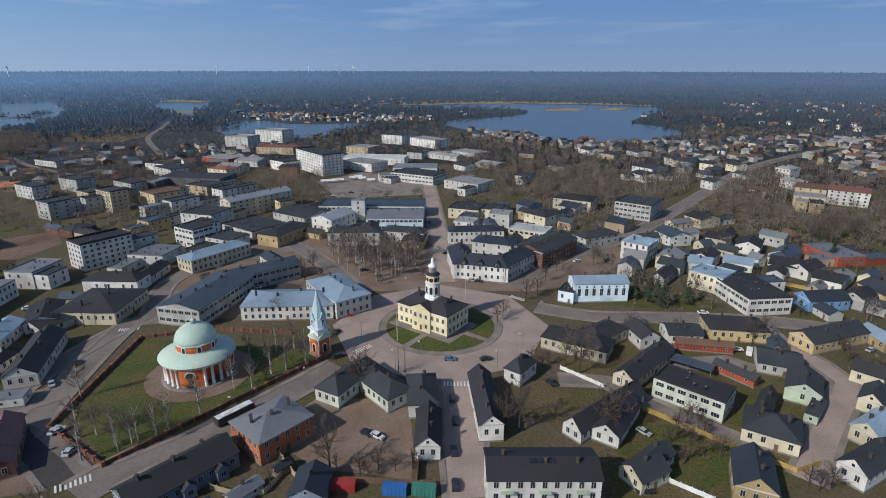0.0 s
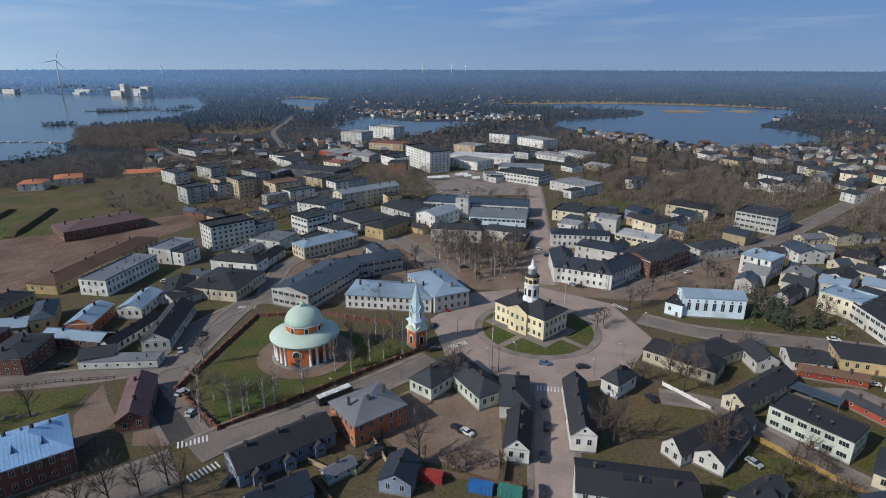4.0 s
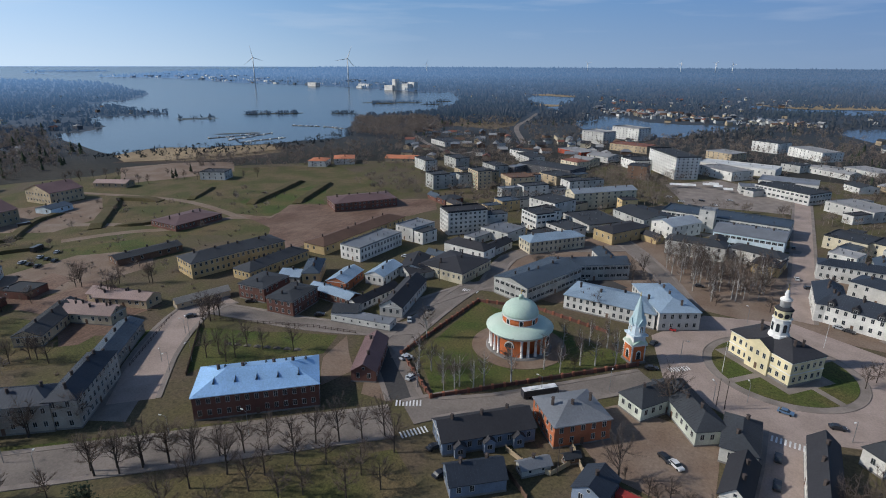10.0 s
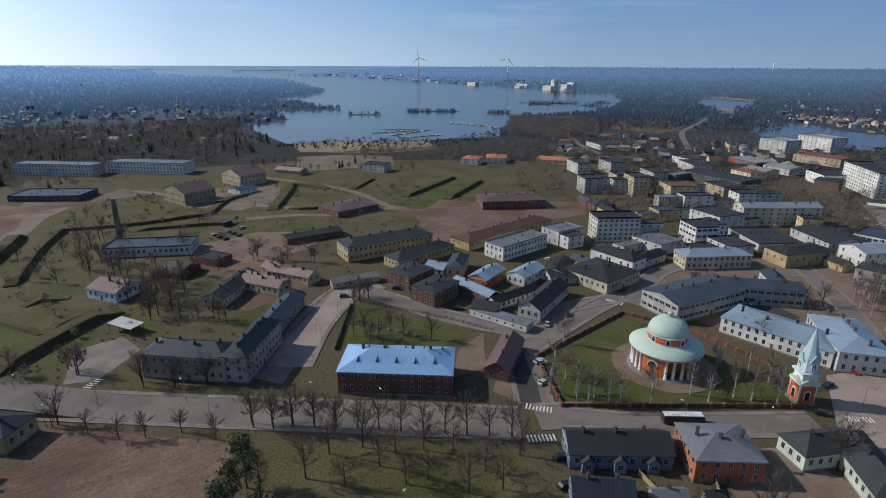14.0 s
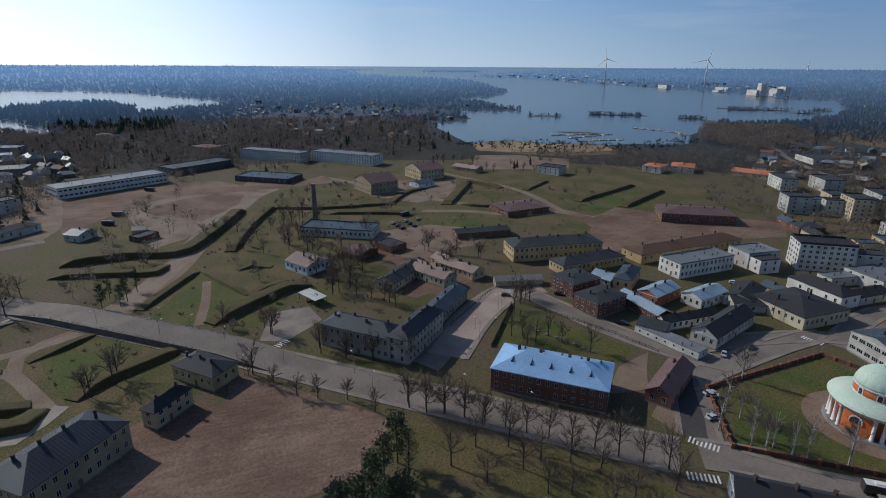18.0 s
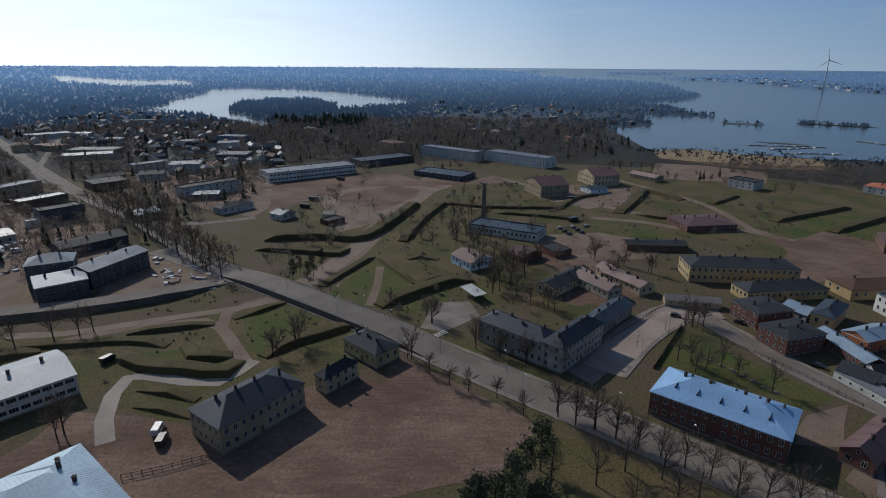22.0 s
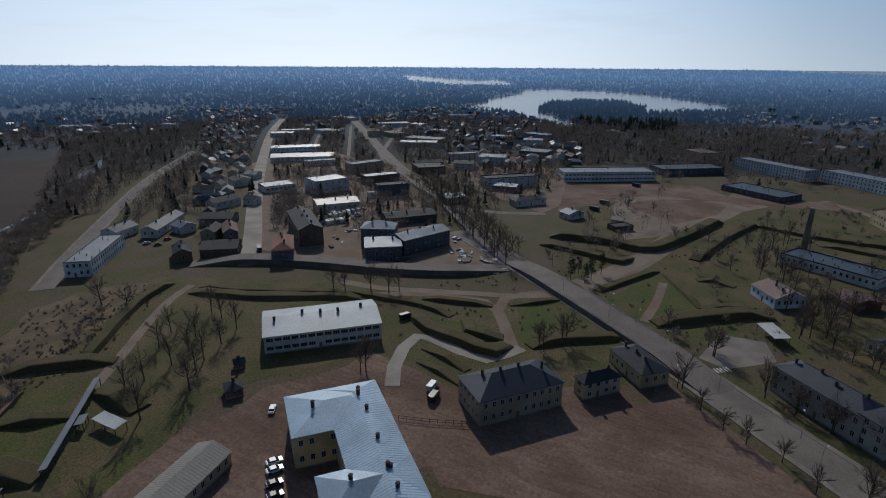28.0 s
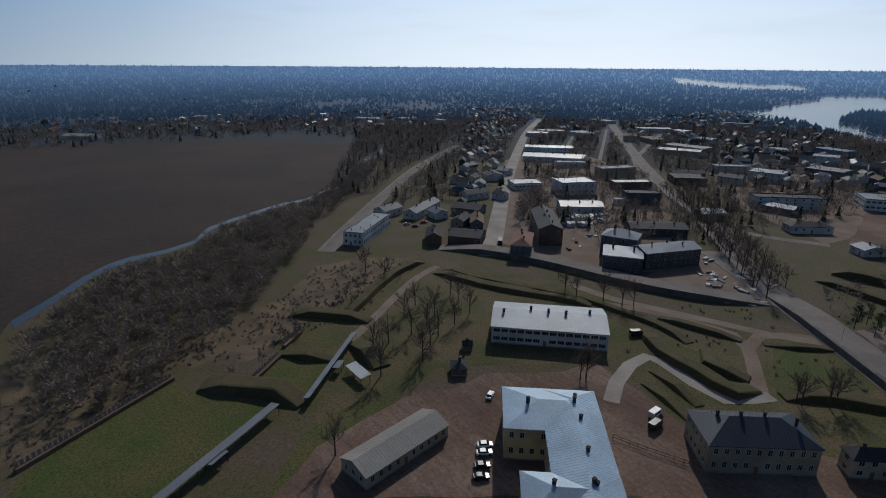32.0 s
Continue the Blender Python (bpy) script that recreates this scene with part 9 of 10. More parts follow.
tree("lime", -202.7, 7.0, 1.0)
tree("lime", -216.9, -10.6, 1.0)
tree("lime", -221.2, 50.9, 1.0)
tree("lime", -191.1, 106.2, 1.0)
tree("lime", -194.8, 111.4, 1.0)
tree("lime", -198.2, 115.3, 1.0)
tree("lime", -218.8, 56.3, 1.0)
tree("lime", -210.8, 59.0, 1.0)
tree("lime", -246.8, 96.4, 1.0)
tree("lime", -256.8, 102.8, 1.0)
tree("small", -174.9, -2.9, 1.2)
tree("small", -164.4, 4.6, 1.2)
tree("small", -156.7, 10.9, 1.2)
tree("small", -153.0, 16.9, 1.2)
tree("small", -149.2, 25.4, 1.2)
tree("small", -139.8, 32.1, 1.2)
tree("lime", -138.3, 42.2, 1.15)
tree("lime", -133.9, 46.3, 1.15)
tree("lime", -131.6, 51.1, 1.15)
tree("lime", -127.9, 56.1, 1.15)
tree("lime", -122.9, 59.8, 1.15)
tree("lime", -198.5, 113.0, 0.9)
tree("lime", -203.6, 113.8, 0.9)
tree("lime", -196.1, 116.4, 0.9)
tree("lime", -283.2, 99.3, 0.9)
tree("lime", -266.3, 109.7, 0.9)
tree("lime", -254.6, 119.5, 0.9)
tree("lime", -171.1, 47.9, 0.9)
tree("lime", -364.9, -82.1, 0.8)
tree("lime", -354.4, -73.8, 0.8)
tree("lime", -409.9, -58.4, 0.8)
tree("lime", -411.7, -41.3, 0.8)
tree("lime", -344.4, -21.0, 0.8)
tree("lime", -356.9, -15.5, 0.8)
tree("lime", -361.3, -7.7, 0.8)
tree("lime", -350.8, -2.1, 0.8)
tree("lime", -316.0, 41.9, 0.8)
tree("lime", -311.0, 45.1, 0.8)
tree("lime", -273.0, 51.1, 0.8)
tree("lime", -429.9, 39.5, 0.8)
tree("lime", -436.9, 52.1, 0.8)
tree("lime", -349.8, 17.8, 0.8)
tree("lime", -331.0, 8.6, 0.8)
tree("lime", -319.2, 4.2, 0.8)
tree("lime", -303.5, 10.4, 0.8)
tree("lime", -314.3, 0.3, 0.8)
tree("lime", -346.5, 7.5, 0.8)
tree("lime", -273.8, 75.9, 0.8)
tree("lime", -277.9, 95.5, 0.8)
tree("lime", -297.4, 52.4, 0.8)
tree("lime", -546.6, 220.7, 0.8)
tree("lime", -539.6, 228.7, 0.8)
tree("lime", -526.0, 233.6, 0.8)
tree("lime", -528.8, 240.7, 0.8)
tree("lime", -488.5, 231.9, 0.8)
tree("lime", -481.1, 236.5, 0.8)
tree("lime", -556.2, 206.1, 0.8)
tree("lime", -549.9, 210.0, 0.8)
tree("lime", -502.6, 266.4, 0.8)
tree("lime", -474.5, 265.9, 0.8)
tree("lime", -464.2, 272.4, 0.8)
tree("lime", -434.5, 299.9, 0.8)
tree("lime", -430.7, 311.6, 0.8)
tree("lime", -540.6, 207.4, 0.8)
tree("lime", -543.9, 197.2, 0.8)
tree("pine", -99.9, 22.0, 1.15)
tree("pine", -96.9, 17.3, 1.15)
tree("pine", -94.9, 25.1, 1.15)
tree("pine", -96.9, 13.6, 1.15)
tree("pine", -89.5, 21.0, 1.15)
tree("pine", -91.7, 26.7, 1.15)
tree("pine", -94.8, 11.3, 1.15)
tree("pine", -261.7, -57.5, 0.75)
tree("pine", -256.5, -49.9, 0.75)
tree("pine", -267.2, -47.4, 0.75)
tree("pine", -251.0, -51.7, 0.75)
tree("pine", -252.2, -58.9, 0.75)
tree("spruce", 94.5, 225.0, 1.0)
tree("spruce", 92.6, 228.1, 1.0)
tree("spruce", 212.1, 284.4, 1.0)
tree("spruce", 108.3, 225.1, 1.0)
tree("spruce", 95.9, 222.0, 1.0)
tree("spruce", -488.3, 266.2, 0.7)
tree("spruce", -483.5, 260.3, 0.7)
tree("spruce", -499.5, 287.6, 0.7)
tree("spruce", -520.9, -370.9, 0.9)
tree("spruce", -502.3, -356.2, 0.9)
tree("spruce", -319.4, -340.4, 0.9)
tree("spruce", -321.7, -339.6, 0.9)
tree("spruce", -601.2, -479.6, 0.9)
tree("spruce", -576.0, -518.3, 0.9)
tree("spruce", -617.5, -355.0, 0.9)
car(-110.6, 134.3, 55, "silver")
car(-101.4, 125.9, 55, "silver")
car(2.5, 175.9, -5, "blue")
car(-18.6, 132.2, -35, "white")
car(-21.6, 133.4, -35, "dark")
car(2.9, 151.0, 92, "dark")
car(3.8, 139.3, 92, "dark")
car(3.0, 125.7, 92, "dark")
car(3.2, 112.8, 92, "dark")
car(111.4, 215.6, -5, "white")
car(109.4, 183.3, -5, "white")
van(112.7, 180.8, 60, "white")
car(36.0, 160.3, -60, "dark")
car(57.8, 134.1, -50, "silver")
car(-40.2, 212.8, 10, "red")
car(-130.0, 172.8, -50, "dark")
car(-129.2, 158.9, -50, "silver")
car(-92.1, 242.0, 0, "white")
car(-88.5, 243.5, 0, "white")
car(-91.1, 245.6, 5, "white")
car(-102.3, 237.2, 80, "dark")
car(-101.6, 233.9, 80, "white")
car(50.0, 111.0, 0, "dark")
car(1.9, 295.0, 20, "dark")
car(-180.2, 219.2, 30, "white")
car(159.1, 183.0, 30, "silver")
car(-37.8, 178.2, 30, "dark")
car(-42.3, 197.1, 80, "dark")
car(-111.8, 134.5, 91, "silver")
car(-101.6, 125.3, 91, "silver")
car(-67.0, 93.8, 76, "dark")
car(-74.4, 101.2, 71, "dark")
car(-204.9, 109.0, 61, "dark")
car(-162.8, 141.0, 41, "dark")
car(-197.6, 132.6, 41, "dark")
car(15.5, 176.0, 15, "dark")
car(-103.4, -110.6, 213, "white")
car(-86.3, -93.6, 148, "white")
car(-84.0, -91.3, 148, "white")
car(-80.2, -87.8, 148, "dark")
car(-77.2, -84.8, 148, "dark")
van(-136.6, -73.6, 183, "white")
van(-131.7, -70.4, 183, "dark")
van(-177.4, -108.2, 153, "dark")
van(-201.2, -15.1, 150, "white")
car(-40.7, 267.5, 20, "dark")
car(53.9, 272.1, 40, "dark")
car(-15.5, 514.0, 40, "white")
truck(-495.6, -65.8, 65, "dark")
truck(-418.3, -77.0, 70, "dark")
truck(-395.1, -79.3, 70, "dark")
truck(-352.8, 106.7, 122, "dark")
truck(-412.8, 121.2, 85, "dark")
lamp(-16.3, 237.5, 7)
lamp(-31.5, 192.4, 7)
lamp(-7.8, 175.1, 7)
lamp(19.1, 171.2, 7)
lamp(29.8, 183.5, 7)
lamp(42.2, 213.1, 7)
lamp(-16.5, 169.2, 7)
lamp(-45.0, 156.7, 7)
lamp(-61.7, 141.4, 7)
lamp(-223.9, -35.1, 8)
lamp(-200.5, -10.0, 8)
lamp(-163.1, 30.7, 8)
lamp(-136.4, 61.1, 8)
lamp(-120.2, 75.2, 8)
lamp(-178.9, 9.1, 8)
lamp(-231.4, -56.9, 8)
lamp(-176.0, -4.2, 8)
lamp(-148.1, 33.3, 8)
lamp(-170.4, 80.4, 8)
lamp(-189.6, 99.1, 8)
lamp(-171.2, 88.9, 8)
lamp(-212.0, -32.8, 8)
lamp(-212.4, -22.3, 8)
lamp(-193.2, 99.5, 6)
lamp(-179.6, 82.6, 6)
lamp(-86.0, 59.8, 6)
pole(-13.0, 167.4, 10)
pole(-15.3, 167.4, 10)
pole(55.2, 149.0, 10)
pole(67.1, 133.6, 10)
pole(-42.6, 111.2, 10)
pole(-144.9, 201.8, 10)
flag(10.1, 231.0, 9)
flag(-17.5, 190.1, 9)
car(-102.8, 248.2, 14, "white")
car(-100.1, 248.4, 14, "silver")
car(-95.1, 246.5, 14, "white")
car(-105.5, 236.9, 64, "dark")
car(-107.0, 245.6, 64, "dark")
car(-92.4, 251.3, 34, "white")
car(-38.9, 228.4, 84, "silver")
car(-9.3, 360.3, 99, "dark")
car(-3.7, 305.4, 99, "white")
car(121.8, 374.9, 44, "dark")
car(14.4, 253.2, -16, "silver")
car(17.7, 252.0, -16, "dark")
car(72.6, 282.1, 34, "white")
car(47.0, 269.9, 34, "silver")
car(-43.0, 245.2, 24, "white")
car(-107.9, 440.1, 24, "dark")
car(-100.8, 451.6, 24, "silver")
car(-89.2, 441.6, 24, "white")
car(-77.1, 453.5, 24, "dark")
car(-66.0, 443.4, 24, "white")
car(-59.4, 466.3, 24, "silver")
car(-80.4, 431.8, 24, "dark")
car(-336.0, 93.6, 122, "silver")
car(-329.8, 94.9, 125, "dark")
car(-323.8, 96.2, 128, "dark")
car(-338.0, 102.5, 131, "silver")
car(-331.8, 103.7, 134, "dark")
car(-325.7, 104.8, 137, "dark")
car(-340.0, 111.4, 140, "silver")
car(-311.4, -255.0, 107, "silver")
car(-312.6, -249.5, 107, "white")
car(-313.9, -244.0, 107, "silver")
car(-315.2, -238.5, 107, "white")
car(-316.5, -233.0, 107, "silver")
car(-317.7, -227.5, 107, "white")
van(-294.3, -244.8, 107, "white")
van(-296.2, -236.5, 107, "white")
van(-298.2, -228.1, 107, "white")
van(-300.1, -219.7, 107, "white")
car(-191.3, -290.6, 153, "white")
car(-192.8, -283.0, 153, "dark")
car(-202.6, -287.4, 153, "red")
truck(-213.1, -224.7, 228, "dark")


def stand(name, label, spots):
    """Trees that stand close together, joined: spots of kind, x, y, size."""
    vs, fs, ms, mats = [], [], [], ["bark", "birch bark", "fine twigs", "needles"]
    rng = random.Random(len(spots))
    base = 0
    for kind, x, y, k in spots:
        turn = rng.uniform(0, 6.28)
        c, q = math.cos(turn) * k, math.sin(turn) * k
        for me in TREE[kind][rng.randrange(len(TREE[kind]))]:
            co = np.empty(len(me.vertices) * 3)
            me.vertices.foreach_get("co", co)
            co = co.reshape(-1, 3)
            vs.append(np.stack((x + co[:, 0] * c - co[:, 1] * q, y + co[:, 0] * q + co[:, 1] * c, co[:, 2] * k), 1))
            fs += [tuple(base + v for v in f.vertices) for f in me.polygons]
            ms += [mats.index(me.materials[0].name)] * len(me.polygons)
            base += len(co)
    me = bpy.data.meshes.new(name)
    me.from_pydata(np.concatenate(vs).tolist(), [], fs)
    for m in mats:
        me.materials.append(MATS[m])
    me.polygons.foreach_set("material_index", ms)
    tagged(new(name, me), label, "trees", kind="stuff")


def scatter(kind, n, least, pts, low=0.8, high=1.3):
    """Trees spread over a patch, at least so far apart."""
    rng = random.Random(int(pts[0][0] * 5 + pts[0][1]))
    xs, ys = [p[0] for p in pts], [p[1] for p in pts]
    made = []
    for _ in range(n * 14):
        x, y = rng.uniform(min(xs), max(xs)), rng.uniform(min(ys), max(ys))
        if len(made) < n and inside((x, y), pts) and clear(x, y, 1.5) and all(math.hypot(x - a, y - b) > least for _, a, b, _ in made):
            made.append((kind, x, y, rng.uniform(low, high)))
    stand("clump", TREE_LABEL[kind] + "s in a clump", made)


def avenue(kind, step, off, pts, low=0.9, high=1.2):
    """A row of trees along each side of a street."""
    line, made, rng = smooth_line(pts, step), [], random.Random(4)
    for a, b in zip(line, line[1:]):
        d = (b - a).normalized()
        for s in (-1, 1):
            made.append((kind, a.x - d.y * off * s, a.y + d.x * off * s, rng.uniform(low, high)))
    stand("alley", TREE_LABEL[kind] + "s along the street", made)


# birches of the park, the alley past the building site, clumps in the gardens
scatter("birch", 46, 3.5, [(-68, 298), (-32, 327), (-13, 305), (-14, 267), (-30, 251), (-58, 266)])
avenue("lime", 8.5, 6.5, [(-272, -99), (-299, -126), (-371, -189), (-429, -250)])
scatter("birch", 34, 4.0, [(252, 492), (340, 550), (262, 409), (215, 399)])
scatter("birch", 22, 4.0, [(179, 515), (246, 578), (226, 491), (173, 454)])
scatter("lime", 26, 6.0, [(12, 604), (123, 609), (120, 463), (42, 450)])
scatter("lime", 16, 6.0, [(222, 335), (274, 350), (248, 314), (221, 313)])
scatter("lime", 14, 6.0, [(-374, 26), (-373, 50), (-319, 57), (-288, 27), (-320, 20)])
scatter("small", 14, 5.0, [(55, 155), (84, 144), (88, 116), (58, 121)])
scatter("lime", 14, 5.0, [(-284, 27), (-287, 58), (-245, 62), (-232, 33)])
scatter("spruce", 5, 5.0, [(92, 255), (102, 259), (93, 228), (85, 224)], 0.6, 0.9)

# ---- heaps, stalls, piers, boats ----
rng = random.Random(5)
for i in range(34):
    x, y = rng.uniform(-298, -258), rng.uniform(-142, -104)
    if not clear(x, y, 1.5):
        continue
    bm = bmesh.new()
    L, W, H = rng.uniform(2, 6), rng.uniform(0.7, 1.8), rng.uniform(0.25, 0.9)
    profile_body(bm, [(-L / 2, 0), (L / 2, 0), (L / 2 - 0.15, H), (-L / 2 + 0.1, H)], W)
    ob = new("timber_pallet", mesh_of(bm, "timber_pallet", rng.choice(("roof white", "pavers", "roof zinc", "wall tan"))))
    ob.location, ob.rotation_euler = (x, y, 0.06), (0, 0, rng.uniform(0, 3))
    tagged(ob, "low stack of pale building boards", "building material", "stacks on the building site")
# loose boards, pallets and heaps on the building site
for quad, count in (([(-290, -142), (-273, -102), (-241, -87), (-232, -111)], 90), ([(-281, -231), (-296, -220), (-263, -189), (-216, -166), (-214, -175)], 50)):
    xs, ys = [p[0] for p in quad], [p[1] for p in quad]
    while count:
        count -= 1
        x, y = rng.uniform(min(xs), max(xs)), rng.uniform(min(ys), max(ys))
        if not inside((x, y), quad):
            continue
        bm = bmesh.new()
        L, W, H = rng.uniform(1.5, 5.5), rng.uniform(0.6, 2.2), rng.uniform(0.2, 1.1)
        profile_body(bm, [(-L / 2, 0), (L / 2, 0), (L / 2 - 0.2, H), (-L / 2 + 0.15, H)], W)
        ob = new("board_pallet", mesh_of(bm, "board_pallet", rng.choice(("roof white", "paint", "pavers", "roof zinc", "wall tan", "wall brown"))))
        ob.location, ob.rotation_euler = (x, y, 0.06), (0, 0, rng.uniform(0, 3))
        tagged(ob, "stack of boards and panels on the building site", "building material", "stacks on the building site")
for x, y in ((-107.5, 494.6), (-101, 497), (-95, 500), (-84.4, 511.4), (-75.7, 508.1), (-66.4, 499.8), (-80.2, 516.7)):
    ob = thing("market_tent", x, y, 20, "white market tent with pitched canopy", "tent", "market tents")
    part("canopy", roof_mesh("gable", 7, 4, 2.4, 1.3, "", 0.1), "paint", ob)
    for sx in (-1, 1):
        for sy in (-1, 1):
            bm = bmesh.new()
            rod(bm, (sx * 3.3, sy * 1.8, 0), (sx * 3.3, sy * 1.8, 2.5), 0.05, seg=5)
            part("pole", bm, "metal pole", ob)
BOAT = None


def boat(x, y, rot):
    global BOAT
    if BOAT is None:
        bm = bmesh.new()
        profile_body(bm, [(-3, 0.0), (2.2, 0.0), (3.4, 1.0), (-3, 0.8)], 2.0)
        quadbox(bm, -1.6, -0.7, 0.8, 0.9, 0.7, 1.7)
        BOAT = mesh_of(bm, "boat", "paint")
    ob = new("boat", BOAT)
    ob.location, ob.rotation_euler = (x, y, 0.1), (0, 0, rot)
    tagged(ob, "white motor boat moored at the pier", "boat", "moored boats")


for (ax, ay), (bx, by) in (((-712, 442), (-701, 517)), ((-673, 447), (-695, 536)), ((-643, 446), (-636, 512)), ((-752, 623), (-705, 641)), ((-700, 645), (-650, 641))):
    d = Vector((bx - ax, by - ay))
    bm = bmesh.new()
    quadbox(bm, 0, -1.5, 0.2, d.length, 1.5, 0.9)
    ob = new("pier", mesh_of(bm, "pier", "stone"))
    ob.location, ob.rotation_euler = (ax, ay, 0), (0, 0, math.atan2(d.y, d.x))
    tagged(ob, "long grey floating pier", "pier", "piers of the marina")
    for k in range(7):
        t = (k + 0.5) / 7
        boat(ax + d.x * t + rng.uniform(-5, 5), ay + d.y * t + rng.uniform(-5, 5), rng.uniform(0, 6))
for x, y, L, W, n in ((-965, 753, 126, 22, 60), (-858, 847, 56, 16, 30), (-991, 1163, 165, 26, 60), (-875, 1182, 61, 18, 20), (-997, 599, 77, 10, 6), (-975, 589, 78, 8, 4), (-985, 1123, 59, 24, 30), (-916, 1294, 47, 24, 14), (-729, 501, 71, 8, 0)):
    ang = math.atan2(y, x) + math.pi / 2
    pts = [(x + L / 2 * math.cos(a) * math.cos(ang) - W / 2 * math.sin(a) * math.sin(ang), y + L / 2 * math.cos(a) * math.sin(ang) + W / 2 * math.sin(a) * math.cos(ang)) for a in (2 * math.pi * i / 14 for i in range(14))]
    area("islet", pts)
    if n:
        grove(n, 8, pts, 0.7)
grove(420, 14, [(-1223, -401), (-1514, -450), (-1663, -319), (-1498, -196), (-1212, -170), (-1115, -260)], 0.05)
grove(260, 6, [(-642, 257), (-669, 296), (-659, 393), (-575, 480), (-607, 546), (-634, 635), (-563, 576), (-531, 444), (-588, 335)], 0.95)
grove(200, 11, [(-971, 351), (-988, 425), (-1175, 499), (-1191, 642), (-1327, 548), (-1303, 400), (-1011, 225), (-784, 239), (-702, 277)], 0.5)
grove(120, 10, [(-363, 882), (-386, 1116), (-557, 1315), (-455, 994)], 0.6)
grove(120, 9, [(-255, 798), (-186, 819), (-156, 970), (-79, 935), (-117, 800)], 0.6)
grove(180, 9, [(323, 805), (402, 924), (364, 1047), (534, 1286), (579, 1119), (422, 806)], 0.6)
# far skerries
for x, y, L, W in ((-3919, 1558, 495, 40), (-4253, 721, 742, 40), (-3842, 1551, 489, 40), (-3861, 1548, 450, 40), (-3529, 2985, 338, 40)):
    ang = math.atan2(y, x) + math.pi / 2
    grove(int(L / 5), 9, [(x + u * L / 2 * math.cos(ang) - v * W / 2 * math.sin(ang), y + u * L / 2 * math.sin(ang) + v * W / 2 * math.cos(ang)) for u, v in ((-1, 0), (-0.5, -1), (0.6, -0.8), (1, 0), (0.5, 1), (-0.6, 0.9))], 0.1)
take(SQX, SQY, 52)
take(-83.3, 167.0, 30)

# ---- suburbs and woods ----
hamlet(96, [(135, 317), (217, 329), (218, 253), (188, 214), (153, 213), (122, 268)])
hamlet(144, [(274, 805), (668, 843), (395, 486), (422, 648), (236, 510)])
hamlet(64, [(37, 1032), (258, 804), (223, 692), (53, 802)])
hamlet(96, [(-505, 1316), (-179, 1242), (-5, 1148), (-155, 1073), (-383, 1142)])
hamlet(64, [(-675, 1856), (-59, 1919), (-131, 1389), (-529, 1454)])
hamlet(112, [(-433, -530), (-480, -471), (-248, -254), (-218, -261), (-214, -277)])
hamlet(192, [(-713, -648), (-1246, -621), (-983, -303), (-675, -202), (-608, -279), (-642, -543)])
hamlet(96, [(-753, -361), (-711, -166), (-564, -132), (-506, -233)])
hamlet(96, [(22, -1166), (-801, -1022), (-628, -708), (-317, -819), (22, -1004)])
hamlet(96, [(-844, -1003), (-943, -864), (-505, -522), (-473, -575)])
hamlet(44, [(-1606, 21), (-1307, 453), (-930, 323), (-784, 113), (-810, 6)])
hamlet(80, [(914, 1788), (1279, 1645), (696, 880), (368, 876)])
hamlet(64, [(-548, 684), (-246, 799), (-155, 568), (-235, 535), (-392, 480)])
hamlet(26, [(-1435, 155), (-995, 404), (-735, 224), (-803, 78)])
wood("bare", 160, 10, [(40, 597), (180, 570), (126, 397), (55, 434)])
wood("bare", 160, 12, [(-673, 848), (-645, 894), (-402, 566), (-457, 565)])
wood("bare", 200, 13, [(-794, 820), (-666, 879), (-445, 596), (-578, 582)])
wood("bare", 130, 11, [(239, 505), (311, 485), (259, 306), (191, 348)])
wood("bare", 120, 2.5, [(16, -254), (7, -267), (-2, -279), (-12, -294), (-23, -307), (-34, -313), (-54, -318), (-69, -326), (-83, -348), (-100, -360), (-119, -370), (-144, -383), (-163, -387), (-193, -409), (-224, -438), (-273, -496), (-270, -492), (-221, -434), (-191, -405), (-155, -368), (-137, -364), (-113, -350), (-95, -340), (-78, -328), (-65, -306), (-50, -297), (-31, -292), (-21, -286), (-11, -273), (-2, -258), (6, -246), (15, -233)])
wood("bare", 430, 9, [(15, -233), (6, -246), (-2, -258), (-11, -273), (-21, -286), (-31, -292), (-50, -297), (-65, -306), (-78, -328), (-95, -340), (-113, -350), (-137, -364), (-155, -368), (-191, -405), (-221, -434), (-270, -492), (-276, -475), (-198, -380), (-142, -322), (-111, -276), (-93, -257), (-62, -214), (-32, -191), (-7, -175), (12, -176)])
wood("bare", 650, 1.2, [(20, -196), (-3, -203), (-36, -209), (-80, -223), (-109, -250), (-150, -239), (-153, -223), (-101, -189), (-69, -184), (-50, -178), (-26, -188), (1, -168), (20, -157)])
wood("mixed", 45, 12, [(-4, 871), (215, 767), (339, 805), (268, 571), (120, 538), (10, 605)])
wood("mixed", 30, 12, [(368, 876), (696, 880), (462, 573), (247, 511)])
wood("conifer", 60, 15, [(-1538, -481), (-1607, -220), (-1151, -71), (-894, -89), (-928, -232)])
wood("mixed", 60, 12, [(-1403, -9), (-1304, 466), (-748, 260), (-726, 104), (-751, 5)])
wood("mixed", 70, 12, [(-1289, -1516), (-1414, -770), (-1141, -414), (-856, -255), (-610, -182), (-840, -472), (-597, -718)])
wood("mixed", 70, 11, [(22, -1136), (-691, -1090), (-926, -1047), (-620, -713), (-385, -623), (-317, -819), (22, -840)])
wood("mixed", 35, 13, [(-1092, 92), (-942, 326), (-640, 262), (-646, 195), (-744, 56)])
wood("mixed", 25, 13, [(-824, 2060), (-170, 1638), (17, 1111), (-149, 1029), (-394, 1141)])
wood("bare", 60, 10, [(-580, 284), (-488, 594), (-345, 686), (-268, 520), (-353, 427), (-474, 316)])
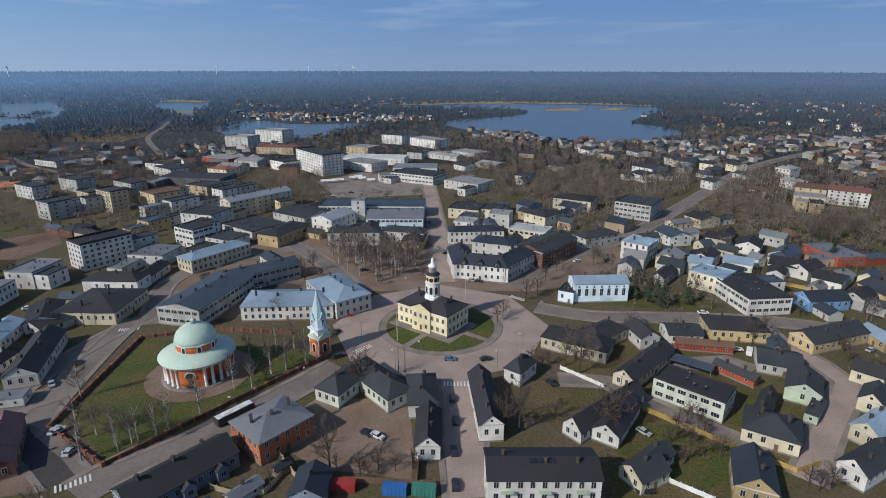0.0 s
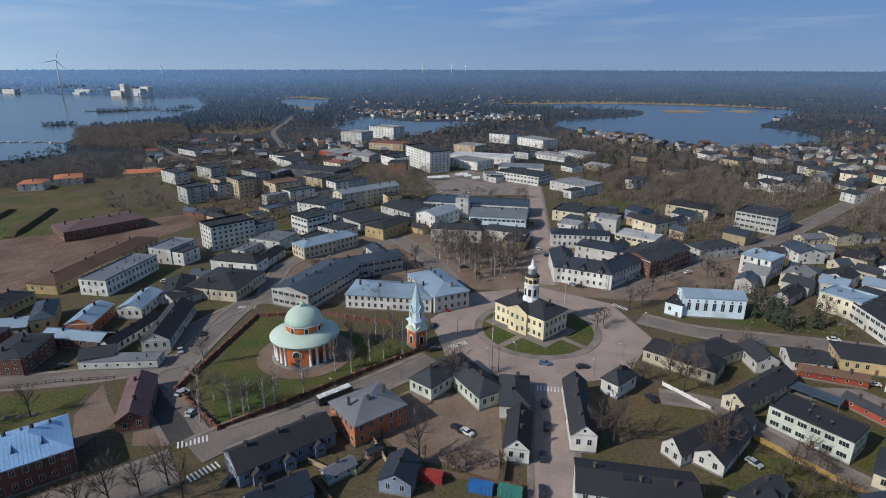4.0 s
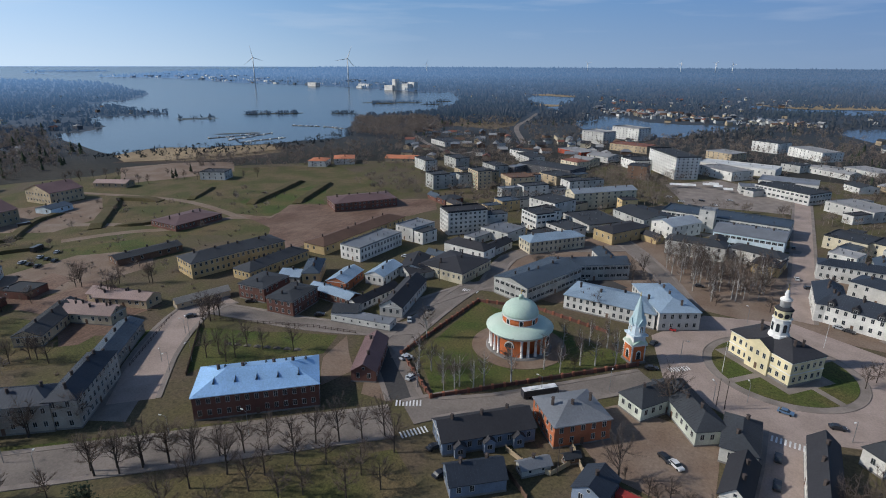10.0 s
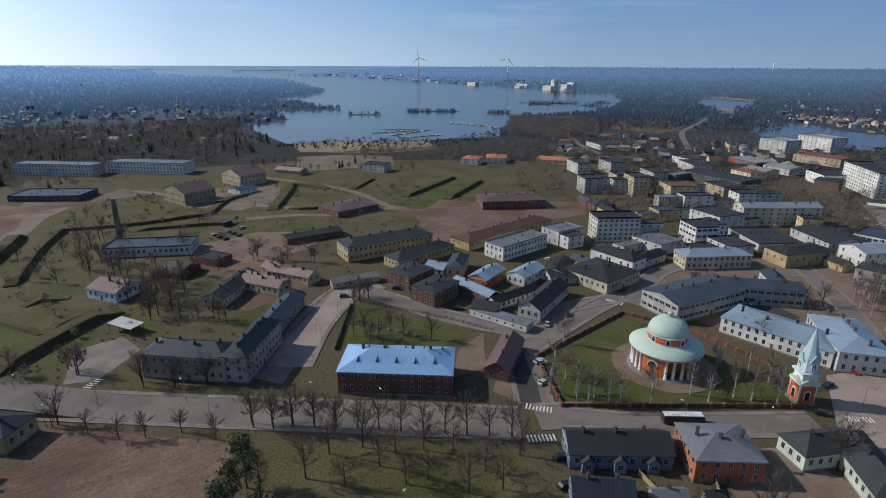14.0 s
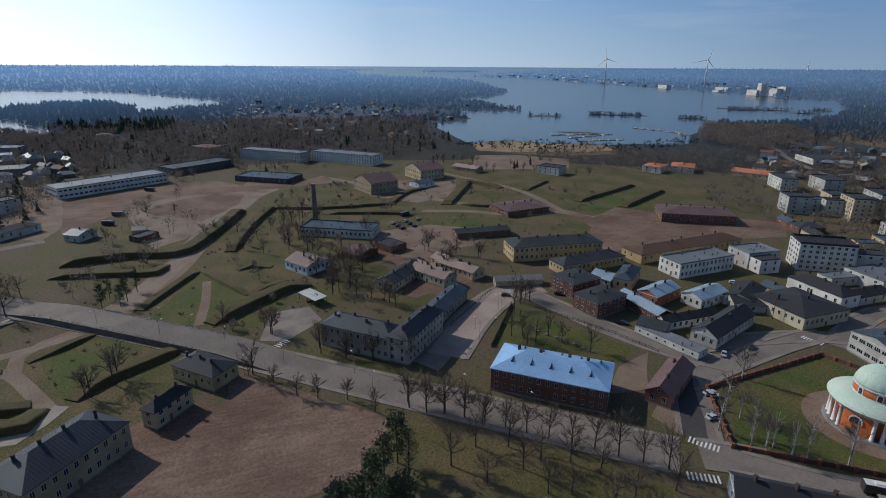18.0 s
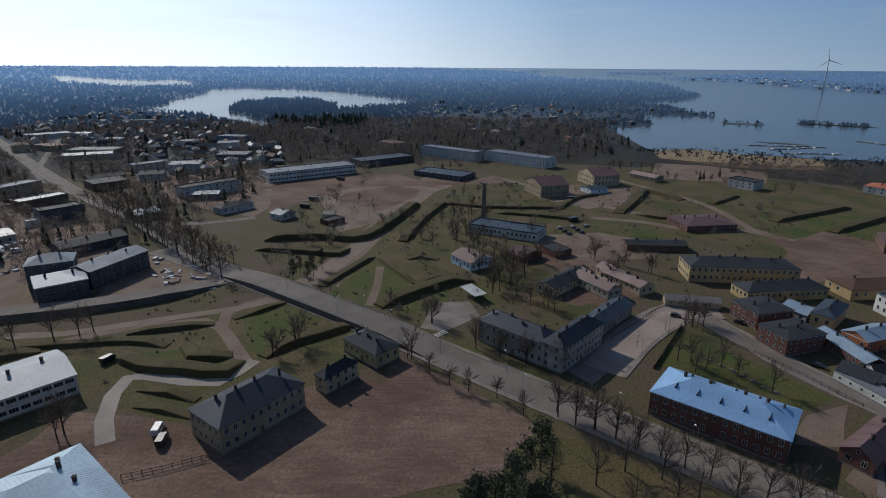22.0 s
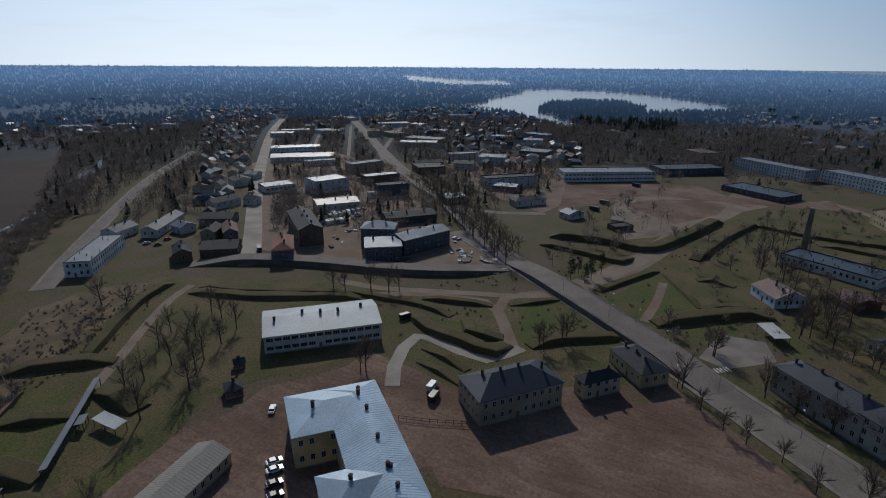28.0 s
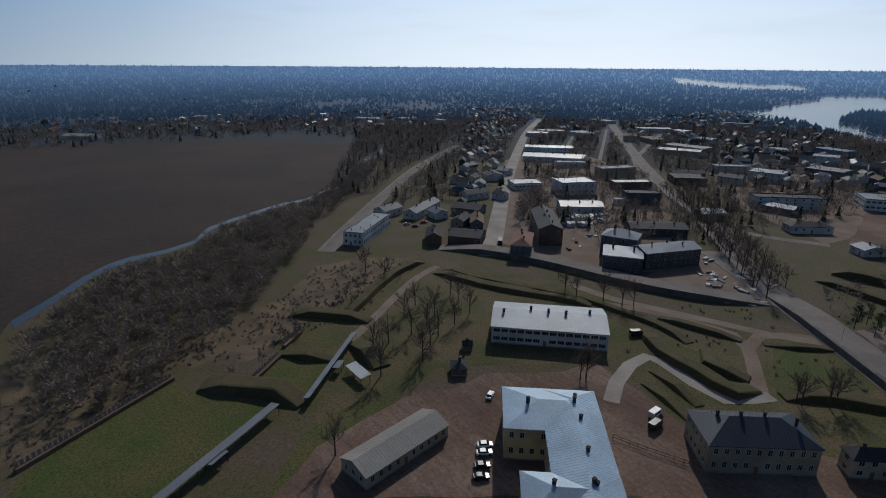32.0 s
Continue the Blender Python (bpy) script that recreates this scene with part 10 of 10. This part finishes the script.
wood("bare", 200, 10, [(-221, -247), (-251, -242), (-293, -262), (-342, -317), (-288, -283), (-218, -261)])
wood("bare", 50, 11, [(-251, -76), (-546, -69), (-590, -27), (-322, -26), (-293, -58)])
wood("mixed", 30, 12, [(420, 1334), (635, 1257), (546, 878), (364, 806)])
wood("bare", 24, 9, [(-58, 213), (-52, 192), (-37, 175), (-78, 192), (-83, 207)])
wood("bare", 24, 9, [(63, 268), (116, 252), (107, 225), (92, 225), (99, 260)])
# trees between the houses
wood("bare", 46, 9, [(-215, 330), (-120, 210), (120, 110), (330, 150), (620, 520), (420, 900), (-250, 900), (-480, 660), (-300, 470)])
wood("mixed", 150, 10, [(-230, -230), (-300, -150), (-420, -130), (-560, -120), (-1000, -160), (-1000, -760), (-420, -760), (-200, -420)])
wood("mixed", 110, 10, [(-600, -150), (-1050, -330), (-1050, 120), (-620, 60)])
wood("mixed", 90, 9, [(-560, -60), (-820, -100), (-900, 300), (-640, 240), (-540, 100)])
wood("bare", 30, 5, [(20, -165), (-68, -209), (-160, -235), (-100, -201), (-43, -165), (-20, -190)])
wood("mixed", 95, 9, [(-1500, -900), (-1050, -180), (-1100, -60), (-640, -60), (-700, -300), (-420, -780), (-200, -760), (300, -900), (200, -1700), (-900, -1700)])
wood("mixed", 80, 9, [(-520, 620), (-300, 900), (350, 1000), (620, 560), (1300, 900), (700, 1800), (-500, 1800), (-700, 1000)])
far_forest(105000)
port()
take(-60, 215, 30)
# shrubs and hedges in the gardens between the houses
wood("bare", 420, 1.7, [(20, 60), (60, 40), (200, 60), (330, 200), (330, 430), (120, 430), (90, 300)])
wood("bare", 70, 9, [(60, 150), (330, 130), (520, 330), (420, 560), (120, 520), (70, 330)])
wood("bare", 55, 9, [(-60, 210), (-160, 300), (-330, 330), (-420, 560), (-60, 560), (-20, 330)])
# fortress bushes
wood("bare", 10, 6, [(-258, -97), (-309, -84), (-331, -39), (-480, 37), (-471, 134), (-400, 266), (-253, 314), (-229, 273), (-233, 176), (-194, 78), (-181, 29), (-210, -10)])
wood("bare", 45, 1.5, [(-258, -97), (-309, -84), (-331, -39), (-480, 37), (-471, 134), (-400, 266), (-253, 314), (-229, 273), (-233, 176), (-194, 78), (-181, 29), (-210, -10)])
wood("bare", 120, 1.6, [(-121, -130), (-193, -130), (-264, -92), (-245, -10), (-232, 39), (-203, 28), (-192, -22), (-174, -81), (-136, -107)])
